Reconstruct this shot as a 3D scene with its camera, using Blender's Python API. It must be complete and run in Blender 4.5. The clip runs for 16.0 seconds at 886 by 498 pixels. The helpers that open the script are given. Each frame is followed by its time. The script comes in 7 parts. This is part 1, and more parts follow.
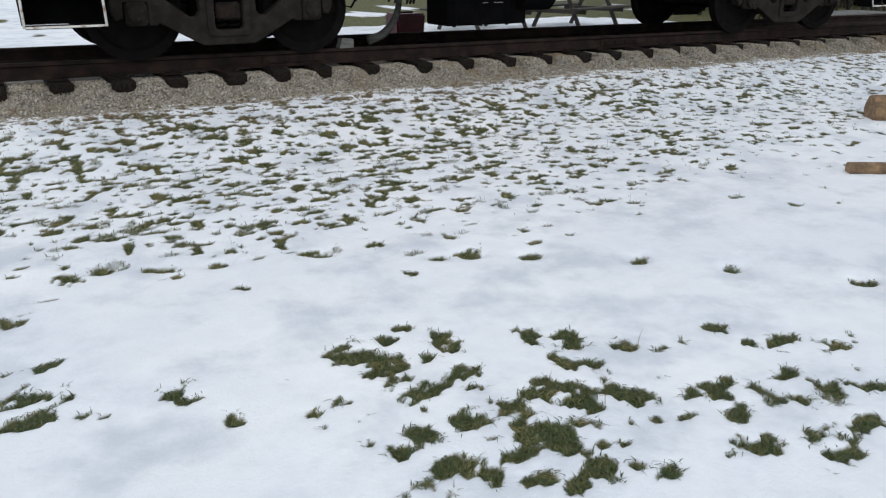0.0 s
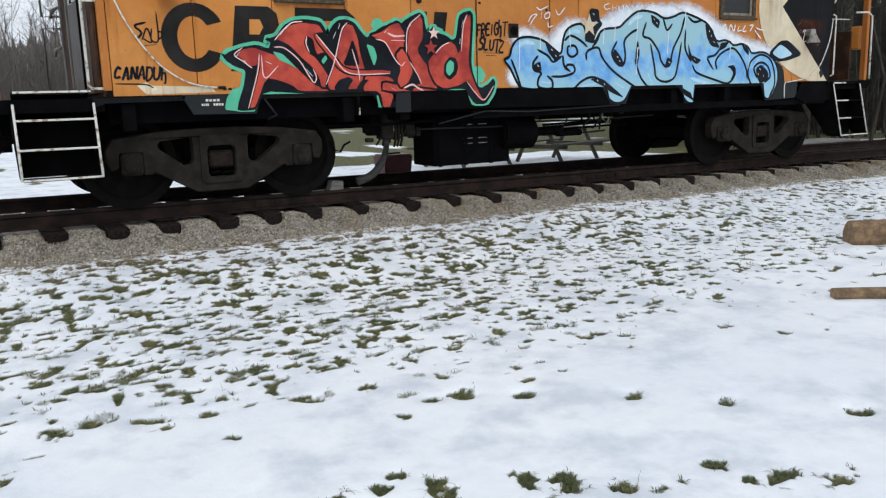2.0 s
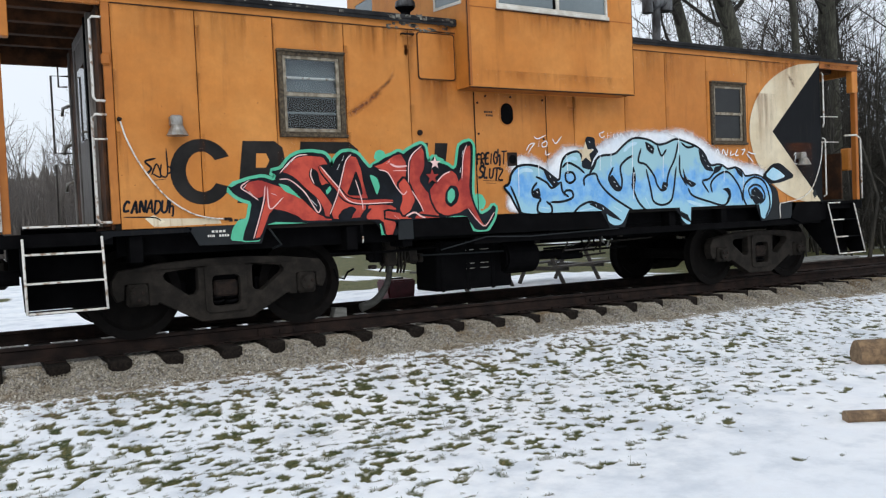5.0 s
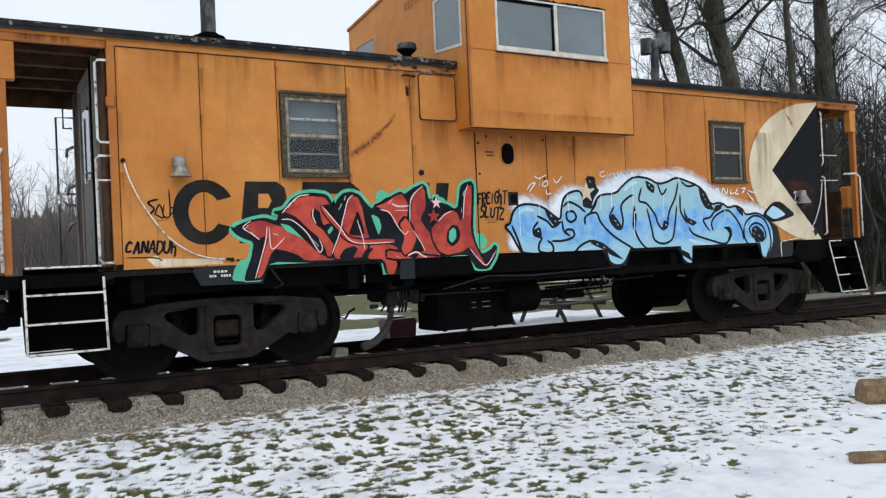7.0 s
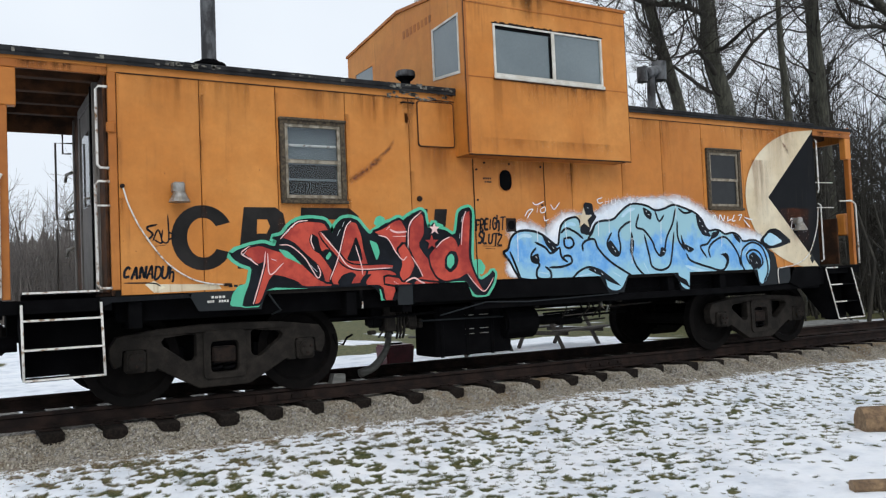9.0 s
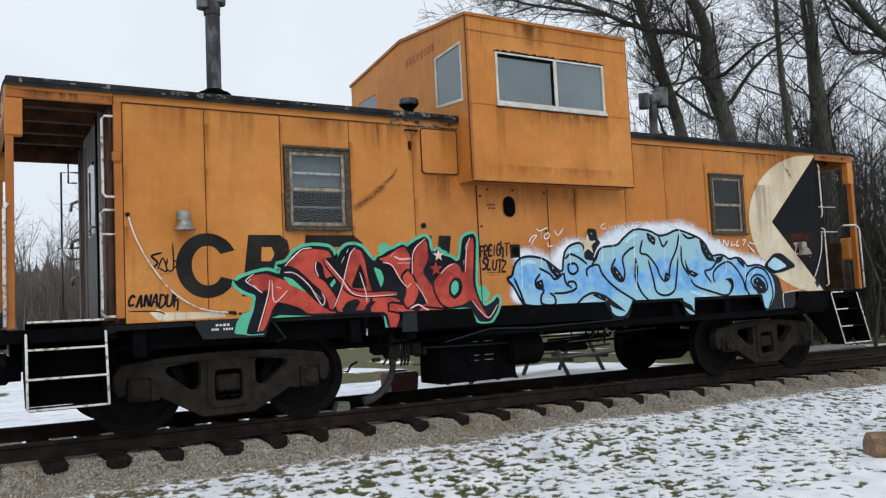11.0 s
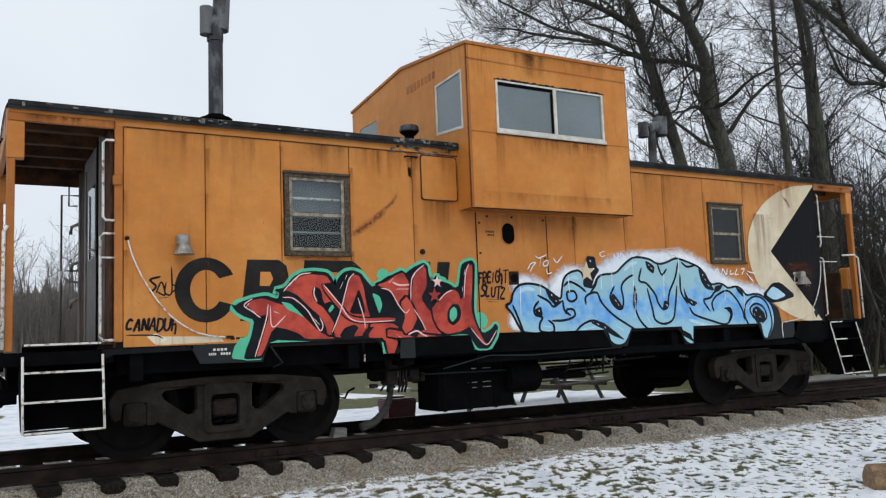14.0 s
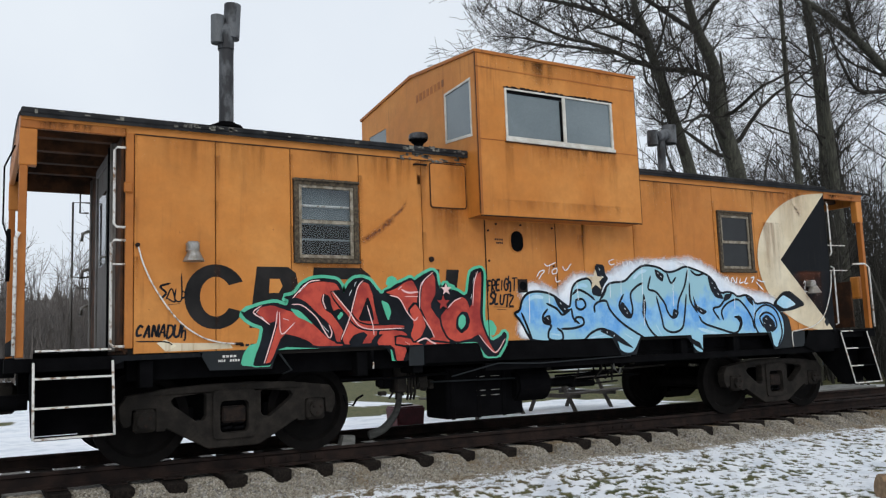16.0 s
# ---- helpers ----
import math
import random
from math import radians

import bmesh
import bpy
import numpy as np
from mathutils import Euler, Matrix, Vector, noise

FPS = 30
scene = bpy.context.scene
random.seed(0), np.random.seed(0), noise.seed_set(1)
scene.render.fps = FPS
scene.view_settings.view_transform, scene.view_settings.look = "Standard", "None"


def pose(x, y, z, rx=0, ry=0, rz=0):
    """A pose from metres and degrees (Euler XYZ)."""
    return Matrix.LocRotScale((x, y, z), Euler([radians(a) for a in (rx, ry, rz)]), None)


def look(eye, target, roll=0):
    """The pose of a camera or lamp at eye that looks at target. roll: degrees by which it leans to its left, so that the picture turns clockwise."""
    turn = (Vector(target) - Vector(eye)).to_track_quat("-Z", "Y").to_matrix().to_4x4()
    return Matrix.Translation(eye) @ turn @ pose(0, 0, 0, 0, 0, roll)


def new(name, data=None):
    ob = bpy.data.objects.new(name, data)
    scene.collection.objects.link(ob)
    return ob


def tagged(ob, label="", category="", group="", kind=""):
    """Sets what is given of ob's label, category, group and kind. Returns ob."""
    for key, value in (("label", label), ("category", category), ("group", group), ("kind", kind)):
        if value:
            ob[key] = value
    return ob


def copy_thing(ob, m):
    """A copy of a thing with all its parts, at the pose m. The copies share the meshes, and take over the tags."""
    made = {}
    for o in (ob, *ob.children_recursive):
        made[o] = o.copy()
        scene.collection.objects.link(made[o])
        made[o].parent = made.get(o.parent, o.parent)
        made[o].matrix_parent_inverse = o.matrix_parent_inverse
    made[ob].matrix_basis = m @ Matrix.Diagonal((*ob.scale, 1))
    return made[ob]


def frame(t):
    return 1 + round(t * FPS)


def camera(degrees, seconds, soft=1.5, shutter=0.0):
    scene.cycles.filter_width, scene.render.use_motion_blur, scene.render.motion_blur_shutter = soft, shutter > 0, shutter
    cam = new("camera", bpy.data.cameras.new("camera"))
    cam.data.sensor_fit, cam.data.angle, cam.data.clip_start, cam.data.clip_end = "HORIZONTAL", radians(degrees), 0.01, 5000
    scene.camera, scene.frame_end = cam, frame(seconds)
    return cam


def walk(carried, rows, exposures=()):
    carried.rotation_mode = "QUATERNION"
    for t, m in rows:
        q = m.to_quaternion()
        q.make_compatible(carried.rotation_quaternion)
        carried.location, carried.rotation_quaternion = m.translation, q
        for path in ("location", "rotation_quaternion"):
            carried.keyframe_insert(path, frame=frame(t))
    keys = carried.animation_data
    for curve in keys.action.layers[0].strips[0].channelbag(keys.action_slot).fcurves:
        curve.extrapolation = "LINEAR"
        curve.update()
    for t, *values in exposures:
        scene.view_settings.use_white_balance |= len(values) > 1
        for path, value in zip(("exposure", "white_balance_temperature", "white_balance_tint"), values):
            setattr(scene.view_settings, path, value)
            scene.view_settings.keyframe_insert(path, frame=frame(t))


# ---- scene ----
cam = camera(57.0, 16.0, soft=1.25)
PATH = [
    (0, (-1.121, -9.228, 0.878), (-0.198, -7.586, 0.207), -0.1),
    (0.5, (-1.123, -9.236, 0.893), (-0.186, -7.586, 0.259), -0.3),
    (1, (-1.129, -9.238, 0.913), (-0.171, -7.571, 0.362), -0.7),
    (1.5, (-1.127, -9.239, 0.929), (-0.153, -7.554, 0.469), -1.2),
    (2, (-1.128, -9.244, 0.942), (-0.141, -7.543, 0.577), -1.6),
    (2.5, (-1.13, -9.253, 0.957), (-0.137, -7.543, 0.66), -1.8),
    (3, (-1.127, -9.251, 0.964), (-0.132, -7.532, 0.728), -2.1),
    (3.5, (-1.134, -9.253, 0.971), (-0.136, -7.53, 0.78), -2.2),
    (4, (-1.132, -9.262, 0.978), (-0.133, -7.536, 0.832), -2.4),
    (4.5, (-1.128, -9.257, 0.987), (-0.127, -7.529, 0.877), -2.4),
    (5, (-1.131, -9.255, 0.991), (-0.126, -7.528, 0.92), -2.5),
    (7.5, (-1.136, -9.259, 1.012), (-0.127, -7.533, 1.049), -2.5),
    (8, (-1.143, -9.252, 1.007), (-0.13, -7.528, 1.06), -2.4),
    (8.5, (-1.14, -9.258, 1.01), (-0.127, -7.535, 1.077), -2.5),
    (9, (-1.151, -9.258, 1.013), (-0.136, -7.537, 1.097), -2.5),
    (11.5, (-1.161, -9.257, 1.009), (-0.154, -7.537, 1.175), -2.9),
    (12, (-1.154, -9.263, 1.007), (-0.148, -7.544, 1.187), -2.9),
    (12.5, (-1.155, -9.266, 1.022), (-0.148, -7.548, 1.208), -2.7),
    (13, (-1.148, -9.266, 1.024), (-0.141, -7.549, 1.218), -2.5),
    (13.5, (-1.164, -9.258, 1.011), (-0.152, -7.545, 1.217), -2.4),
    (14, (-1.157, -9.27, 1.019), (-0.148, -7.556, 1.231), -2.3),
    (14.5, (-1.164, -9.271, 1.022), (-0.154, -7.558, 1.241), -2.2),
    (15, (-1.165, -9.274, 1.009), (-0.158, -7.561, 1.236), -2.2),
    (15.5, (-1.16, -9.276, 1.019), (-0.159, -7.56, 1.248), -2.1),
    (16, (-1.165, -9.274, 1.01), (-0.175, -7.553, 1.243), -2.1),
]
walk(cam, [(t, look(eye, target, roll)) for t, eye, target, roll in PATH],
     exposures=[(0, 0.03), (1.0, 0.04), (1.5, 0.1), (2.5, 0.19), (5, 0.19), (9, 0.15), (11.5, 0.05), (13, 0.02), (16, 0.04)])

# ---- world and light: a bright overcast winter day ----
world = bpy.data.worlds.new("overcast_sky")
scene.world = world
world.use_nodes = True
wn, wl = world.node_tree.nodes, world.node_tree.links
wn.clear()
sky = wn.new("ShaderNodeTexSky")
sky.sky_type, sky.sun_disc = "NISHITA", False
sky.sun_elevation, sky.sun_rotation = radians(38), radians(200)
sky.air_density, sky.dust_density, sky.ozone_density = 1.0, 6.0, 1.0
grey = wn.new("ShaderNodeHueSaturation")
grey.inputs["Saturation"].default_value = 0.25
cloud_noise = wn.new("ShaderNodeTexNoise")
cloud_noise.inputs["Scale"].default_value = 1.6
cloud_noise.inputs["Detail"].default_value = 5
cloud_ramp = wn.new("ShaderNodeValToRGB")
cloud_ramp.color_ramp.elements[0].position, cloud_ramp.color_ramp.elements[0].color = 0.3, (7.2, 7.95, 9.05, 1)
cloud_ramp.color_ramp.elements[1].position, cloud_ramp.color_ramp.elements[1].color = 0.75, (8.85, 9.5, 10.2, 1)
veil = wn.new("ShaderNodeMix")
veil.data_type = "RGBA"
veil.inputs[0].default_value = 0.86
back = wn.new("ShaderNodeBackground")
back.inputs["Strength"].default_value = 0.1
wout = wn.new("ShaderNodeOutputWorld")
wl.new(sky.outputs[0], grey.inputs["Color"])
wl.new(cloud_noise.outputs["Fac"], cloud_ramp.inputs[0])
wl.new(grey.outputs[0], veil.inputs[6])
wl.new(cloud_ramp.outputs[0], veil.inputs[7])
wl.new(veil.outputs[2], back.inputs["Color"])
wl.new(back.outputs[0], wout.inputs[0])

sun = new("sun", bpy.data.lights.new("sun", "SUN"))
sun.data.energy, sun.data.angle, sun.data.color = 0.6, radians(40), (1.0, 0.96, 0.9)
sun.matrix_world = look((-6, -22, 20), (4, 0, 0))

# ---- materials ----


def nodes_of(name):
    m = bpy.data.materials.new(name)
    m.use_nodes = True
    nt = m.node_tree
    return m, nt.nodes, nt.links, nt.nodes["Principled BSDF"]


def ramp(nodes, stops):
    r = nodes.new("ShaderNodeValToRGB")
    e = r.color_ramp.elements
    while len(e) < len(stops):
        e.new(0.5)
    for k, (p, c) in zip(e, stops):
        k.position, k.color = p, (*c, 1)
    return r


def coords(nodes, links, stretch=(1, 1, 1), world_space=True):
    """Coordinates in metres, stretched along the axes."""
    if world_space:
        g = nodes.new("ShaderNodeNewGeometry").outputs["Position"]
    else:
        g = nodes.new("ShaderNodeTexCoord").outputs["Object"]
    mp = nodes.new("ShaderNodeMapping")
    mp.inputs["Scale"].default_value = stretch
    links.new(g, mp.inputs[0])
    return mp.outputs[0]


def noise_of(nodes, links, vec, scale, detail=5, rough=0.6):
    n = nodes.new("ShaderNodeTexNoise")
    n.inputs["Scale"].default_value, n.inputs["Detail"].default_value, n.inputs["Roughness"].default_value = scale, detail, rough
    links.new(vec, n.inputs["Vector"])
    return n.outputs["Fac"]


def mixed(nodes, links, fac, a, b, blend="MIX"):
    m = nodes.new("ShaderNodeMix")
    m.data_type, m.blend_type = "RGBA", blend
    for k, v in ((0, fac), (6, a), (7, b)):
        if hasattr(v, "links"):
            links.new(v, m.inputs[k])
        else:
            m.inputs[k].default_value = v if k == 0 else (*v, 1)
    return m.outputs[2]


def spread(nodes, links, value, lo, hi):
    """value, eased from 0 at lo to 1 at hi."""
    r = nodes.new("ShaderNodeMapRange")
    r.interpolation_type = "SMOOTHSTEP"
    r.inputs[1].default_value, r.inputs[2].default_value = lo, hi
    links.new(value, r.inputs[0])
    return r.outputs[0]


def bumped(nodes, links, bsdf, height, strength, distance):
    b = nodes.new("ShaderNodeBump")
    b.inputs["Strength"].default_value, b.inputs["Distance"].default_value = strength, distance
    links.new(height, b.inputs["Height"])
    links.new(b.outputs[0], bsdf.inputs["Normal"])


def plain(name, base, dark, rough=0.6, scale=9, metal=0.0, bump=0.3, fine=90, stretch=(1, 1, 1), spec=0.5, lo=0.35, hi=0.7, world_space=True):
    """A surface of two tones at two scales with fine relief."""
    m, n, l, b = nodes_of(name)
    v = coords(n, l, stretch, world_space)
    big, small = noise_of(n, l, v, scale), noise_of(n, l, v, fine, 3)
    c = mixed(n, l, spread(n, l, big, lo, hi), dark, base)
    c = mixed(n, l, 0.35, c, ramp_out(n, l, small, 0.55, 1.25), "MULTIPLY")
    l.new(c, b.inputs["Base Color"])
    b.inputs["Roughness"].default_value, b.inputs["Metallic"].default_value = rough, metal
    b.inputs["Specular IOR Level"].default_value = spec
    bumped(n, l, b, small, bump, 0.004)
    return m


def ramp_out(n, l, value, lo, hi):
    r = ramp(n, [(0.3, (lo, lo, lo)), (0.7, (hi, hi, hi))])
    l.new(value, r.inputs[0])
    return r.outputs[0]


def car_paint(name, base, faded, dirt, rust, streaks=0.55, rough=0.5, spec=0.3):
    """Old enamel on sheet steel: fading in clouds, dirt that ran down in streaks, specks of rust."""
    m, n, l, b = nodes_of(name)
    v = coords(n, l)
    run = coords(n, l, (9, 9, 0.55))
    clouds = noise_of(n, l, v, 1.1, 5)
    run_n = noise_of(n, l, run, 1.6, 6, 0.65)
    patch = noise_of(n, l, v, 0.9, 4)
    fine = noise_of(n, l, v, 160, 2)
    spots = noise_of(n, l, v, 26, 3)
    c = mixed(n, l, spread(n, l, clouds, 0.35, 0.7), base, faded)
    mask = n.new("ShaderNodeMath")
    mask.operation = "MULTIPLY"
    l.new(spread(n, l, run_n, 0.5, 0.78), mask.inputs[0])
    l.new(spread(n, l, patch, 0.4, 0.7), mask.inputs[1])
    some = n.new("ShaderNodeMath")
    some.operation = "MULTIPLY"
    some.inputs[1].default_value = streaks
    l.new(mask.outputs[0], some.inputs[0])
    c = mixed(n, l, some.outputs[0], c, dirt)
    c = mixed(n, l, spread(n, l, spots, 0.73, 0.78), c, rust)
    blot = noise_of(n, l, v, 5.5, 6, 0.7)
    c = mixed(n, l, 0.45, c, ramp_out(n, l, blot, 0.7, 1.2), "MULTIPLY")
    sheet = n.new("ShaderNodeObjectInfo").outputs["Random"]
    tone = ramp(n, [(0.0, (0.88, 0.84, 0.82)), (1.0, (1.03, 1.03, 1.03))])
    l.new(sheet, tone.inputs[0])
    c = mixed(n, l, 1.0, c, tone.outputs[0], "MULTIPLY")
    l.new(c, b.inputs["Base Color"])
    rr = n.new("ShaderNodeMapRange")
    rr.inputs[3].default_value, rr.inputs[4].default_value = rough - 0.1, rough + 0.2
    l.new(clouds, rr.inputs[0])
    l.new(rr.outputs[0], b.inputs["Roughness"])
    b.inputs["Specular IOR Level"].default_value = spec
    bumped(n, l, b, fine, 0.15, 0.002)
    return m


ORANGE = car_paint("orange_enamel", (0.5, 0.18, 0.03), (0.58, 0.24, 0.055), (0.16, 0.055, 0.014), (0.12, 0.035, 0.012))
ORANGE_OLD = car_paint("rusty_orange_enamel", (0.36, 0.115, 0.018), (0.46, 0.17, 0.035), (0.05, 0.024, 0.013), (0.07, 0.025, 0.012), 1.0)
CREAM = car_paint("cream_enamel", (0.66, 0.56, 0.38), (0.74, 0.67, 0.5), (0.36, 0.2, 0.08), (0.3, 0.11, 0.03), 1.0)
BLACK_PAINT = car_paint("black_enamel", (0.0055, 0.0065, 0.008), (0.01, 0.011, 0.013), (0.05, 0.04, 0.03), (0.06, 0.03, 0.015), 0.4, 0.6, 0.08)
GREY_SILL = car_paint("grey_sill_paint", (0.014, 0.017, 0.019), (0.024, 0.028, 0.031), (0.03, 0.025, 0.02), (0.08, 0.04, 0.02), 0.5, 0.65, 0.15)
# set below any real black paint, so the underside stays near black
UNDERFRAME = plain("near_black_steel", (0.0045, 0.0045, 0.005), (0.0022, 0.0022, 0.0026), 0.9, 5, spec=0.05)
CAST = plain("dusty_cast_steel", (0.027, 0.0225, 0.0185), (0.012, 0.0102, 0.0085), 0.9, 7, bump=0.6, fine=60, spec=0.2)
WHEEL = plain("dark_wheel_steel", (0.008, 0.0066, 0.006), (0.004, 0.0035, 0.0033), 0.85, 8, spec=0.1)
RUST = plain("rusted_rail_steel", (0.032, 0.02, 0.016), (0.014, 0.01, 0.009), 0.85, 6, bump=0.5, spec=0.15)
BOLSTER = plain("rusty_bolster_casting", (0.024, 0.015, 0.011), (0.008, 0.006, 0.005), 0.85, 14, bump=0.8, fine=40, spec=0.2)
ROOFING = plain("tarred_roof_edge", (0.03, 0.03, 0.031), (0.012, 0.012, 0.013), 0.9, 5, bump=0.8, fine=50, spec=0.2)
ROOF_FLAKED = plain("flaked_roof_sealant", (0.25, 0.24, 0.2), (0.05, 0.045, 0.04), 0.9, 22, bump=0.9, fine=70)
WHITE_PAINT = plain("chipped_white_paint", (0.7, 0.68, 0.63), (0.24, 0.14, 0.08), 0.55, 22, lo=0.33, hi=0.5, spec=0.3)
SASH = plain("tarnished_sash", (0.36, 0.32, 0.25), (0.16, 0.13, 0.09), 0.6, 16, spec=0.3)
DULL_WHITE = plain("dirty_off_white_frame", (0.66, 0.64, 0.58), (0.52, 0.48, 0.41), 0.6, 7, spec=0.3)
ALUMINIUM = plain("weathered_aluminium", (0.36, 0.35, 0.33), (0.2, 0.18, 0.15), 0.45, 12, metal=0.6, stretch=(1, 1, 1))
WINDOW_FRAME = plain("grimy_window_frame", (0.12, 0.092, 0.06), (0.04, 0.031, 0.022), 0.8, 34, spec=0.2)
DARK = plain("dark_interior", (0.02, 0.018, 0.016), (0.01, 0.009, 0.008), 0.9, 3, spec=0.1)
PLATFORM_GREY = plain("weathered_grey_door_paint", (0.17, 0.155, 0.14), (0.08, 0.07, 0.06), 0.7, 6, stretch=(6, 6, 0.6))
# darker than the outer orange; for platform insides, hatch rim and edge lines
DARK_BROWN = plain("dark_brown_paint", (0.1, 0.042, 0.018), (0.03, 0.016, 0.01), 0.85, 5, spec=0.2)
STACK = plain("sooty_galvanised_pipe", (0.11, 0.115, 0.12), (0.02, 0.02, 0.022), 0.6, 7, metal=0.2, stretch=(1, 1, 0.4), lo=0.4, hi=0.6)
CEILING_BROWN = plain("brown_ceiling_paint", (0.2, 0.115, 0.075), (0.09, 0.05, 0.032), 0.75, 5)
TIE = plain("creosoted_tie_wood", (0.026, 0.02, 0.016), (0.009, 0.007, 0.006), 0.9, 12, stretch=(4, 0.6, 4), bump=0.8, spec=0.15)
WOOD = plain("split_log_wood", (0.25, 0.16, 0.085), (0.12, 0.075, 0.042), 0.85, 10, bump=0.9, fine=40)
BARK = plain("grey_brown_bark", (0.085, 0.082, 0.062), (0.032, 0.033, 0.022), 0.9, 6, stretch=(3, 3, 0.5), bump=1.0, fine=25)
TWIGS = plain("bare_twigs", (0.06, 0.055, 0.046), (0.03, 0.028, 0.024), 0.9, 3, spec=0.2)
# both far-woods tones are paled: distance haze is put into the base colours
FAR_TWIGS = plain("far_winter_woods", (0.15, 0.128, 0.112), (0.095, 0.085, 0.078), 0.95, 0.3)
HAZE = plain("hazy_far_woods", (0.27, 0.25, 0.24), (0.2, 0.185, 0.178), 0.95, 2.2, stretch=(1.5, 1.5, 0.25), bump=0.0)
PLANK = plain("weathered_table_wood", (0.075, 0.065, 0.055), (0.035, 0.03, 0.027), 0.8, 9, stretch=(0.6, 4, 4))
MAROON = plain("maroon_plastic", (0.13, 0.012, 0.022), (0.08, 0.008, 0.014), 0.45, 8)
CONCRETE = plain("worn_grey_timber", (0.2, 0.2, 0.185), (0.11, 0.11, 0.1), 0.85, 6, stretch=(0.6, 3, 3))


def glass_material(name, tint, rough=0.03):
    m, n, l, b = nodes_of(name)
    b.inputs["Base Color"].default_value = (*tint, 1)
    b.inputs["Transmission Weight"].default_value = 1.0
    b.inputs["Roughness"].default_value = rough
    b.inputs["IOR"].default_value = 1.45
    return m


GLASS = glass_material("window_glass", (0.75, 0.82, 0.85))
SCREENED = plain("dark_screened_pane", (0.012, 0.014, 0.015), (0.007, 0.008, 0.009), 0.35, 5, bump=0.1, fine=400, spec=0.35)


def ground_material():
    """Thin snow over winter grass: the cover is a property of the place, broken up by fine noise."""
    m, n, l, b = nodes_of("snowy_grass")
    v = coords(n, l)
    at = n.new("ShaderNodeAttribute")
    at.attribute_name = "snow"
    fine, mid, big = noise_of(n, l, v, 38, 4, 0.7), noise_of(n, l, v, 9, 4), noise_of(n, l, v, 0.8, 4)
    add = n.new("ShaderNodeMath")
    add.operation = "MULTIPLY_ADD"
    add.inputs[1].default_value = 0.4
    l.new(fine, add.inputs[0])
    l.new(at.outputs["Fac"], add.inputs[2])
    cover = spread(n, l, add.outputs[0], 0.34, 1.0)
    grass = mixed(n, l, spread(n, l, mid, 0.35, 0.65), (0.055, 0.068, 0.024), (0.14, 0.125, 0.05))
    grass = mixed(n, l, 0.6, grass, ramp_out(n, l, fine, 0.35, 1.5), "MULTIPLY")
    snow = mixed(n, l, spread(n, l, big, 0.35, 0.7), (0.8, 0.83, 0.87), (0.88, 0.895, 0.91))
    # blue-grey patches put the snow's soft shading and dirty tone into the colour
    soft = noise_of(n, l, v, 2.6, 4, 0.6)
    snow = mixed(n, l, spread(n, l, soft, 0.42, 0.72), snow, (0.63, 0.67, 0.72))
    snow = mixed(n, l, 0.3, snow, ramp_out(n, l, mid, 0.86, 1.03), "MULTIPLY")
    sep = n.new("ShaderNodeSeparateXYZ")
    l.new(v, sep.inputs[0])
    toe = n.new("ShaderNodeMath")
    toe.operation, toe.inputs[1].default_value = "MULTIPLY_ADD", 1.6
    l.new(noise_of(n, l, v, 1.7, 4, 0.65), toe.inputs[0])
    l.new(sep.outputs["Y"], toe.inputs[2])
    earth = mixed(n, l, spread(n, l, fine, 0.35, 0.65), (0.085, 0.06, 0.034), (0.22, 0.165, 0.1))
    verge = n.new("ShaderNodeMath")
    verge.operation = "MULTIPLY"
    l.new(spread(n, l, toe.outputs[0], -1.9, -0.9), verge.inputs[0])
    l.new(spread(n, l, sep.outputs["Y"], 2.0, 1.0), verge.inputs[1])
    grass = mixed(n, l, verge.outputs[0], grass, earth)
    l.new(mixed(n, l, cover, grass, snow), b.inputs["Base Color"])
    b.inputs["Roughness"].default_value = 0.85
    b.inputs["Subsurface Weight"].default_value = 0.0
    b.inputs["Specular IOR Level"].default_value = 0.25
    bumped(n, l, b, fine, 0.35, 0.02)
    return m


def gravel_material():
    m, n, l, b = nodes_of("limestone_ballast")
    v = coords(n, l)
    vo = n.new("ShaderNodeTexVoronoi")
    vo.inputs["Scale"].default_value = 38
    l.new(v, vo.inputs["Vector"])
    big = noise_of(n, l, v, 1.3, 4)
    bw = n.new("ShaderNodeRGBToBW")
    l.new(vo.outputs["Color"], bw.inputs[0])
    c = ramp(n, [(0.1, (0.14, 0.125, 0.11)), (0.5, (0.3, 0.28, 0.25)), (0.9, (0.42, 0.4, 0.37))])
    l.new(bw.outputs[0], c.inputs[0])
    c2 = mixed(n, l, spread(n, l, big, 0.52, 0.75), c.outputs[0], (0.2, 0.14, 0.085))
    l.new(c2, b.inputs["Base Color"])
    b.inputs["Roughness"].default_value = 0.9
    bumped(n, l, b, vo.outputs["Distance"], 0.8, 0.02)
    return m


def stone_material():
    m, n, l, b = nodes_of("ballast_stone")
    g = n.new("ShaderNodeNewGeometry")
    v = coords(n, l)
    big = noise_of(n, l, v, 1.1, 4)
    c = ramp(n, [(0.0, (0.16, 0.135, 0.1)), (0.35, (0.3, 0.265, 0.21)), (0.8, (0.4, 0.365, 0.3)), (1.0, (0.52, 0.49, 0.43))])
    l.new(g.outputs["Random Per Island"], c.inputs[0])
    l.new(mixed(n, l, spread(n, l, big, 0.5, 0.72), c.outputs[0], (0.23, 0.16, 0.085)), b.inputs["Base Color"])
    b.inputs["Roughness"].default_value = 0.9
    return m


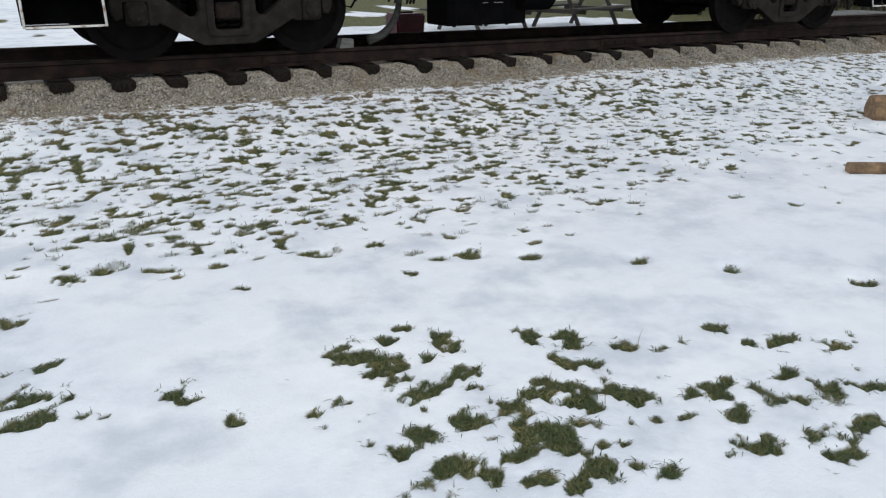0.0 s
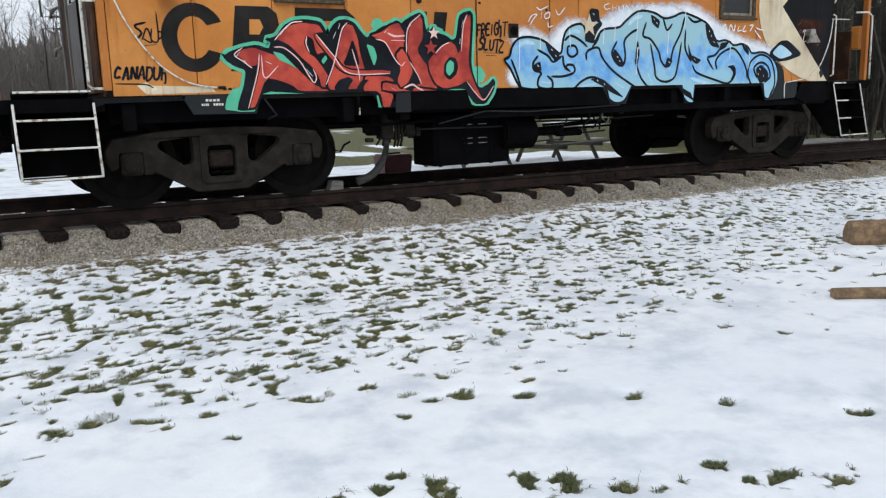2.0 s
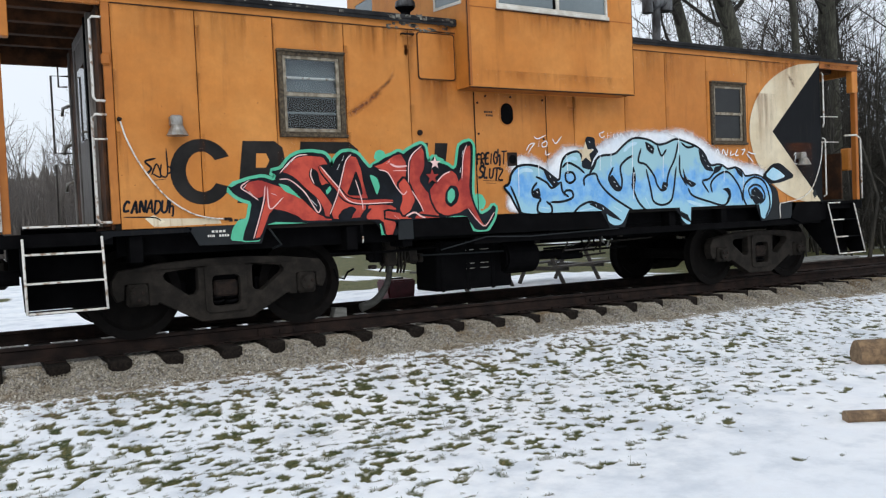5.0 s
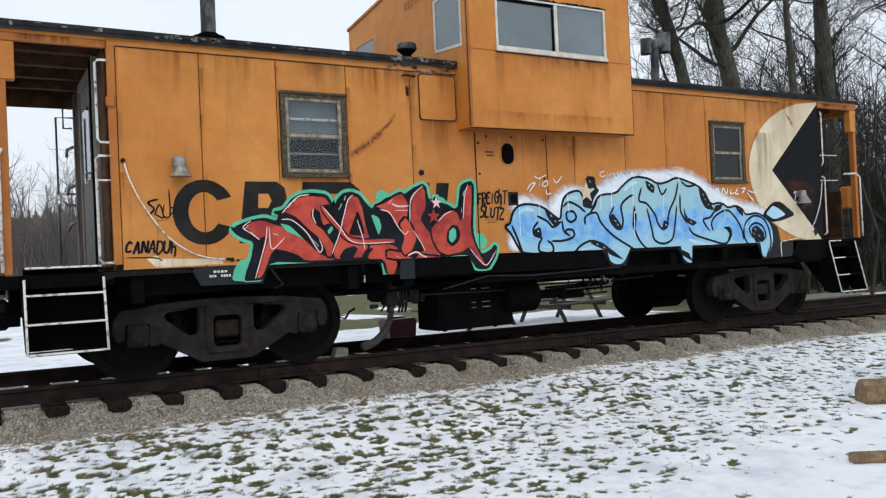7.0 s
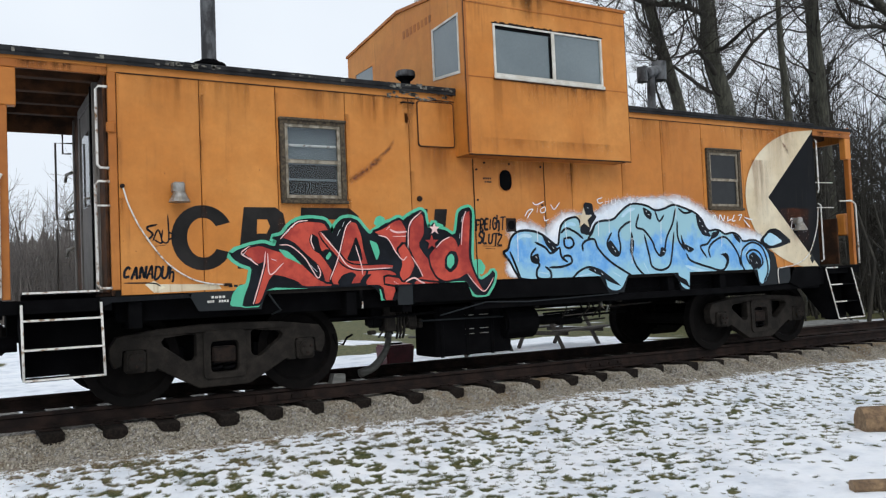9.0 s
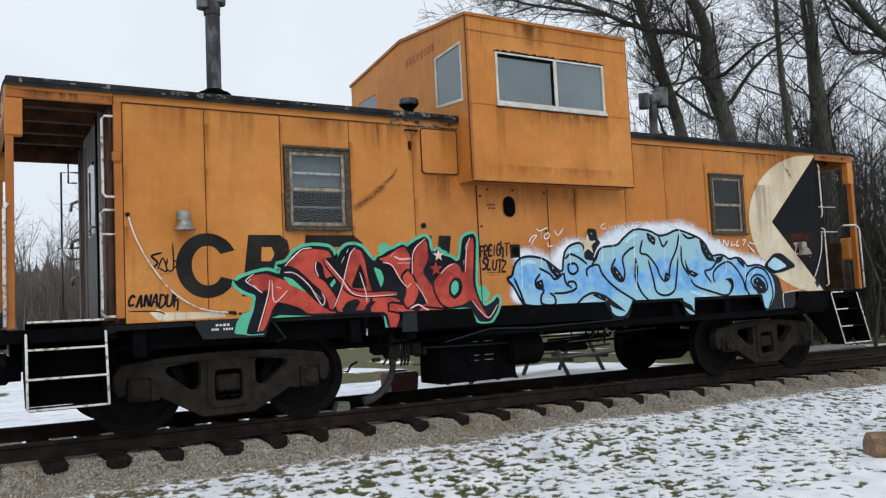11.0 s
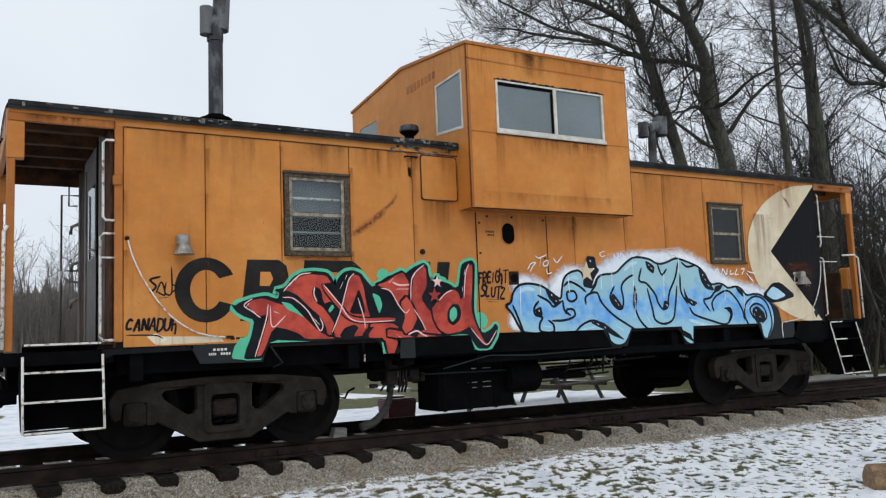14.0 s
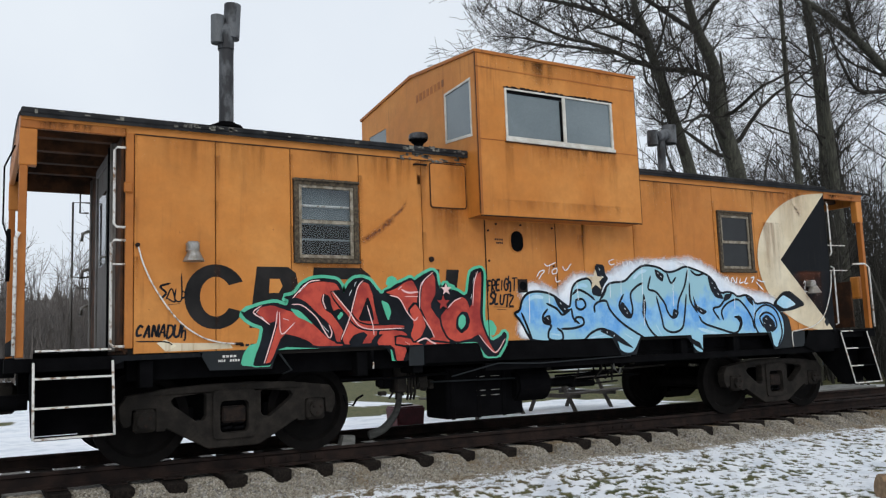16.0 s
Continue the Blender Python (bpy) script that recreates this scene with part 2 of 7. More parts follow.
def blade_material():
    m, n, l, b = nodes_of("winter_grass_blades")
    g = n.new("ShaderNodeNewGeometry")
    v = coords(n, l)
    c = ramp(n, [(0.0, (0.028, 0.046, 0.014)), (0.35, (0.065, 0.09, 0.026)), (0.7, (0.17, 0.155, 0.055)), (1.0, (0.36, 0.28, 0.14))])
    add = n.new("ShaderNodeMath")
    add.operation = "MULTIPLY_ADD"
    add.inputs[1].default_value, add.inputs[2].default_value = 0.55, 0.0
    l.new(g.outputs["Random Per Island"], add.inputs[0])
    add2 = n.new("ShaderNodeMath")
    add2.operation = "ADD"
    l.new(add.outputs[0], add2.inputs[0])
    l.new(spread(n, l, noise_of(n, l, v, 7, 4), 0.45, 0.9), add2.inputs[1])
    l.new(add2.outputs[0], c.inputs[0])
    l.new(c.outputs[0], b.inputs["Base Color"])
    b.inputs["Roughness"].default_value = 0.6
    return m


SNOWY = ground_material()
GRAVEL = gravel_material()
STONE = stone_material()
BLADES = blade_material()

# ---- building helpers ----


def finish(name, me, mat, parent=None, label="", smooth=False):
    if mat:
        me.materials.append(mat)
    if smooth:
        me.shade_smooth()
    ob = new(name, me)
    if parent:
        ob.parent = parent
    if label:
        ob["label"] = label
    return ob


def part(name, bm, mat, parent=None, label="", smooth=False):
    me = bpy.data.meshes.new(name)
    bmesh.ops.recalc_face_normals(bm, faces=bm.faces)
    bm.to_mesh(me)
    bm.free()
    return finish(name, me, mat, parent, label, smooth)


def add_box(bm, lo, hi, bevel=0.0, turn=None):
    m = Matrix.Translation([(a + b) / 2 for a, b in zip(lo, hi)])
    if turn:
        m = m @ turn
    m = m @ Matrix.Diagonal([b - a for a, b in zip(lo, hi)] + [1])
    made = bmesh.ops.create_cube(bm, size=1, matrix=m)["verts"]
    if bevel:
        edges = list({e for v in made for e in v.link_edges})
        bmesh.ops.bevel(bm, geom=edges, offset=bevel, segments=1, affect="EDGES")


def box(name, lo, hi, mat, parent=None, label="", bevel=0.006, turn=None):
    bm = bmesh.new()
    add_box(bm, lo, hi, bevel, turn)
    return part(name, bm, mat, parent, label)


def smoothed(pts, steps=6):
    """A Catmull-Rom line through the points."""
    p = [np.array(q, float) for q in pts]
    p = [2 * p[0] - p[1]] + p + [2 * p[-1] - p[-2]]
    out = []
    for a, b, c, d in zip(p, p[1:], p[2:], p[3:]):
        for k in range(steps):
            t = k / steps
            out.append(0.5 * (2 * b + (c - a) * t + (2 * a - 5 * b + 4 * c - d) * t * t + (3 * b - a - 3 * c + d) * t ** 3))
    return out + [p[-2]]


def tube_arrays(pts, radii, sides=8):
    """Vertices and faces of an open tube along a line."""
    pts = np.asarray(pts, float)
    radii = np.full(len(pts), radii) if np.isscalar(radii) else np.asarray(radii, float)
    way = np.empty_like(pts)
    way[1:-1] = pts[2:] - pts[:-2]
    way[0], way[-1] = pts[1] - pts[0], pts[-1] - pts[-2]
    way /= np.sqrt((way * way).sum(1))[:, None] + 1e-9
    up = (0.31, 0.17, 0.93) if abs(way[0][2]) < 0.8 else (0.9, 0.3, 0.1)
    a = np.stack([way[:, 1] * up[2] - way[:, 2] * up[1], way[:, 2] * up[0] - way[:, 0] * up[2], way[:, 0] * up[1] - way[:, 1] * up[0]], -1)
    a /= np.sqrt((a * a).sum(1))[:, None] + 1e-9
    b = np.stack([way[:, 1] * a[:, 2] - way[:, 2] * a[:, 1], way[:, 2] * a[:, 0] - way[:, 0] * a[:, 2], way[:, 0] * a[:, 1] - way[:, 1] * a[:, 0]], -1)
    ang = np.arange(sides) * (2 * np.pi / sides)
    v = pts[:, None] + radii[:, None, None] * (np.cos(ang)[None, :, None] * a[:, None] + np.sin(ang)[None, :, None] * b[:, None])
    k = np.arange(sides)
    j = (k + 1) % sides
    ring = np.stack([k, j, j + sides, k + sides], -1)
    f = (ring[None] + (np.arange(len(pts) - 1) * sides)[:, None, None]).reshape(-1, 4)
    return v.reshape(-1, 3), f


def tube(name, pts, radius, mat, parent=None, label="", sides=8):
    v, f = tube_arrays(pts, radius, sides)
    n = len(v)
    ends = [list(range(sides))[::-1], list(range(n - sides, n))]
    me = bpy.data.meshes.new(name)
    me.from_pydata(v.tolist(), [], f.tolist() + ends)
    return finish(name, me, mat, parent, label, True)


def cylinder(name, a, b, radius, mat, parent=None, label="", sides=20, radius_2=None, bevel=0.0):
    a, b = Vector(a), Vector(b)
    bm = bmesh.new()
    m = Matrix.Translation((a + b) / 2) @ (b - a).to_track_quat("Z", "Y").to_matrix().to_4x4()
    bmesh.ops.create_cone(bm, cap_ends=True, segments=sides, radius1=radius, radius2=radius if radius_2 is None else radius_2, depth=(b - a).length, matrix=m)
    if bevel:
        bmesh.ops.bevel(bm, geom=[e for e in bm.edges if len(e.link_faces) == 2 and e.calc_face_angle(0) > 0.9], offset=bevel, segments=2, affect="EDGES")
    return part(name, bm, mat, parent, label)


def plate(name, outline, holes, y, thick, mat, parent=None, label="", axis="y", bevel=0.0):
    """A flat plate with openings: (x, z) outlines at depth y (axis y), or (y, z) outlines at x (axis x)."""
    from mathutils.geometry import tessellate_polygon
    loops = [[Vector((a, b, 0)) for a, b in loop] for loop in (outline, *holes)]
    tris = tessellate_polygon(loops)
    flat = [v for loop in loops for v in loop]
    place = (lambda v, d: (v.x, y + d, v.y)) if axis == "y" else (lambda v, d: (y + d, v.x, v.y))
    n = len(flat)
    verts = [place(v, 0) for v in flat] + [place(v, thick) for v in flat]
    faces = [tuple(t) for t in tris] + [tuple(i + n for i in reversed(t)) for t in tris]
    k = 0
    for loop in loops:
        c = len(loop)
        faces += [(k + i, k + (i + 1) % c, n + k + (i + 1) % c, n + k + i) for i in range(c)]
        k += c
    bm = bmesh.new()
    bv = [bm.verts.new(v) for v in verts]
    for fc in faces:
        if len(set(fc)) > 2:
            try:
                bm.faces.new([bv[i] for i in fc])
            except ValueError:
                pass
    ob = part(name, bm, mat, parent, label)
    if bevel:
        b = ob.modifiers.new("worn_edges", "BEVEL")
        b.width, b.segments, b.limit_method, b.angle_limit = bevel, 2, "ANGLE", radians(50)
    return ob


def rect(x0, x1, z0, z1):
    return [(x0, z0), (x1, z0), (x1, z1), (x0, z1)]


def rounded(x0, x1, z0, z1, r, n=4):
    out = []
    for cx, cz, s in ((x1 - r, z0 + r, -90), (x1 - r, z1 - r, 0), (x0 + r, z1 - r, 90), (x0 + r, z0 + r, 180)):
        out += [(cx + r * math.cos(radians(s + 90 * k / n)), cz + r * math.sin(radians(s + 90 * k / n))) for k in range(n + 1)]
    return out


def empty(name, x, y, z, label, category, group=""):
    ob = new(name)
    ob.location = (x, y, z)
    ob.empty_display_size = 0.3
    return tagged(ob, label, category, group)


def into(thing, *obs):
    """Hang parts that were built in the world under a thing, where they are."""
    for ob in obs:
        ob.parent = thing
        ob.matrix_parent_inverse = Matrix.Translation(-thing.location)


def lattice(x, y, scale, seed):
    """Smooth value noise on arrays, 0 to 1."""
    x, y = np.asarray(x) * scale + seed * 17.3, np.asarray(y) * scale + seed * 9.1
    xi, yi = np.floor(x).astype(np.int64), np.floor(y).astype(np.int64)
    u, v = x - xi, y - yi
    u, v = u * u * (3 - 2 * u), v * v * (3 - 2 * v)

    def h(a, b):
        k = (a * 374761393 + b * 668265263 + seed * 1442695041) & 0xFFFFFFFF
        k = ((k ^ (k >> 13)) * 1274126177) & 0xFFFFFFFF
        return ((k ^ (k >> 16)) & 0xFFFF) / 65535.0

    return (h(xi, yi) * (1 - u) + h(xi + 1, yi) * u) * (1 - v) + (h(xi, yi + 1) * (1 - u) + h(xi + 1, yi + 1) * u) * v


def fractal(x, y, scale, seed, octaves=3):
    total, amp = 0, 0
    for o in range(octaves):
        total = total + lattice(x, y, scale * 2 ** o, seed + o) * 0.5 ** o
        amp += 0.5 ** o
    return total / amp


def step(v, lo, hi):
    t = np.clip((v - lo) / (hi - lo), 0, 1)
    return t * t * (3 - 2 * t)


def grime_material(name, tone, stretch, scale, lo, hi, strong):
    """Dirt that ran down from the top edge of what it lies on; thin where it ends."""
    m, n, l, b = nodes_of(name)
    t = n.new("ShaderNodeTexCoord")
    sep = n.new("ShaderNodeSeparateXYZ")
    l.new(t.outputs["Generated"], sep.inputs[0])
    run = spread(n, l, noise_of(n, l, coords(n, l, stretch), scale, 5, 0.65), lo, hi)
    fade = n.new("ShaderNodeMath")
    fade.operation, fade.inputs[1].default_value = "POWER", 1.4
    l.new(sep.outputs["Z"], fade.inputs[0])
    mul = n.new("ShaderNodeMath")
    mul.operation = "MULTIPLY"
    l.new(run, mul.inputs[0])
    l.new(fade.outputs[0], mul.inputs[1])
    side = ramp(n, [(0.0, (0, 0, 0)), (0.3, (0.8, 0.8, 0.8)), (0.7, (0.8, 0.8, 0.8)), (1.0, (0, 0, 0))])
    l.new(sep.outputs["X"], side.inputs[0])
    mul2 = n.new("ShaderNodeMath")
    mul2.operation = "MULTIPLY"
    l.new(mul.outputs[0], mul2.inputs[0])
    l.new(side.outputs[0], mul2.inputs[1])
    out = n.new("ShaderNodeMath")
    out.operation, out.inputs[1].default_value = "MULTIPLY", strong
    l.new(mul2.outputs[0], out.inputs[0])
    l.new(out.outputs[0], b.inputs["Alpha"])
    b.inputs["Base Color"].default_value = (*tone, 1)
    b.inputs["Roughness"].default_value = 0.9
    b.inputs["Specular IOR Level"].default_value = 0.1
    return m


GRIME = grime_material("run_down_grime", (0.05, 0.024, 0.012), (9, 9, 0.7), 1.2, 0.3, 0.88, 0.7)
RUST_RUN = grime_material("run_down_rust", (0.17, 0.05, 0.016), (11, 11, 0.8), 1.2, 0.28, 0.85, 0.75)


def scuff_material():
    """A soft-edged smear: thick along its middle, broken by noise."""
    m, n, l, b = nodes_of("rusty_scuff")
    a = n.new("ShaderNodeAttribute")
    a.attribute_name = "edge"
    k = n.new("ShaderNodeMath")
    k.operation = "MULTIPLY"
    l.new(a.outputs["Fac"], k.inputs[0])
    l.new(spread(n, l, noise_of(n, l, coords(n, l), 22, 5, 0.7), 0.3, 0.65), k.inputs[1])
    l.new(k.outputs[0], b.inputs["Alpha"])
    b.inputs["Base Color"].default_value = (0.14, 0.04, 0.02, 1)
    b.inputs["Roughness"].default_value = 0.9
    return m


SCUFF = scuff_material()

# ---- the ground: one sheet of thin snow and grass out to the horizon ----
YC = -0.17          # the middle of the track
FALL = -0.0085      # the track falls a little towards +x
TIES = [-1.54, -1.02, -0.5, 0.01, 0.51, 1.03, 1.52, 1.98, 2.51, 3.1, 3.66, 4.2, 4.77, 5.28, 5.78, 6.3, 6.85, 7.41, 7.99, 8.55, 9.12, 9.7, 10.3, 10.9, 11.5, 12.1]

# larger bare patches near the walker: x, y, half width, half depth
PATCHES = []
PATCHES += [(0.04, -6.42, 0.11, 0.11), (0.11, -6.58, 0.12, 0.14), (0.32, -6.30, 0.04, 0.05), (0.42, -6.48, 0.06, 0.12), (0.39, -6.77, 0.08, 0.06), (0.15, -6.83, 0.13, 0.07), (0.78, -6.61, 0.06, 0.09), (0.90, -6.76, 0.10, 0.12), (0.85, -6.99, 0.09, 0.09), (0.77, -6.87, 0.05, 0.11), (1.07, -6.88, 0.06, 0.06), (0.36, -7.05, 0.06, 0.06), (0.20, -7.10, 0.07, 0.11), (-0.02, -7.08, 0.09, 0.07), (-0.11, -7.14, 0.04, 0.05), (-0.02, -7.32, 0.11, 0.08), (0.59, -7.02, 0.10, 0.08)]
PATCHES += [(0.63, -7.14, 0.11, 0.13), (0.81, -7.20, 0.08, 0.10), (0.41, -7.32, 0.07, 0.15), (0.22, -7.34, 0.07, 0.04), (0.42, -7.52, 0.07, 0.08), (0.53, -7.58, 0.06, 0.05), (0.29, -7.55, 0.07, 0.05), (0.32, -7.23, 0.06, 0.07), (-0.54, -6.70, 0.03, 0.06), (-0.27, -6.78, 0.03, 0.03), (-0.15, -6.74, 0.05, 0.05), (0.09, -7.38, 0.05, 0.07), (0.78, -7.39, 0.04, 0.04), (0.52, -7.42, 0.03, 0.04), (0.32, -6.90, 0.04, 0.03), (0.20, -6.38, 0.06, 0.06), (-1.15, -6.14, 0.12, 0.09)]
PATCHES += [(-1.13, -6.34, 0.09, 0.07), (-1.22, -6.34, 0.08, 0.06), (-0.66, -6.42, 0.09, 0.08), (-1.06, -5.89, 0.08, 0.05), (1.11, -7.34, 0.10, 0.06), (1.04, -7.51, 0.10, 0.06), (1.48, -7.40, 0.10, 0.06), (1.43, -7.57, 0.11, 0.06), (1.41, -7.75, 0.09, 0.07), (0.95, -7.69, 0.11, 0.07), (1.17, -7.74, 0.09, 0.06), (1.55, -6.96, 0.08, 0.06), (1.70, -7.17, 0.07, 0.05), (1.86, -7.33, 0.08, 0.05), (1.67, -7.61, 0.07, 0.06), (1.18, -7.86, 0.10, 0.06)]
# where a walker's boots went through: x, y
PRINTS = [(0.92, -5.54), (1.11, -5.61), (1.38, -5.77), (1.86, -6.11), (0.39, -5.2), (-0.16, -5.06), (-0.71, -4.86), (2.21, -6.46), (2.65, -6.91), (-0.42, -4.98)]


def base_height(x, y):
    z = np.interp(y, [-400, -30, -7.5, -5, -3.2, -2.3, -1.85, -1.4, 1.2, 1.7, 3.5, 7, 400], [-0.9, -0.72, -0.68, -0.67, -0.585, -0.43, -0.36, -0.33, -0.33, -0.36, -0.55, -0.6, -0.9])
    near = np.exp(-((y - YC) / 3.0) ** 2)
    return z + near * FALL * np.clip(x, -3, 12) + 0.05 * (fractal(x, y, 0.35, 3) - 0.5)


def chance(a, b, seed):
    k = (a * 374761393 + b * 668265263 + seed * 1442695041) & 0xFFFFFFFF
    k = ((k ^ (k >> 13)) * 1274126177) & 0xFFFFFFFF
    return ((k ^ (k >> 16)) & 0xFFFF) / 65535.0


def tufts(x, y, cell, seed, likely, least, most, wob):
    """Single clumps of grass, one at most in each cell of a jittered grid."""
    gx, gy = np.floor(x / cell).astype(np.int64), np.floor(y / cell).astype(np.int64)
    out = np.zeros_like(x)
    for i in (-1, 0, 1):
        for j in (-1, 0, 1):
            a, b = gx + i, gy + j
            px, py = (a + chance(a, b, seed)) * cell, (b + chance(a, b, seed + 1)) * cell
            r = least + (most - least) * chance(a, b, seed + 2) ** 2
            s = 0.7 + 0.9 * chance(a, b, seed + 3)
            d = np.hypot((x - px) / s, (y - py) * s) / r + wob
            full = 0.55 + 0.45 * step(chance(a, b, seed + 5), 0.1, 0.6)
            out = np.maximum(out, (chance(a, b, seed + 4) < likely) * full * (1 - step(d, 0.42, 1.3)))
    return out


def bare(x, y):
    """How far the grass shows through, 0 to 1."""
    x, y = np.asarray(x, float), np.asarray(y, float)
    mid = fractal(x, y, 1.3, 5, 2)
    rough = 1.7 * (fractal(x, y, 26, 71, 2) - 0.5)
    line = y + np.where(x < 1.2, 0.25, -0.05) * (x - 1.2)
    smooth = step(x - 2.2 - 0.35 * (y + 5), 0.0, 2.5)
    likely = np.interp(line, [-9, -6.9, -6.2, -5.6, -5.2, -4.4, -3.0, -2.0], [0.0, 0.0, 0.0, 0.05, 0.3, 0.85, 1.05, 1.1]) * (1 - 0.22 * smooth) * (0.55 + 0.9 * mid)
    out = tufts(x, y, 0.1, 81, likely, 0.022, 0.084 - 0.012 * np.clip(smooth, 0, 1), rough)
    some = np.interp(y, [-5.2, -4.5, -2.2], [0.0, 0.3, 0.6]) * (1 - 0.7 * smooth)
    out = np.maximum(out, tufts(x, y, 0.27, 91, some, 0.03, 0.115, rough))
    near = step(-(y + 0.42 * (x - 0.1)), 6.35, 6.6) * step(fractal(x, y, 0.9, 31, 2) + 0.3 * (x > -0.3), 0.42, 0.6)
    out = np.maximum(out, tufts(x, y, 0.12, 101, 0.5 * near, 0.016, 0.05, rough))
    wide = fractal(x, y * 0.5, 0.8, 61, 4)
    rear = np.interp(y + 0.6 * (mid - 0.5), [1.2, 4.4, 5.4, 8.2, 9.0, 25, 40, 80], [0.85, 0.8, 0.05, 0.05, 1.0, 1.0, 0.9, 0.5])
    rear = rear * (0.25 + 0.75 * step(x - 0.3 * y, 0.5, 3.0))
    out = np.where(y > 1.2, step(wide, 0.76 - 0.5 * rear, 0.9 - 0.5 * rear), out)
    out = np.where((x > 13) & (y > 2.2), step(wide, 0.22, 0.42), out)
    fine = fractal(x, y, 9, 11, 3)
    wob = 0.9 * (fractal(x, y, 13, 21, 3) - 0.5)
    holes = 2.3 * (fractal(x, y, 21, 51, 2) - 0.5)
    for px, py, a, b in PATCHES:
        d = np.sqrt(((x - px) / a) ** 2 + ((y - py) / b) ** 2) * 1.3 + 1.5 * wob + 1.0 * holes
        out = np.maximum(out, 1 - step(d, 0.6, 1.25))
    for px, py in PRINTS:
        d = np.sqrt(((x - px) / 0.07) ** 2 + ((y - py) / 0.055) ** 2) + 1.5 * wob
        out = np.maximum(out, 0.95 * (1 - step(d, 0.5, 1.15)))
    toe = step(y + 0.5 * (fractal(x, y, 0.9, 47, 3) - 0.5), -2.0, -1.62) * (y < 0)
    return np.clip(np.maximum(out, toe * step(fine, 0.25, 0.5)), 0, 1)


def ground_height(x, y):
    b = bare(x, y)
    z = base_height(x, y) + 0.016 * (1 - b) + 0.012 * (fractal(x, y, 4, 8, 3) - 0.5)
    for px, py in PRINTS:
        z = z - 0.03 * np.exp(-(((x - px) / 0.09) ** 2 + ((y - py) / 0.07) ** 2))
    return z, b


def axis_steps(lo, hi, fine, far, grow=1.25):
    out = list(np.arange(lo, hi, fine))
    s, v = fine, lo
    while v > -far:
        s *= grow
        v -= s
        out.insert(0, v)
    s, v = fine, out[-1]
    while v < far:
        s *= grow
        v += s
        out.append(v)
    return np.array(out)


def make_ground():
    xs = axis_steps(-3.2, 11.5, 0.024, 600, 1.12)
    ys = axis_steps(-8.3, -1.6, 0.024, 600, 1.045)
    ys = np.unique(np.concatenate([ys[ys < -1.55], np.arange(-1.5, 13.0, 0.08), ys[ys > 13.05]]))
    X, Y = np.meshgrid(xs, ys)
    Z, B = ground_height(X, Y)
    me = bpy.data.meshes.new("ground")
    w = len(xs)
    idx = np.arange(X.size).reshape(X.shape)
    quads = np.stack([idx[:-1, :-1], idx[:-1, 1:], idx[1:, 1:], idx[1:, :-1]], -1).reshape(-1, 4)
    me.from_pydata(np.stack([X, Y, Z], -1).reshape(-1, 3).tolist(), [], quads.tolist())
    a = me.attributes.new("snow", "FLOAT", "POINT")
    a.data.foreach_set("value", (1 - B).astype(np.float32).ravel())
    ob = finish("ground", me, SNOWY, smooth=True)
    return tagged(ob, "thin wet snow over winter lawn with grass showing through", "ground", kind="structure")


make_ground()


def blades_mesh(name, where, label, seed, size=(0.01, 0.034), width=0.0022, spread_out=(0.2, 1.5)):
    rng = np.random.default_rng(seed)
    x, y = where
    n = len(x)
    z = ground_height(x, y)[0] - 0.006
    h = rng.uniform(*size, n)
    ang, lean = rng.uniform(0, 2 * np.pi, n), rng.uniform(*spread_out, n)
    dx, dy = np.cos(ang), np.sin(ang)
    w = width * rng.uniform(0.7, 1.5, n)
    base = np.stack([x, y, z], -1)
    side = np.stack([-dy, dx, 0 * x], -1) * w[:, None]
    mid = base + np.stack([dx * lean * h * 0.3, dy * lean * h * 0.3, h * 0.6], -1)
    tip = base + np.stack([dx * lean * h, dy * lean * h, h * np.clip(1.05 - 0.3 * lean, 0.3, 1)], -1)
    v = np.stack([base - side, base + side, mid + side * 0.8, mid - side * 0.8, tip], 1).reshape(-1, 3)
    k = np.arange(n)[:, None] * 5
    faces = (k + np.array([[0, 1, 2, 3]])).tolist() + (k + np.array([[3, 2, 4]])).tolist()
    me = bpy.data.meshes.new(name)
    me.from_pydata(v.tolist(), [], faces)
    return tagged(finish(name, me, BLADES), label, "grass", kind="stuff")


def grow_grass():
    rng = np.random.default_rng(4)
    n = 600000
    x, y = rng.uniform(-3.2, 9.5, n), rng.uniform(-8.2, -1.9, n)
    b = bare(x, y)
    dist = np.hypot(x + 1.1, y + 9.3)
    keep = (b > 0.3) & (rng.uniform(0, 1, n) < (1.25 * b - 0.25) * np.interp(dist, [1, 3, 6, 12], [1.0, 0.95, 0.6, 0.4]))
    blades_mesh("grass", (x[keep], y[keep]), "short olive-green winter grass poking through thin snow", 5)
    n = 300000
    x, y = rng.uniform(-1.7, 3.2, n), rng.uniform(-8.1, -5.6, n)
    b = bare(x, y)
    keep = (b > 0.3) & (rng.uniform(0, 1, n) < 1.25 * b - 0.25)
    blades_mesh("grass", (x[keep], y[keep]), "matted olive and straw-coloured grass in bare patches", 15, (0.008, 0.03), 0.0017, (0.8, 2.6))
    m = 420
    x, y = rng.uniform(-2.5, 6, m), rng.uniform(-8, -3, m)
    b = bare(x, y)
    k = b > 0.15
    blades_mesh("grass_stalk", (x[k], y[k]), "stray dry grass stalks standing in snow", 6, (0.05, 0.1), 0.0012)


grow_grass()

# ---- the track ----


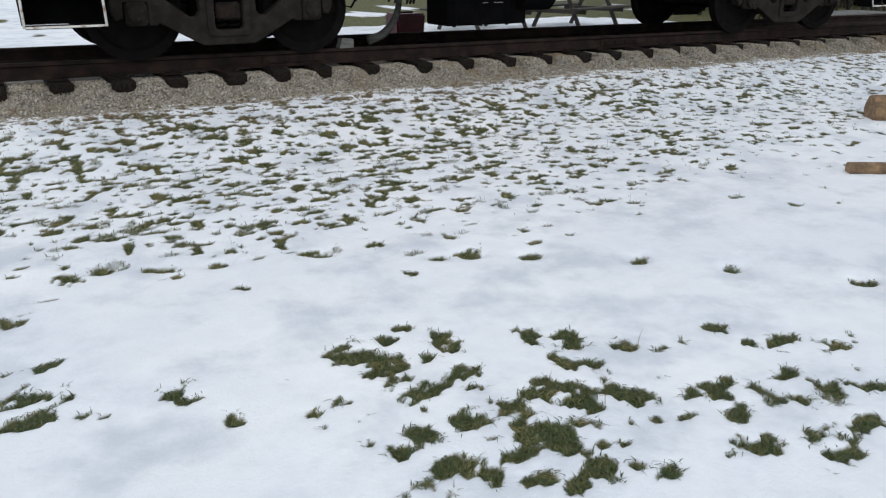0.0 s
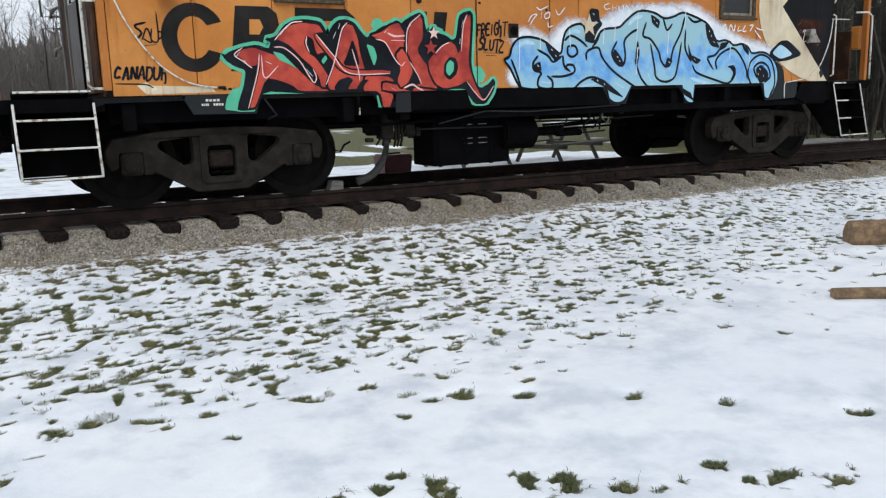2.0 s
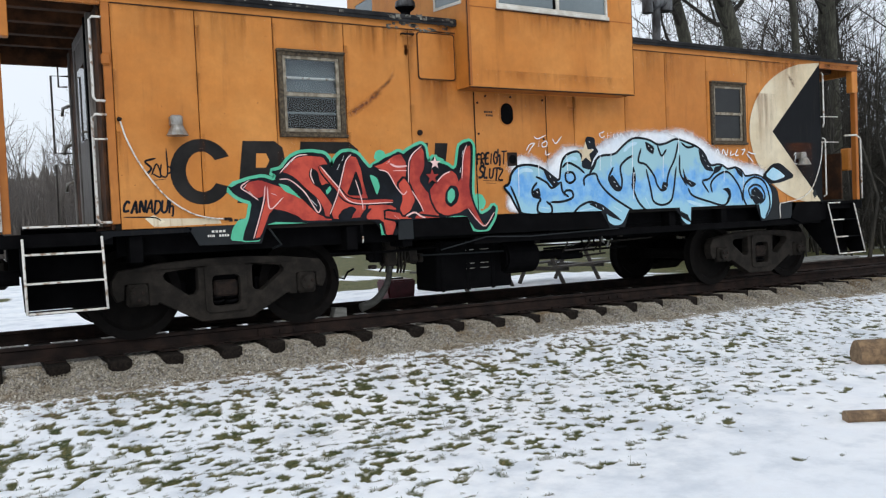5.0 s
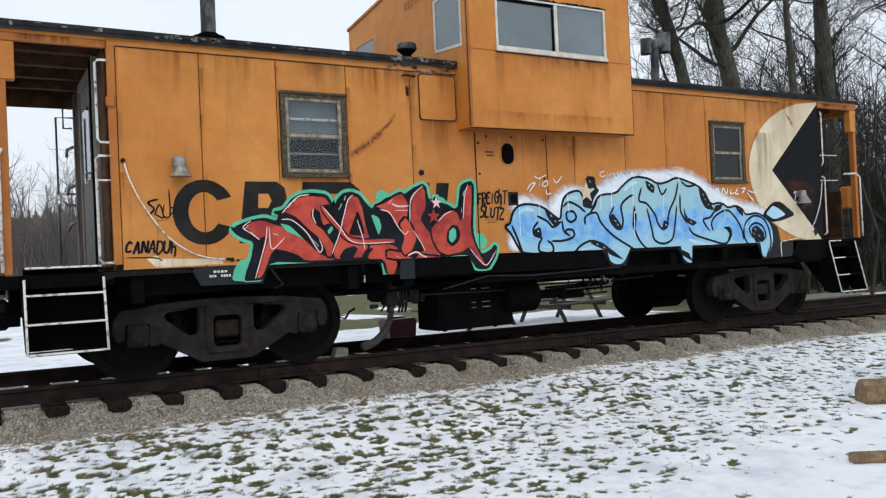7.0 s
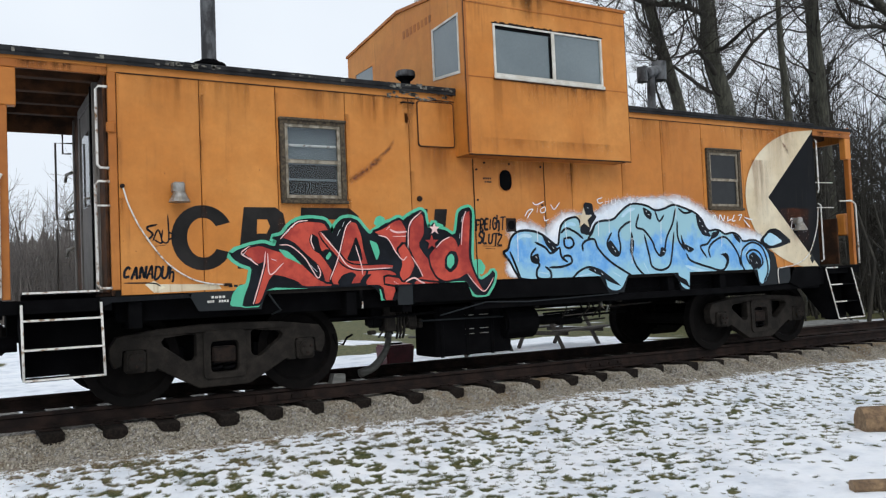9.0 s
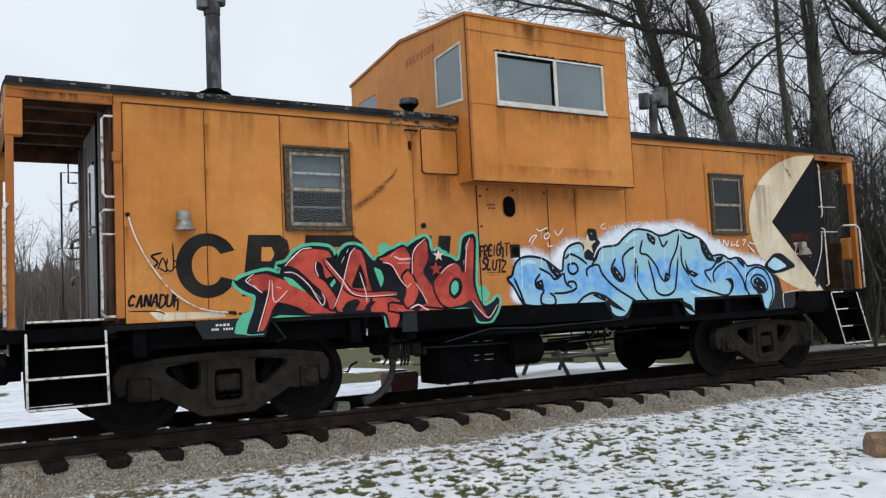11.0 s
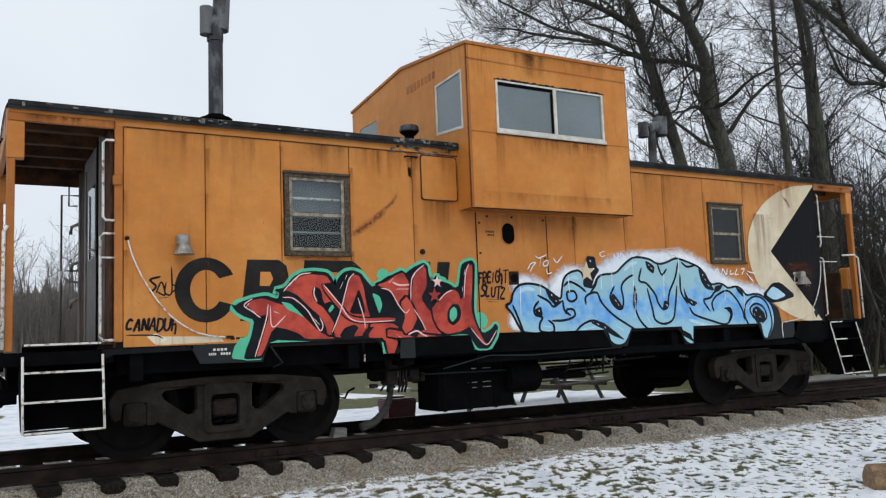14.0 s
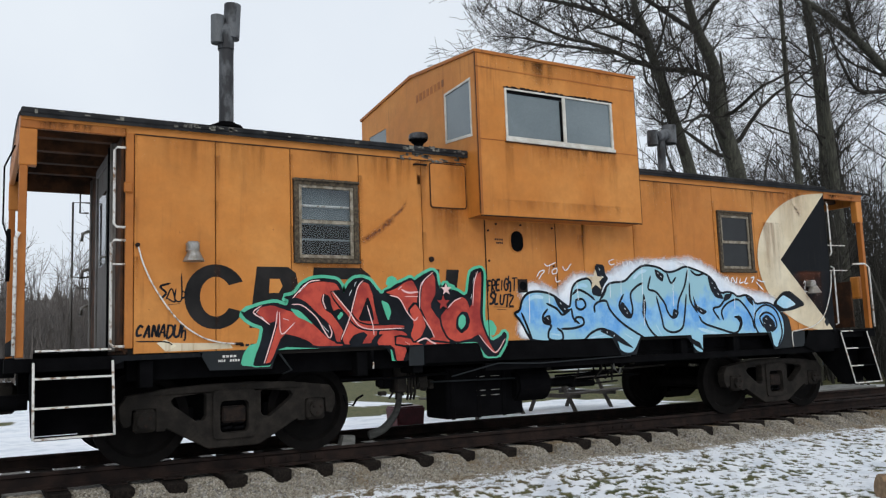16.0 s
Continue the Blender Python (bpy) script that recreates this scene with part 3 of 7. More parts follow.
def ballast_height(x, y):
    d = np.abs(y - YC)
    crest = np.interp(d, [0, 0.95, 1.2, 1.38, 1.56, 1.75, 2.2], [-0.2, -0.19, -0.17, -0.25, -0.36, -0.46, -0.62])
    for t in TIES:
        near = np.exp(-((x - t) / 0.13) ** 4)
        crest = crest - near * 0.1 * step(d, 0.95, 1.12) * (1 - step(d, 1.3, 1.55))
    return crest + FALL * x + 0.02 * (fractal(x, y, 6, 41, 2) - 0.5)


def make_ballast():
    xs, ys = np.arange(-9, 40, 0.06), np.arange(YC - 2.2, YC + 2.21, 0.05)
    X, Y = np.meshgrid(xs, ys)
    Z = ballast_height(X, Y) - 0.012
    me = bpy.data.meshes.new("ballast")
    idx = np.arange(X.size).reshape(X.shape)
    quads = np.stack([idx[:-1, :-1], idx[:-1, 1:], idx[1:, 1:], idx[1:, :-1]], -1).reshape(-1, 4)
    me.from_pydata(np.stack([X, Y, Z], -1).reshape(-1, 3).tolist(), [], quads.tolist())
    tagged(finish("ballast", me, GRAVEL, smooth=True), "pale crushed limestone ballast bed under the track", "ballast", kind="structure")
    rng = np.random.default_rng(7)
    n = 62000
    x = rng.uniform(-2.5, 12.5, n)
    y = rng.uniform(YC - 1.68, YC - 0.75, n)
    y = np.where(rng.uniform(0, 1, n) < 0.05, rng.uniform(YC - 1.95, YC - 1.6, n), y)
    on = (y < YC - 1.0) | (np.min(np.abs(x[:, None] - np.array(TIES)[None]), axis=1) > 0.12)
    x, y = x[on], y[on]
    n = len(x)
    ground, _ = ground_height(x, y)
    z = np.maximum(ballast_height(x, y), ground - 0.005)
    r = rng.uniform(0.005, 0.0125, n)
    corners = np.array([[-1, -1, -1], [1, -1, -1], [1, 1, -1], [-1, 1, -1], [-1, -1, 1], [1, -1, 1], [1, 1, 1], [-1, 1, 1]], float) * 0.62
    v = corners[None] * rng.uniform(0.6, 1.35, (n, 8, 1)) * rng.uniform(0.7, 1.3, (n, 1, 3))
    a, b = rng.uniform(0, 6.28, n), rng.uniform(-0.8, 0.8, n)
    ca, sa, cb, sb = np.cos(a)[:, None], np.sin(a)[:, None], np.cos(b)[:, None], np.sin(b)[:, None]
    vx, vz = v[..., 0] * cb - v[..., 2] * sb, v[..., 0] * sb + v[..., 2] * cb
    v = np.stack([vx * ca - v[..., 1] * sa, vx * sa + v[..., 1] * ca, vz], -1) * r[:, None, None] + np.stack([x, y, z], -1)[:, None]
    fs = np.array([[0, 3, 2, 1], [4, 5, 6, 7], [0, 1, 5, 4], [1, 2, 6, 5], [2, 3, 7, 6], [3, 0, 4, 7]])
    me = bpy.data.meshes.new("ballast_stones")
    me.from_pydata(v.reshape(-1, 3).tolist(), [], (np.arange(n)[:, None, None] * 8 + fs[None]).reshape(-1, 4).tolist())
    tagged(finish("ballast_stones", me, STONE), "loose angular grey limestone ballast stones", "stones", kind="stuff")


make_ballast()


def make_ties():
    bm = bmesh.new()
    add_box(bm, (-0.1, -1.1, -0.17), (0.1, 1.15, 0.0), 0.012)
    for v in bm.verts:
        v.co += 0.008 * noise.noise_vector(v.co * 3)
    first = part("railway_tie", bm, TIE)
    tagged(first, "dark creosoted wooden railway tie half-buried in ballast", "railway tie", "ties under the rails")
    rng = random.Random(3)
    spots = TIES + [12.1 + 0.57 * k for k in range(1, 30)] + [-2.06 - 0.52 * k for k in range(8)]
    for k, x in enumerate(spots):
        m = pose(x, YC + rng.uniform(-0.06, 0.04), -0.155 + FALL * x + rng.uniform(-0.012, 0.008), rng.uniform(-0.4, 0.4), rng.uniform(-2, 2), rng.uniform(-1.5, 1.5))
        if k == 0:
            first.matrix_basis = m
        else:
            copy_thing(first, m)


make_ties()


def make_rail(y, label):
    """A flat-bottomed rail with head, web and foot."""
    half = [(0.0, 0.0), (0.034, -0.002), (0.036, -0.03), (0.012, -0.042), (0.009, -0.115), (0.03, -0.128), (0.068, -0.14), (0.068, -0.15)]
    prof = half + [(-a, b) for a, b in reversed(half[1:])]
    me = bpy.data.meshes.new("rail")
    v, f = [], []
    ends = np.arange(-9, 30.1, 1.0)
    for x in ends:
        v += [(x, y + a, b + FALL * x) for a, b in prof]
    n = len(prof)
    for i in range(len(ends) - 1):
        f += [(i * n + k, i * n + (k + 1) % n, (i + 1) * n + (k + 1) % n, (i + 1) * n + k) for k in range(n)]
    me.from_pydata(v, [], f)
    ob = tagged(finish("rail", me, RUST), label, "rail", "rails of the track")
    return ob


NEAR_RAIL = make_rail(YC - 0.755, "rust-brown steel rail spiked to the ties")
make_rail(YC + 0.755, "rust-brown steel rail spiked to the ties")


def rail_fittings():
    """Tie plates, spikes and bolted joint bars on the near rail."""
    bm = bmesh.new()
    add_box(bm, (-0.09, -0.17, -0.16), (0.09, 0.17, -0.149), 0.003)
    plate_me = bpy.data.meshes.new("tie_plate")
    bm.to_mesh(plate_me)
    bm.free()
    plate_me.materials.append(RUST)
    bm = bmesh.new()
    add_box(bm, (-0.009, -0.009, -0.06), (0.009, 0.009, 0.0), 0)
    add_box(bm, (-0.014, -0.02, 0.0), (0.014, 0.014, 0.014), 0.003)
    spike_me = bpy.data.meshes.new("spike")
    bm.to_mesh(spike_me)
    bm.free()
    spike_me.materials.append(RUST)
    y = YC - 0.755
    for x in TIES:
        p = new("tie_plate", plate_me)
        p.parent, p.location = NEAR_RAIL, (x, y, FALL * x)
        for dx, dy in ((-0.05, -0.085), (0.05, -0.1), (0.03, 0.085)):
            q = new("spike", spike_me)
            q.parent, q.location = NEAR_RAIL, (x + dx, y + dy, FALL * x - 0.142)
    for x in (1.75, 6.15):
        z = FALL * x
        bar = box("joint_bar", (x - 0.32, y - 0.032, z - 0.125), (x + 0.32, y - 0.011, z - 0.045), RUST, NEAR_RAIL, bevel=0.008)
        for k in range(4):
            cx = x - 0.24 + 0.16 * k
            cylinder("bolt", (cx, y - 0.03, z - 0.085), (cx, y - 0.055, z - 0.085), 0.02, RUST, bar, sides=6)


rail_fittings()

# ---- the caboose ----
SIDE = -1.45             # the painted side
FAR = 2 * YC - SIDE      # the other side
X0, X1 = 0.0, 10.1
EAVE, FLOOR = 3.15, 1.03
caboose = tagged(new("caboose"), "orange steel railway caboose with cupola, covered in graffiti", "caboose")
caboose.empty_display_size = 0.5


def panel(x0, x1, z0, z1, name="side_panel", mat=None, y=SIDE, thick=0.02):
    g = 0.004
    return box(name, (x0 + g, y, z0), (x1 - g, y + thick, z1), mat or ORANGE, caboose, bevel=0.003)


# sheet steel panels between the welded seams
W1, W2 = (1.605, 2.31, 1.9, 2.735), (7.73, 8.415, 1.88, 2.71)
for x0, x1 in ((0.075, 0.82), (0.82, 1.576), (2.33, 3.085), (3.085, 3.895), (4.91, 5.335), (5.335, 6.17), (6.17, 6.89), (6.89, 7.66), (8.48, 9.27), (9.27, X1)):
    panel(x0, x1, FLOOR, 3.06)
for w, x0, x1 in ((W1, 1.576, 2.33), (W2, 7.66, 8.48)):
    panel(x0, x1, FLOOR, w[2])
    panel(x0, x1, w[3], 3.06)
    panel(x0, w[0] - 0.001, w[2], w[3])
    panel(w[1] + 0.001, x1, w[2], w[3])
box("corner_post", (X0, SIDE - 0.006, FLOOR + 0.05), (0.072, SIDE + 0.05, 3.1), ORANGE_OLD, caboose)
box("letterboard", (0.0, SIDE - 0.008, 3.06), (X1, SIDE + 0.02, 3.15), ORANGE, caboose, bevel=0.003)
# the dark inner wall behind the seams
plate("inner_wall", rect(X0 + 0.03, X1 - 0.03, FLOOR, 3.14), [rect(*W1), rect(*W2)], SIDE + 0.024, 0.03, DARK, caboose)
panel(3.895, 4.91, FLOOR, 2.43, thick=0.012)
box("floor_deck", (X0 + 0.02, SIDE + 0.03, FLOOR - 0.05), (X1 - 0.02, FAR - 0.03, FLOOR + 0.02), DARK, caboose, bevel=0)
box("far_side", (X0, FAR - 0.02, FLOOR), (X1, FAR, 3.15), ORANGE, caboose, bevel=0.003)


# roof: a low curved sheet over the body and both platforms
def roof_arc(y):
    return 3.185 + 0.16 * (1 - ((y - YC) / (SIDE - YC)) ** 2)


def make_roof():
    ys = np.linspace(SIDE - 0.05, FAR + 0.05, 15)
    bm = bmesh.new()
    rows = []
    for x in (-0.87, X1 + 0.97):
        rows.append([bm.verts.new((x, y, roof_arc(y))) for y in ys] + [bm.verts.new((x, y, roof_arc(y) - 0.05)) for y in ys[::-1]])
    a, b = rows
    n = len(a)
    for k in range(n):
        bm.faces.new((a[k], a[(k + 1) % n], b[(k + 1) % n], b[k]))
    bm.faces.new(a)
    bm.faces.new(b[::-1])
    return part("roof", bm, ROOFING, caboose, "black tarred roof sheet with flaking edge")


make_roof()

# cupola
CX0, CX1, CY = 3.68, 6.065, -1.74
CFAR = 2 * YC - CY
CW = (4.06, 5.66, 3.315, 3.922)
cup = plate("cupola", [(CX0, 2.43), (CX1, 2.43), (CX1, 4.3), (CX0, 4.3)], [rect(*CW)], CY, 0.03, ORANGE, caboose, "orange cupola side with sliding window")
plate("cupola_wall", [(CY + 0.002, 2.43), (CY + 0.002, 4.3), (YC, 4.47), (CFAR, 4.3), (CFAR, 2.43)], [[(-1.62, 3.35), (-1.02, 3.4), (-1.02, 4.01), (-1.62, 4.04)], [(0.6, 3.4), (1.15, 3.4), (1.15, 4.0), (0.6, 4.0)]], CX0 - 0.001, 0.03, ORANGE, caboose, axis="x")
plate("cupola_wall", [(CY + 0.002, 2.43), (CY + 0.002, 4.3), (YC, 4.47), (CFAR, 4.3), (CFAR, 2.43)], [[(-1.62, 3.35), (-1.02, 3.4), (-1.02, 4.01), (-1.62, 4.04)], [(0.6, 3.4), (1.15, 3.4), (1.15, 4.0), (0.6, 4.0)]], CX1 - 0.029, 0.03, ORANGE, caboose, axis="x")
plate("cupola_wall", [(CX0, 2.43), (CX1, 2.43), (CX1, 4.3), (CX0, 4.3)], [rect(*CW)], CFAR - 0.03, 0.03, ORANGE, caboose)
plate("cupola_roof", [(CY - 0.02, 4.3), (YC, 4.47), (CFAR + 0.02, 4.3), (CFAR + 0.02, 4.335), (YC, 4.51), (CY - 0.02, 4.335)], [], CX0 - 0.02, CX1 - CX0 + 0.04, ORANGE_OLD, caboose, axis="x")
box("cupola_underside", (CX0 + 0.002, CY + 0.03, 2.43), (CX1 - 0.002, SIDE, 2.45), ORANGE_OLD, caboose, bevel=0)
DUSTY = plain("dusty_cupola_glass", (0.2, 0.245, 0.26), (0.16, 0.2, 0.215), 0.1, 0.9, bump=0.0, spec=0.9)
DUSTY.node_tree.nodes["Principled BSDF"].inputs["Transmission Weight"].default_value = 0.3

BACK_GREY = plain("grey_pane_backing", (0.19, 0.215, 0.225), (0.15, 0.17, 0.18), 0.8, 4)


def sash_window(x0, x1, z0, z1, grey_back):
    """A drop-sash window: grimy outer casing, aluminium sashes, two panes."""
    y = SIDE
    cas = plate("window", rect(x0, x1, z0, z1), [rect(x0 + 0.05, x1 - 0.05, z0 + 0.035, z1 - 0.045)], y - 0.028, 0.09, WINDOW_FRAME, caboose, "grimy steel-cased sash window")
    box("sill", (x0 - 0.01, y - 0.055, z0 - 0.02), (x1 + 0.01, y - 0.002, z0 + 0.012), WINDOW_FRAME, cas)
    box("drip_cap", (x0 - 0.012, y - 0.05, z1 - 0.012), (x1 + 0.012, y - 0.002, z1 + 0.016), WINDOW_FRAME, cas)
    a, b, c, d = x0 + 0.05, x1 - 0.05, z0 + 0.035, z1 - 0.045
    mid = (c + d) / 2 + 0.0
    for lo, hi, dy in ((mid - 0.02, d, 0.0), (c, mid + 0.022, 0.012)):
        plate("sash", rect(a, b, lo, hi), [rect(a + 0.035, b - 0.035, lo + 0.035, hi - 0.03)], y - 0.012 + dy, 0.022, SASH, cas, "weathered aluminium sash")
        pane = box("pane", (a + 0.034, y + dy, lo + 0.034), (b - 0.034, y + 0.004 + dy, hi - 0.029), GLASS if grey_back else SCREENED, cas, bevel=0)
        pane.visible_shadow = False
    if grey_back:
        box("inner_bar", (a + 0.02, y + 0.05, (mid + d) / 2 - 0.03), (b - 0.02, y + 0.07, (mid + d) / 2 - 0.005), WHITE_PAINT, cas)
    box("inner_bar", (a + 0.02, y + 0.05, (mid + c) / 2 - 0.0), (b - 0.02, y + 0.07, (mid + c) / 2 + 0.02), BACK_GREY, cas)
    # added grey sheet: a sky reflection in the upper pane, put in as colour
    if grey_back:
        box("grey_back", (a - 0.02, y + 0.09, mid - 0.02), (b + 0.02, y + 0.1, d + 0.02), BACK_GREY, cas)
    # added dark board: the dimness of the inside is put into its colour
    box("dark_backing", (a - 0.05, y + 0.14, c - 0.05), (b + 0.05, y + 0.15, d + 0.05), DARK, cas)
    return cas


sash_window(*W1, True)
sash_window(*W2, False)

# body ends with doors
for x, s in ((X0, 1), (X1, -1)):
    plate("end_wall", [(SIDE + 0.03, FLOOR)] + [(y, roof_arc(y) - 0.03) for y in np.linspace(SIDE + 0.03, FAR - 0.02, 9)] + [(FAR - 0.02, FLOOR)], [], x, 0.03 * s, DARK_BROWN, caboose, axis="x")
    lo, hi = sorted((x - 0.05 * s, x - 0.002 * s))
    for ya, yb in ((-0.78, -0.68), (0.2, 0.3)):
        box("door_frame", (lo, ya, FLOOR + 0.03), (hi, yb, 2.95), PLATFORM_GREY, caboose)
    box("door_frame", (lo, -0.78, 2.95), (hi, 0.3, 3.05), PLATFORM_GREY, caboose)
    door = box("door", (lo + 0.015, -0.68, FLOOR + 0.03), (hi, 0.2, 2.95), PLATFORM_GREY, caboose, "weathered grey steel end door")
    box("door_glass", (lo + 0.005, -0.5, 1.95), (hi - 0.01, 0.02, 2.7), GLASS, door)
    lo2, hi2 = sorted((x - 0.1 * s, x - 0.05 * s))
    tube("door_handle", [(x - 0.04 * s, -0.62, 2.0), (x - 0.1 * s, -0.62, 2.0), (x - 0.1 * s, -0.52, 1.98)], 0.012, ALUMINIUM, door)
    box("end_panel", (lo + 0.02, SIDE + 0.06, FLOOR + 0.03), (hi + 0.0, -0.82, 3.05), DARK_BROWN, caboose)
    box("end_rib", (lo - 0.03, -1.08, FLOOR + 0.03), (hi, -1.02, 3.05), PLATFORM_GREY, caboose, bevel=0.008)
    box("end_rib", (lo - 0.03, -0.9, FLOOR + 0.03), (hi, -0.85, 3.05), UNDERFRAME, caboose, bevel=0.008)
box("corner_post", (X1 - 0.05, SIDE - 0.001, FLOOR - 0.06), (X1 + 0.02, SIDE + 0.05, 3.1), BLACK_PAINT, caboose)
box("far_corner_post", (X0 - 0.02, FAR - 0.08, FLOOR), (X0 + 0.04, FAR, 3.1), PLATFORM_GREY, caboose)


def rod(pts, r=0.011, mat=None, name="grab_iron", label="", parent=None):
    return tube(name, pts, r, mat or WHITE_PAINT, parent or caboose, label)


def bracket_rail(x, out, z0, z1, y=SIDE, r=0.012):
    e = 0.025 if out > 0 else -0.025
    return rod([(x, y - 0.01, z1), (x + out - e, y - 0.015, z1), (x + out, y - 0.015, z1 - 0.03), (x + out, y - 0.015, z0 + 0.03), (x + out - e, y - 0.015, z0), (x, y - 0.01, z0)], r)


bracket_rail(0.0, -0.1, 2.18, 2.92)
bracket_rail(0.0, -0.12, 1.1, 2.06)
rod([(0.0, SIDE - 0.01, 1.84), (-0.12, SIDE - 0.015, 1.84)], 0.009)
for z0, z1, o in ((1.95, 2.84, -0.2), (1.08, 1.82, -0.2)):
    rod([(0, FAR, z1), (o, FAR + 0.02, z1), (o, FAR + 0.02, z0), (0, FAR, z0)], 0.013, PLATFORM_GREY)
rod([(-0.03, FAR + 0.02, 2.95), (-0.12, FAR + 0.04, 2.95), (-0.12, FAR + 0.04, 2.72), (-0.03, FAR + 0.02, 2.72)], 0.012, PLATFORM_GREY)
# marker lamps and hose on the far corner
for z in (2.5, 2.05, 1.62):
    rod([(-0.02, FAR, z), (-0.09, FAR + 0.03, z - 0.03), (-0.1, FAR + 0.02, z - 0.12)], 0.02, ALUMINIUM, "lamp_bracket")


def platform(x_in, x_out):
    """An end platform: deck, fascia under the roof, corner posts, ceiling ribs, steps on the near side."""
    s = 1 if x_out > x_in else -1
    lo, hi = sorted((x_in, x_out))
    box("platform_deck", (lo - (0.0 if s > 0 else 0.08), SIDE + 0.02, 0.9), (hi + (0.08 if s > 0 else 0.0), FAR - 0.02, FLOOR - 0.01), UNDERFRAME, caboose)
    box("fascia", (lo + (0.003 if s > 0 else -0.0), SIDE - 0.012, 3.03), (hi - (0.003 if s < 0 else 0), SIDE + 0.03, 3.145), ORANGE_OLD, caboose, "orange fascia with grimy stains")
    box("fascia_strip", (lo, SIDE - 0.022, 3.1), (hi, SIDE - 0.013, 3.15), ORANGE, caboose)
    box("far_fascia", (lo, FAR - 0.03, 2.94), (hi, FAR + 0.01, 3.145), DARK_BROWN, caboose)
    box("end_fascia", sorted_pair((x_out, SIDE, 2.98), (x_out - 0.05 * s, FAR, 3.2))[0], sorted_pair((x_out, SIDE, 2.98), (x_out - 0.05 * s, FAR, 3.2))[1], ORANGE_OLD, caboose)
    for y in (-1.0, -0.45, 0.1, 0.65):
        box("ceiling_rib", (lo, y - 0.05, 3.06), (hi, y + 0.05, roof_arc(y) - 0.05), DARK_BROWN, caboose)
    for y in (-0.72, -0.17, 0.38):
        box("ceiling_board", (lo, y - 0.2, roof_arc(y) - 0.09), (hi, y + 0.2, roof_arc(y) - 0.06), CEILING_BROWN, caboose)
    for y0 in (SIDE - 0.004, FAR - 0.1):
        a, b = sorted((x_out + 0.005 * s, x_out - 0.135 * s))
        box("post_head", (a, y0, 2.7), (b, y0 + 0.1, 3.028), ORANGE, caboose)
        a, b = sorted((x_out, x_out - 0.065 * s))
        box("platform_post", (a, y0 + 0.006, FLOOR), (b, y0 + 0.09, 2.7), ORANGE_OLD, caboose)


def sorted_pair(a, b):
    return tuple(min(p, q) for p, q in zip(a, b)), tuple(max(p, q) for p, q in zip(a, b))


platform(X0, -0.87)
platform(X1, X1 + 0.95)
# end railings
rod([(-0.86, SIDE - 0.02, 2.1), (-0.885, SIDE - 0.03, 2.05), (-0.885, SIDE - 0.03, 1.05)], 0.016)
rod([(-0.9, -1.3, 2.9), (-0.98, -1.3, 2.7), (-0.98, -1.3, 2.2), (-0.92, -1.3, 2.0)], 0.008, UNDERFRAME, "brake_pipe")
rod([(10.72, SIDE + 0.02, 2.03), (11.0, SIDE, 2.04), (11.08, SIDE - 0.01, 1.98), (11.09, SIDE - 0.01, 1.05)], 0.014)
rod([(10.13, SIDE - 0.02, 2.97), (10.15, SIDE - 0.03, 2.93), (10.15, SIDE - 0.03, 2.2), (10.13, SIDE - 0.02, 2.14)], 0.011)
rod([(10.12, SIDE - 0.02, 1.98), (10.17, SIDE - 0.03, 1.96), (10.17, SIDE - 0.03, 1.12), (10.12, SIDE - 0.02, 1.1)], 0.011)
rod([(10.13, SIDE + 0.3, 2.35), (10.98, SIDE + 0.3, 2.36)], 0.009)
rod([(10.13, SIDE + 0.3, 1.95), (10.98, SIDE + 0.3, 1.96)], 0.009)
box("railing_panel", (10.96, -1.2, 1.05), (10.99, 0.9, 1.78), DARK_BROWN, caboose, "rusty orange end railing panel")
box("brake_box", (11.0, -1.32, 1.5), (11.12, -1.16, 1.85), ORANGE, caboose, bevel=0.02)
cylinder("brake_wheel", (-0.9, -0.6, 2.0), (-0.93, -0.6, 2.0), 0.25, UNDERFRAME, caboose)
box("railing_panel", (-0.88, -1.2, 1.05), (-0.85, 0.9, 1.2), UNDERFRAME, caboose)


def stairway(x0, x1, tops):
    """Platform steps that slope outwards, with white-edged stringers and treads."""
    def at(z):
        return SIDE - 0.01 - 0.16 * (1.08 - z) / 0.72
    zb, zt = tops[-1], 1.0
    for x in (x0, x1):
        w = 0.006
        front = [(at(zt), zt), (at(zb), zb), (at(zb) + 0.24, zb), (at(zt) + 0.5, zt - 0.25), (at(zt) + 0.5, zt)]
        plate("stringer", front, [], x - w, 2 * w, UNDERFRAME, caboose, axis="x")
        rod([(x, at(zt) - 0.008, zt - 0.02), (x, at(zb) - 0.008, zb - 0.01)], 0.0115 if x0 < 5 else 0.0095, WHITE_PAINT, "stringer_edge")
    for k, z in enumerate(tops):
        box("tread", (x0 + 0.008, at(z), z - 0.02), (x1 - 0.008, at(z) + 0.24, z), UNDERFRAME, caboose, "steel step tread with worn white edge")
        box("tread_edge", (x0 + 0.01, at(z) - 0.012, z - 0.014), (x1 - 0.01 if x0 < 5 or k == len(tops) - 1 else x0 + 0.3, at(z) - 0.001, z + 0.004), WHITE_PAINT, caboose, bevel=0.003)
        if z > zb:
            box("riser", (x0 + 0.008, at(z) + 0.235, z - 0.25), (x1 - 0.008, at(z) + 0.245, z - 0.021), UNDERFRAME, caboose, bevel=0)


stairway(-0.73, -0.1, (1.085, 0.85, 0.605, 0.355))
stairway(10.19, 10.83, (1.0, 0.74, 0.48, 0.23))

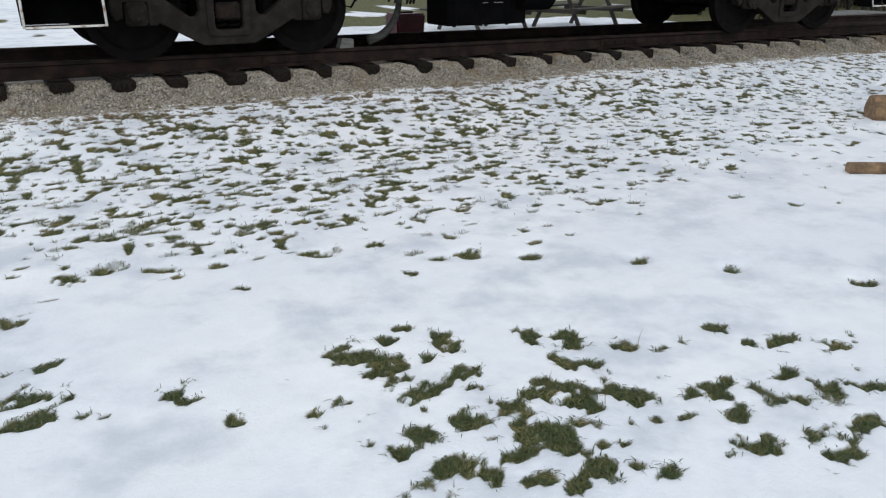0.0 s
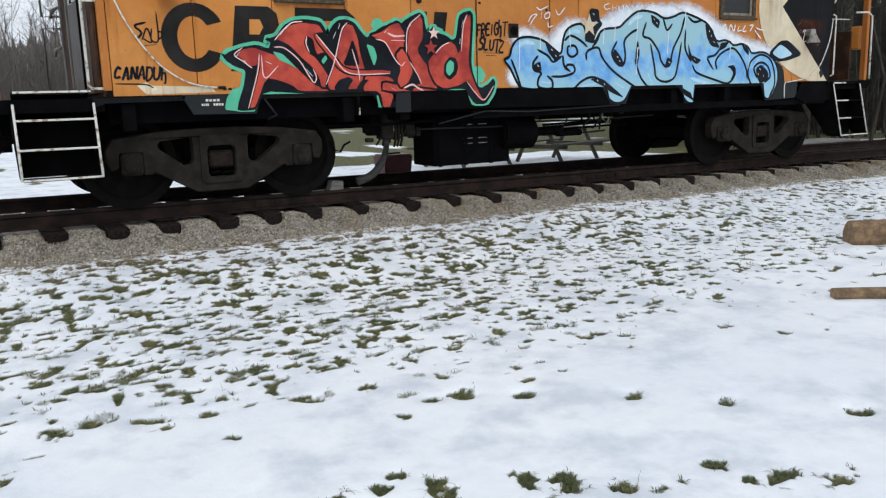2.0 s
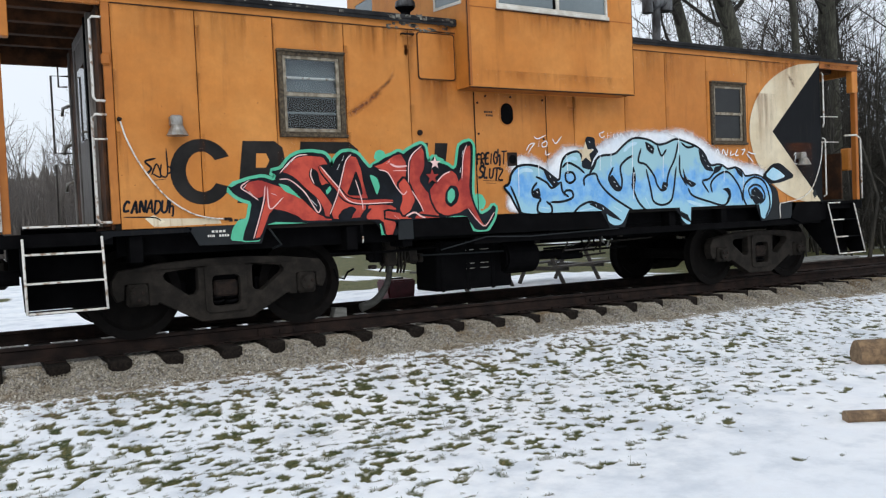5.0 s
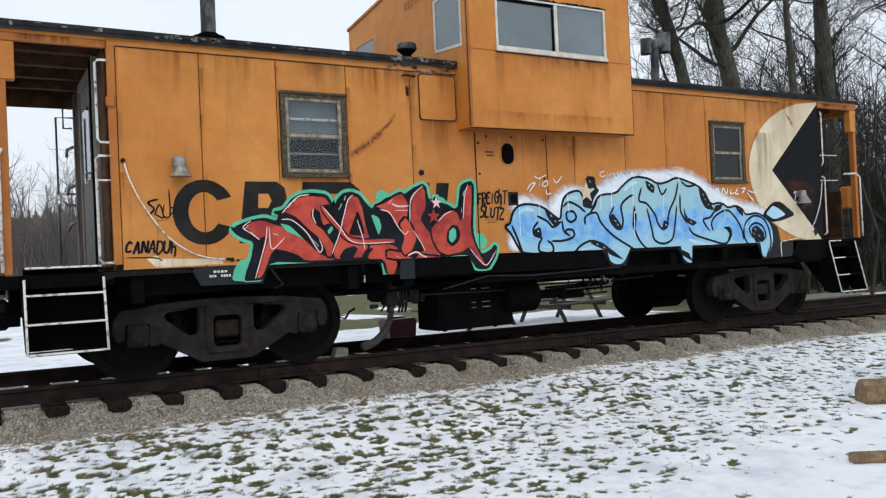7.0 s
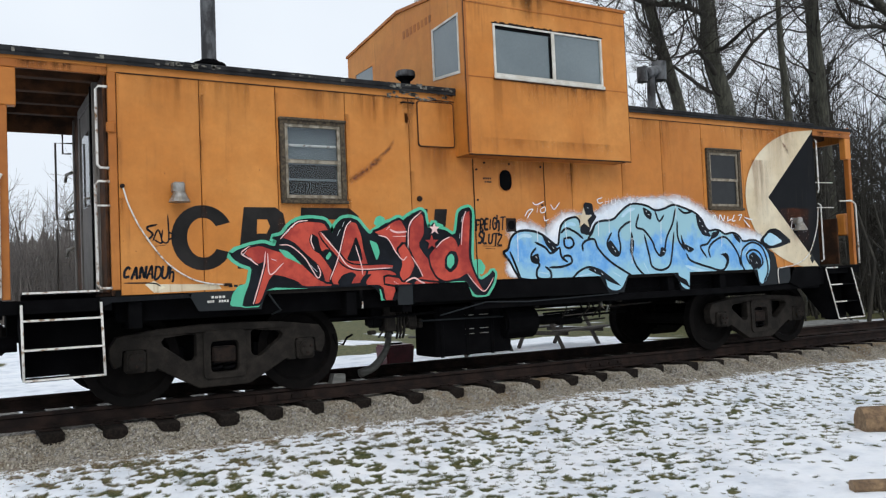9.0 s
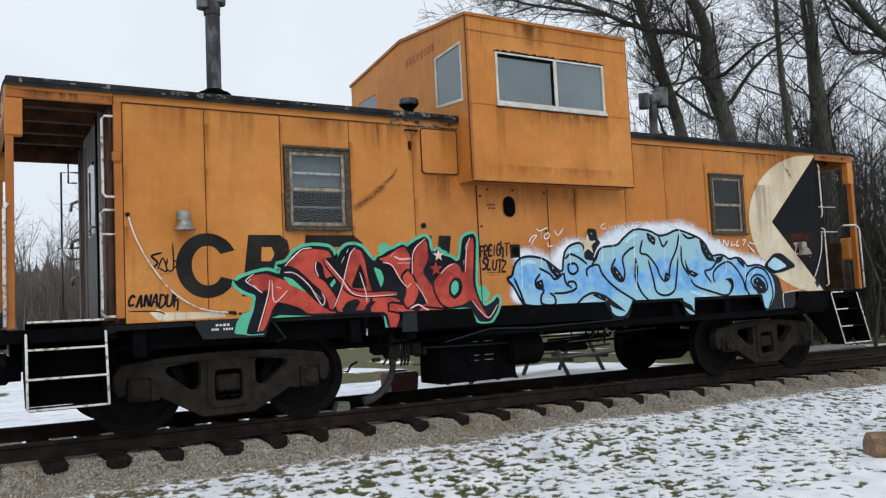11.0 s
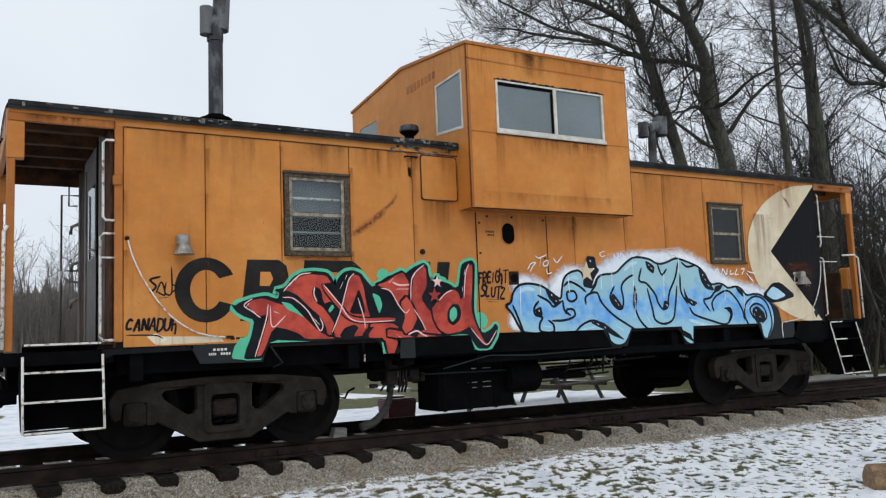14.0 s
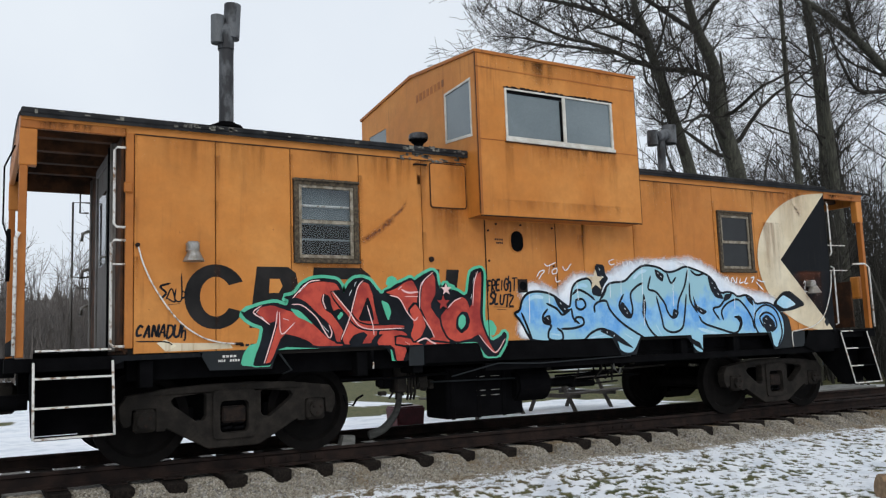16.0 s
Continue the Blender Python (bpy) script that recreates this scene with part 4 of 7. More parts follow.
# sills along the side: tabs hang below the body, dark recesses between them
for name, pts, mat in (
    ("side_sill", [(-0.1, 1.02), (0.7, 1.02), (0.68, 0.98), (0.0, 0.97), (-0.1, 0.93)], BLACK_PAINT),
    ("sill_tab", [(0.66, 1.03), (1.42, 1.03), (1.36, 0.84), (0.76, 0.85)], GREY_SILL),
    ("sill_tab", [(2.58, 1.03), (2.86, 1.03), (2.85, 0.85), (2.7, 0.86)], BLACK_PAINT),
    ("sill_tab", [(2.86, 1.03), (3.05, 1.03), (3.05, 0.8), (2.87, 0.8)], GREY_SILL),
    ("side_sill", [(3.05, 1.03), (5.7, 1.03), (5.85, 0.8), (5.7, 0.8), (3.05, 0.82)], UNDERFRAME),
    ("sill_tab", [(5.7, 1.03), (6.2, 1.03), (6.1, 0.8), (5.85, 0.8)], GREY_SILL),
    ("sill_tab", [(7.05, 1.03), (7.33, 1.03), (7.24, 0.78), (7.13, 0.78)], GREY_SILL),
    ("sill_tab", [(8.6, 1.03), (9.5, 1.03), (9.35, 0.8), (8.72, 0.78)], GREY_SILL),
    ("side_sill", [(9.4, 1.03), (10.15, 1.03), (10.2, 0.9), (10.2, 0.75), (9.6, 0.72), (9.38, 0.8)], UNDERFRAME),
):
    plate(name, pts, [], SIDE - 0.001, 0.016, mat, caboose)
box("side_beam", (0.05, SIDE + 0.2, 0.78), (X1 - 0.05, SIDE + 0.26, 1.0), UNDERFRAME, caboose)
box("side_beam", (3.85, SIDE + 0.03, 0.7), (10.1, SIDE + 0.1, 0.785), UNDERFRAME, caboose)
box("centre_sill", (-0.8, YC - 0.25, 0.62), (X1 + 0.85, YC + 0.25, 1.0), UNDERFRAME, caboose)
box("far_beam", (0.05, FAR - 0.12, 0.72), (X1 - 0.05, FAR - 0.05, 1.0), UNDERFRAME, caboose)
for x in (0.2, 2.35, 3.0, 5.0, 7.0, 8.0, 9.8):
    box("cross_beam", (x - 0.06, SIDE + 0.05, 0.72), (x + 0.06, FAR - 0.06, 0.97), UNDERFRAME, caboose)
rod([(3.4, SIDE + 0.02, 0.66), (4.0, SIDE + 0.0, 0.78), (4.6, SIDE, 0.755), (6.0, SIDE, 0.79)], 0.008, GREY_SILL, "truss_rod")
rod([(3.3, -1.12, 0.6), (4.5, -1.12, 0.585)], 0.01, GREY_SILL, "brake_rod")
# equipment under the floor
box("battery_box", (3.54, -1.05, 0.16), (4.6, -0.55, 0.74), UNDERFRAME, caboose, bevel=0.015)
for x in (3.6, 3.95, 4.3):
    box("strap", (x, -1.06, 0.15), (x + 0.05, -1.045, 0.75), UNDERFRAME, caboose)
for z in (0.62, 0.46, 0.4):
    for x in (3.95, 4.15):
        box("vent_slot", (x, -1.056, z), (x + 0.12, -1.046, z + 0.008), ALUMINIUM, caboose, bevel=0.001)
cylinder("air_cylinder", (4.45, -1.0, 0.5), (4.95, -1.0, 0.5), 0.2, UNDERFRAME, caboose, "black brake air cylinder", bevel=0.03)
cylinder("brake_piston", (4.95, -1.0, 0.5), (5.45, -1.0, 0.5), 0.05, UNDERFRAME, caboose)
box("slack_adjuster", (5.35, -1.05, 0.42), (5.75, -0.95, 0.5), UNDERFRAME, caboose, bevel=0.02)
for dz, x1 in ((0.57, 6.5), (0.5, 6.6), (0.54, 6.3)):
    rod([(5.2, -0.98 + dz * 0.1, dz), (x1, -0.98 + dz * 0.1, dz + 0.03)], 0.014, UNDERFRAME, "brake_rod")
for x in (5.75, 5.95, 6.1):
    rod([(x, -1.0, 0.75), (x, -1.02, 0.62), (x + 0.08, -1.02, 0.55), (x + 0.14, -1.0, 0.7)], 0.013, ALUMINIUM if x > 6 else UNDERFRAME, "brake_hanger")
box("valve_body", (2.88, -1.1, 0.5), (3.02, -0.9, 0.84), CAST, caboose, bevel=0.02)
box("valve_body", (2.74, -1.05, 0.55), (2.87, -0.9, 0.8), UNDERFRAME, caboose, bevel=0.02)
for x in (3.04, 3.08, 3.12):
    rod([(x, -1.08, 0.84), (x, -1.08, 0.5), (x + 0.02, -1.0, 0.42)], 0.014, CAST, "air_pipe")
box("valve_body", (3.16, -1.08, 0.52), (3.3, -0.92, 0.68), CAST, caboose, bevel=0.03)
rod([(2.27, -1.05, 0.52), (2.3, -1.06, 0.42), (2.38, -1.06, 0.4), (2.43, -1.05, 0.47), (2.5, -1.05, 0.5)], 0.012, UNDERFRAME, "chain")
rod([(2.44, SIDE + 0.01, 0.98), (2.44, SIDE + 0.005, 0.82)], 0.016, UNDERFRAME, "hanger")
rod([(2.445, SIDE - 0.005, 0.86), (2.445, SIDE - 0.005, 0.79)], 0.009, WHITE_PAINT, "hanger")
rod([(1.45, SIDE + 0.02, 0.98), (1.5, SIDE, 0.9), (1.56, SIDE, 0.82), (1.5, SIDE + 0.1, 0.78)], 0.01, GREY_SILL, "air_hose")
# grey curved pipe that flares down between the rails
tube("curved_pipe", smoothed([(3.38, -0.2, 0.75), (3.37, -0.2, 0.45), (3.31, -0.2, 0.22), (3.15, -0.2, 0.04), (2.95, -0.2, -0.03)], 4), list(np.linspace(0.028, 0.055, 17)), CONCRETE, caboose, "grey curved flared pipe", 12)
# coupler at the near-left end
cylinder("coupler", (-0.75, YC - 0.9, 0.64), (-1.15, YC - 0.9, 0.64), 0.07, UNDERFRAME, caboose)
box("coupler_head", (-1.3, YC - 0.15, 0.5), (-0.8, YC + 0.15, 0.8), CAST, caboose, bevel=0.04)
box("end_sill", (-0.98, SIDE + 0.25, 0.86), (-0.86, FAR - 0.1, 1.03), UNDERFRAME, caboose)


# ---- trucks ----
def lathe(name, profile, y0, x, z, mat, parent, label="", seg=40):
    """Turn (radius, depth) pairs about an axle along y."""
    bm = bmesh.new()
    rings = []
    for r, d in profile:
        rings.append([bm.verts.new((x + r * math.cos(2 * math.pi * k / seg), y0 + d, z + r * math.sin(2 * math.pi * k / seg))) for k in range(seg)])
    for a, b in zip(rings, rings[1:]):
        for k in range(seg):
            bm.faces.new((a[k], a[(k + 1) % seg], b[(k + 1) % seg], b[k]))
    bm.faces.new(rings[0])
    bm.faces.new(rings[-1][::-1])
    return part(name, bm, mat, parent, label)


def make_truck(cx):
    dz = FALL * cx + (0.0 if cx < 5 else -0.015)
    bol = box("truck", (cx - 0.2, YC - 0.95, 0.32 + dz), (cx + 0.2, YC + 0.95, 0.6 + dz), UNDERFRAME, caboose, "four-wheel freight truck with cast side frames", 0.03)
    right = [(0.25, 0.11), (0.64, 0.33), (0.66, 0.31), (0.735, 0.31), (0.735, 0.52), (0.945, 0.52), (0.955, 0.38), (1.02, 0.36), (1.06, 0.45), (1.06, 0.56), (1.0, 0.65), (0.6, 0.705), (0.2, 0.725)]
    out = [(cx + a, b + dz) for a, b in right] + [(cx - a, b + dz) for a, b in reversed(right)]
    tri = [(0.27, 0.62), (0.29, 0.64), (0.57, 0.615), (0.6, 0.58), (0.58, 0.54), (0.36, 0.375), (0.3, 0.38), (0.27, 0.42)]
    holes = [[(cx + a, b + dz) for a, b in tri], [(cx - a, b + dz) for a, b in tri], rounded(cx - 0.135, cx + 0.135, 0.25 + dz, 0.55 + dz, 0.04)]
    for y in (YC - 1.02, YC + 0.9):
        plate("side_frame", out, holes, y, 0.12, CAST, bol, "dusty cast-steel side frame", bevel=0.018)
        front = y - 0.02 if y < 0 else y + 0.1
        plate("frame_column", rounded(cx - 0.21, cx + 0.21, 0.19 + dz, 0.66 + dz, 0.05), [rounded(cx - 0.14, cx + 0.14, 0.245 + dz, 0.555 + dz, 0.05)], front, 0.04, CAST, bol, bevel=0.01)
        for px in (cx - 0.07, cx + 0.07):
            coil = [(px + 0.055 * math.cos(a), y + 0.08 + 0.055 * math.sin(a), 0.25 + dz + 0.2 * a / (2 * math.pi * 4)) for a in np.linspace(0, 2 * math.pi * 4, 56)]
            tube("coil_spring", coil, 0.016, UNDERFRAME, bol, sides=6)
        # added sheet; like the springs it is near black to shade the opening
        box("opening_backing", (cx - 0.16, y + 0.1, 0.16 + dz), (cx + 0.16, y + 0.13, 0.6 + dz), UNDERFRAME, bol)
        box("bolster_end", (cx - 0.12, y - 0.005 if y < 0 else y + 0.03, 0.34 + dz), (cx + 0.12, y + 0.1 if y < 0 else y + 0.12, 0.5 + dz), BOLSTER, bol, bevel=0.02)
        for ax in (-0.838, 0.838):
            yy = y - 0.03 if y < 0 else y + 0.13
            box("axle_box", (cx + ax - 0.098, min(yy, yy + 0.1), 0.31 + dz), (cx + ax + 0.098, max(yy, yy + 0.1), 0.52 + dz), CAST, bol, bevel=0.025)
            s = -1 if y < 0 else 1
            cap = cylinder("bearing_cap", (cx + ax, yy, 0.42 + dz), (cx + ax, yy + s * 0.04, 0.42 + dz), 0.078, CAST, bol, bevel=0.008)
            for k in range(3):
                t = 2.1 * k + 0.5
                cylinder("cap_bolt", (cx + ax + 0.045 * math.cos(t), yy + s * 0.038, 0.42 + dz + 0.045 * math.sin(t)), (cx + ax + 0.045 * math.cos(t), yy + s * 0.055, 0.42 + dz + 0.045 * math.sin(t)), 0.014, RUST, bol, sides=6)
    for ax in (-0.838, 0.838):
        cylinder("axle", (cx + ax, YC - 0.9, 0.42 + dz), (cx + ax, YC + 0.9, 0.42 + dz), 0.075, WHEEL, bol)
        for s in (-1, 1):
            prof = [(0.1, -0.075), (0.16, -0.07), (0.2, -0.035), (0.33, -0.03), (0.36, -0.068), (0.42, -0.068), (0.425, 0.03), (0.447, 0.045), (0.445, 0.07), (0.36, 0.07), (0.33, 0.02), (0.2, 0.03), (0.1, 0.07)]
            lathe("wheel", [(r, -d * s * -1) for r, d in prof], YC + s * 0.77, cx + ax, 0.425 + dz, WHEEL, bol, "dark rolled-steel wheel")
        for s in (-1, 1):
            box("brake_shoe", (cx + ax + (0.43 if ax < 0 else -0.49), YC + s * 0.77 - 0.05, 0.22 + dz), (cx + ax + (0.49 if ax < 0 else -0.43), YC + s * 0.77 + 0.05, 0.5 + dz), UNDERFRAME, bol, bevel=0.01)
    box("brake_beam", (cx - 0.45, YC - 0.8, 0.28 + dz), (cx - 0.37, YC + 0.8, 0.34 + dz), UNDERFRAME, bol)
    box("brake_beam", (cx + 0.37, YC - 0.8, 0.28 + dz), (cx + 0.45, YC + 0.8, 0.34 + dz), UNDERFRAME, bol)
    return bol


make_truck(1.06)
make_truck(9.0)

# ---- cupola windows, trims and roof fittings ----
x0, x1, z0, z1 = CW
mid = (x0 + x1) / 2 + 0.05
plate("cupola_window", rect(x0 - 0.005, x1 + 0.005, z0 - 0.005, z1 + 0.005), [rect(x0 + 0.022, mid - 0.022, z0 + 0.045, z1 - 0.014), rect(mid + 0.022, x1 - 0.022, z0 + 0.045, z1 - 0.014)], CY - 0.012, 0.05, DULL_WHITE, cup, "white aluminium sliding window")
box("sill", (x0 - 0.02, CY - 0.03, z0 - 0.02), (x1 + 0.02, CY - 0.013, z0 + 0.02), DULL_WHITE, cup)
for a, b in ((x0 + 0.028, mid - 0.024), (mid + 0.024, x1 - 0.028)):
    box("pane", (a - 0.007, CY + 0.01, z0 + 0.043), (b + 0.007, CY + 0.016, z1 - 0.012), DUSTY, cup, bevel=0)
plate("side_window", [(-1.62, 3.35), (-1.02, 3.4), (-1.02, 4.01), (-1.62, 4.04)], [[(-1.595, 3.385), (-1.045, 3.43), (-1.045, 3.985), (-1.595, 4.015)]], CX0 - 0.008, 0.03, DULL_WHITE, cup, axis="x")
plate("side_pane", [(-1.6, 3.38), (-1.04, 3.425), (-1.04, 3.99), (-1.6, 4.02)], [], CX0 + 0.006, 0.005, DUSTY, cup, axis="x")
plate("side_pane", [(0.6, 3.4), (1.15, 3.4), (1.15, 4.0), (0.6, 4.0)], [], CX0 + 0.006, 0.005, DUSTY, cup, axis="x")
for a, b in ((x0, mid), (mid, x1)):
    box("far_pane", (a, CFAR - 0.02, z0), (b, CFAR - 0.014, z1), DUSTY, cup, bevel=0)
box("seam_strip", (CX0 - 0.003, CY - 0.006, 4.13), (CX1 + 0.003, CY - 0.001, 4.145), ORANGE_OLD, cup, bevel=0)
box("seam_strip", (CX0 - 0.003, CY - 0.005, 3.295), (x0 - 0.03, CY - 0.001, 3.303), ORANGE_OLD, cup, bevel=0)
box("seam_strip", (x1 + 0.03, CY - 0.005, 3.295), (CX1 + 0.003, CY - 0.001, 3.303), ORANGE_OLD, cup, bevel=0)
box("drip_edge", (CX0, CY - 0.004, 2.418), (CX1, CY + 0.02, 2.43), RUST, cup, bevel=0.002)
box("cupola_corner", (CX0 - 0.012, CY - 0.006, 2.44), (CX0 + 0.03, CY + 0.03, 4.3), ORANGE_OLD, cup)
box("corner_rust", (CX0 - 0.0135, CY - 0.0075, 2.44), (CX0 - 0.006, CY + 0.004, 4.3), DARK_BROWN, cup, bevel=0.001)
box("corner_rust", (CX1 - 0.004, CY - 0.003, 2.44), (CX1 + 0.002, CY + 0.01, 4.3), DARK_BROWN, cup, bevel=0.001)
box("sill_rust", (x0 - 0.02, CY - 0.02, z0 - 0.032), (x1 + 0.03, CY - 0.001, z0 - 0.021), DARK_BROWN, cup, bevel=0.002)
box("window_rust", (x0 - 0.02, CY - 0.008, z1 + 0.008), (x1 + 0.03, CY - 0.001, z1 + 0.02), RUST, cup, bevel=0.002)
# hatch beside the cupola, with its weld bead
plate("hatch", rounded(3.2, 3.65, 2.54, 3.03, 0.03), [], SIDE - 0.014, 0.012, ORANGE, caboose)
plate("hatch_rim", rounded(3.19, 3.66, 2.53, 3.04, 0.03), [rounded(3.2, 3.65, 2.54, 3.03, 0.03)], SIDE - 0.017, 0.015, DARK_BROWN, caboose)
rod([(3.0, SIDE - 0.005, 3.0), (3.0, SIDE - 0.04, 3.0), (3.14, SIDE - 0.04, 3.0), (3.14, SIDE - 0.005, 3.0)], 0.011, RUST)
flake = random.Random(12)
for k in range(46):
    fx, fz, fw, fh = flake.uniform(2.82, 3.62), flake.uniform(3.04, 3.19), flake.uniform(0.02, 0.07), flake.uniform(0.008, 0.03)
    box("sealant_flake", (fx, SIDE - 0.064 if fz > 3.14 else SIDE - 0.014, fz), (fx + fw, SIDE - 0.008 if fz <= 3.14 else SIDE - 0.05, fz + fh), ROOF_FLAKED, caboose, bevel=0.002, turn=pose(0, 0, 0, 0, flake.uniform(-20, 20), 0))
for k in range(50):
    fx, fw = flake.uniform(-0.8, 3.5) if k % 2 else flake.uniform(0.4, 1.0), flake.uniform(0.015, 0.06)
    box("sealant_flake", (fx, SIDE - 0.0635, 3.15 + flake.uniform(-0.005, 0.04)), (fx + fw, SIDE - 0.06, 3.165 + flake.uniform(0, 0.035)), ROOF_FLAKED, caboose, bevel=0.001)
box("roof_edge", (-0.87, SIDE - 0.062, 3.15), (CX0, SIDE - 0.02, 3.205), ROOFING, caboose, bevel=0.012)
box("roof_edge", (CX1, SIDE - 0.062, 3.15), (X1 + 0.0, SIDE - 0.02, 3.205), ROOFING, caboose, bevel=0.012)


def smokestack(x, y, z):
    pipe = cylinder("smokestack", (x, y, z), (x + 0.005, y, z + 0.9), 0.075, STACK, caboose, "sooty sheet-metal smokestack with tee cap", 24)
    cylinder("flange", (x, y, z - 0.02), (x, y, z + 0.015), 0.17, UNDERFRAME, pipe, bevel=0.008)
    cylinder("collar", (x, y, z + 0.015), (x, y, z + 0.05), 0.095, UNDERFRAME, pipe)
    cylinder("pipe_neck", (x, y, z + 0.85), (x, y, z + 1.05), 0.085, STACK, pipe)
    cylinder("cap_arm", (x - 0.1, y - 0.02, z + 1.02), (x + 0.08, y + 0.0, z + 1.1), 0.075, STACK, pipe)
    cylinder("cap_drum", (x + 0.055, y, z + 0.98), (x + 0.075, y, z + 1.36), 0.088, STACK, pipe)
    cylinder("cap_drum", (x - 0.095, y - 0.03, z + 0.9), (x - 0.095, y - 0.03, z + 1.2), 0.07, STACK, pipe)


smokestack(1.075, -0.9, 3.36)
vent = cylinder("roof_vent", (3.26, -1.1, 3.2), (3.26, -1.1, 3.4), 0.055, UNDERFRAME, caboose, "small mushroom roof vent")
cylinder("vent_cap", (3.26, -1.1, 3.385), (3.26, -1.1, 3.46), 0.118, STACK, vent, radius_2=0.11, bevel=0.012)
cylinder("vent_cap", (3.26, -1.1, 3.345), (3.26, -1.1, 3.385), 0.065, UNDERFRAME, vent, radius_2=0.11)
flue = cylinder("flue", (7.72, -0.5, 3.28), (7.74, -0.5, 3.98), 0.062, STACK, caboose, "grey oil-heater flue with tee cap")
cylinder("flue_arm", (7.55, -0.55, 3.96), (7.95, -0.45, 4.08), 0.085, STACK, flue)
cylinder("flue_drum", (7.97, -0.45, 3.93), (7.98, -0.45, 4.21), 0.105, STACK, flue)
cylinder("flue_drum", (7.52, -0.55, 3.84), (7.52, -0.55, 4.06), 0.08, STACK, flue)
box("roof_walk_end", (6.2, -0.9, 3.4), (6.42, -0.6, 3.5), UNDERFRAME, caboose)
rod([(6.3, -0.75, 3.3), (6.3, -0.75, 3.42)], 0.02, UNDERFRAME)
# oval filler opening and socket in the equipment door
# flat near-black plates put the dark inside both holes into the colour
plate("filler_opening", rounded(4.25, 4.43, 2.06, 2.31, 0.088, 6), [], SIDE - 0.004, 0.004, UNDERFRAME, caboose, "dark oval opening")
plate("filler_rim", rounded(4.24, 4.44, 2.05, 2.32, 0.098, 6), [rounded(4.252, 4.428, 2.062, 2.308, 0.086, 6)], SIDE - 0.009, 0.009, ORANGE_OLD, caboose)
box("socket", (4.32, SIDE - 0.014, 1.58), (4.46, SIDE - 0.001, 1.74), RUST, caboose)
cylinder("socket_hole", (4.39, SIDE - 0.0145, 1.66), (4.39, SIDE - 0.017, 1.66), 0.052, UNDERFRAME, caboose)
box("door_edge", (3.893, SIDE - 0.006, FLOOR), (3.903, SIDE - 0.001, 2.42), RUST, caboose, bevel=0.001)
box("door_edge", (4.905, SIDE - 0.006, FLOOR), (4.913, SIDE - 0.001, 2.42), RUST, caboose, bevel=0.001)
for x, z in ((3.94, 2.3), (3.94, 1.95), (4.86, 2.36), (4.86, 1.9), (4.4, 2.38), (4.05, 2.38)):
    cylinder("bolt", (x, SIDE - 0.001, z), (x, SIDE - 0.012, z), 0.013, RUST, caboose, sides=8)
cylinder("socket_cover", (3.18, SIDE, 1.95), (3.18, SIDE - 0.02, 1.95), 0.03, RUST, caboose)
box("latch", (-0.02, SIDE - 0.03, 2.5), (0.06, SIDE - 0.007, 2.6), ORANGE_OLD, caboose, bevel=0.012)


def yard_lamp(x, z):
    body = box("marker_lamp", (x - 0.05, SIDE - 0.11, z), (x + 0.06, SIDE - 0.001, z + 0.1), ALUMINIUM, caboose, "small white sheet-metal side lamp", 0.015)
    bm = bmesh.new()
    bmesh.ops.create_cone(bm, cap_ends=True, segments=16, radius1=0.1, radius2=0.05, depth=0.1, matrix=Matrix.Translation((x + 0.005, SIDE - 0.1, z - 0.04)))
    part("hood", bm, ALUMINIUM, body)


yard_lamp(0.585, 1.96)
yard_lamp(9.56, 1.66)
# slack white cable pinned to the side, at both ends
rod(smoothed([(0.11, SIDE - 0.02, 2.01), (0.16, SIDE - 0.03, 1.83), (0.27, SIDE - 0.03, 1.6), (0.46, SIDE - 0.03, 1.33), (0.67, SIDE - 0.03, 1.17), (0.85, SIDE - 0.025, 1.11), (1.03, SIDE - 0.02, 1.09)]), 0.0075, WHITE_PAINT, "side_cable", "slack white cable along the side")
rod([(0.105, SIDE - 0.003, 2.02), (0.105, SIDE - 0.035, 2.02)], 0.02, RUST, "cable_clip")
rod([(1.0, SIDE - 0.02, 1.092), (1.07, SIDE - 0.02, 1.09)], 0.014, RUST, "cable_clip")
rod(smoothed([(10.1, SIDE - 0.03, 1.9), (10.04, SIDE - 0.03, 1.6), (9.84, SIDE - 0.03, 1.24), (9.55, SIDE - 0.03, 1.08), (9.22, SIDE - 0.02, 1.03), (9.1, SIDE - 0.02, 1.0), (9.1, SIDE - 0.02, 0.8)]), 0.0075, WHITE_PAINT, "side_cable", "slack white cable along the side")

# ---- runs of grime and rust ----


RUNS = []


def run_down(x0, x1, z1, z0, mat=None, y=SIDE, parent=None):
    RUNS.append(x0)
    d = y - 0.0006 - 0.00004 * len(RUNS)
    me = bpy.data.meshes.new("grime_run")
    me.from_pydata([(x0, d, z0), (x1, d, z0), (x1, d, z1), (x0, d, z1)], [], [(0, 1, 2, 3)])
    return finish("grime_run", me, mat or GRIME, parent or caboose)


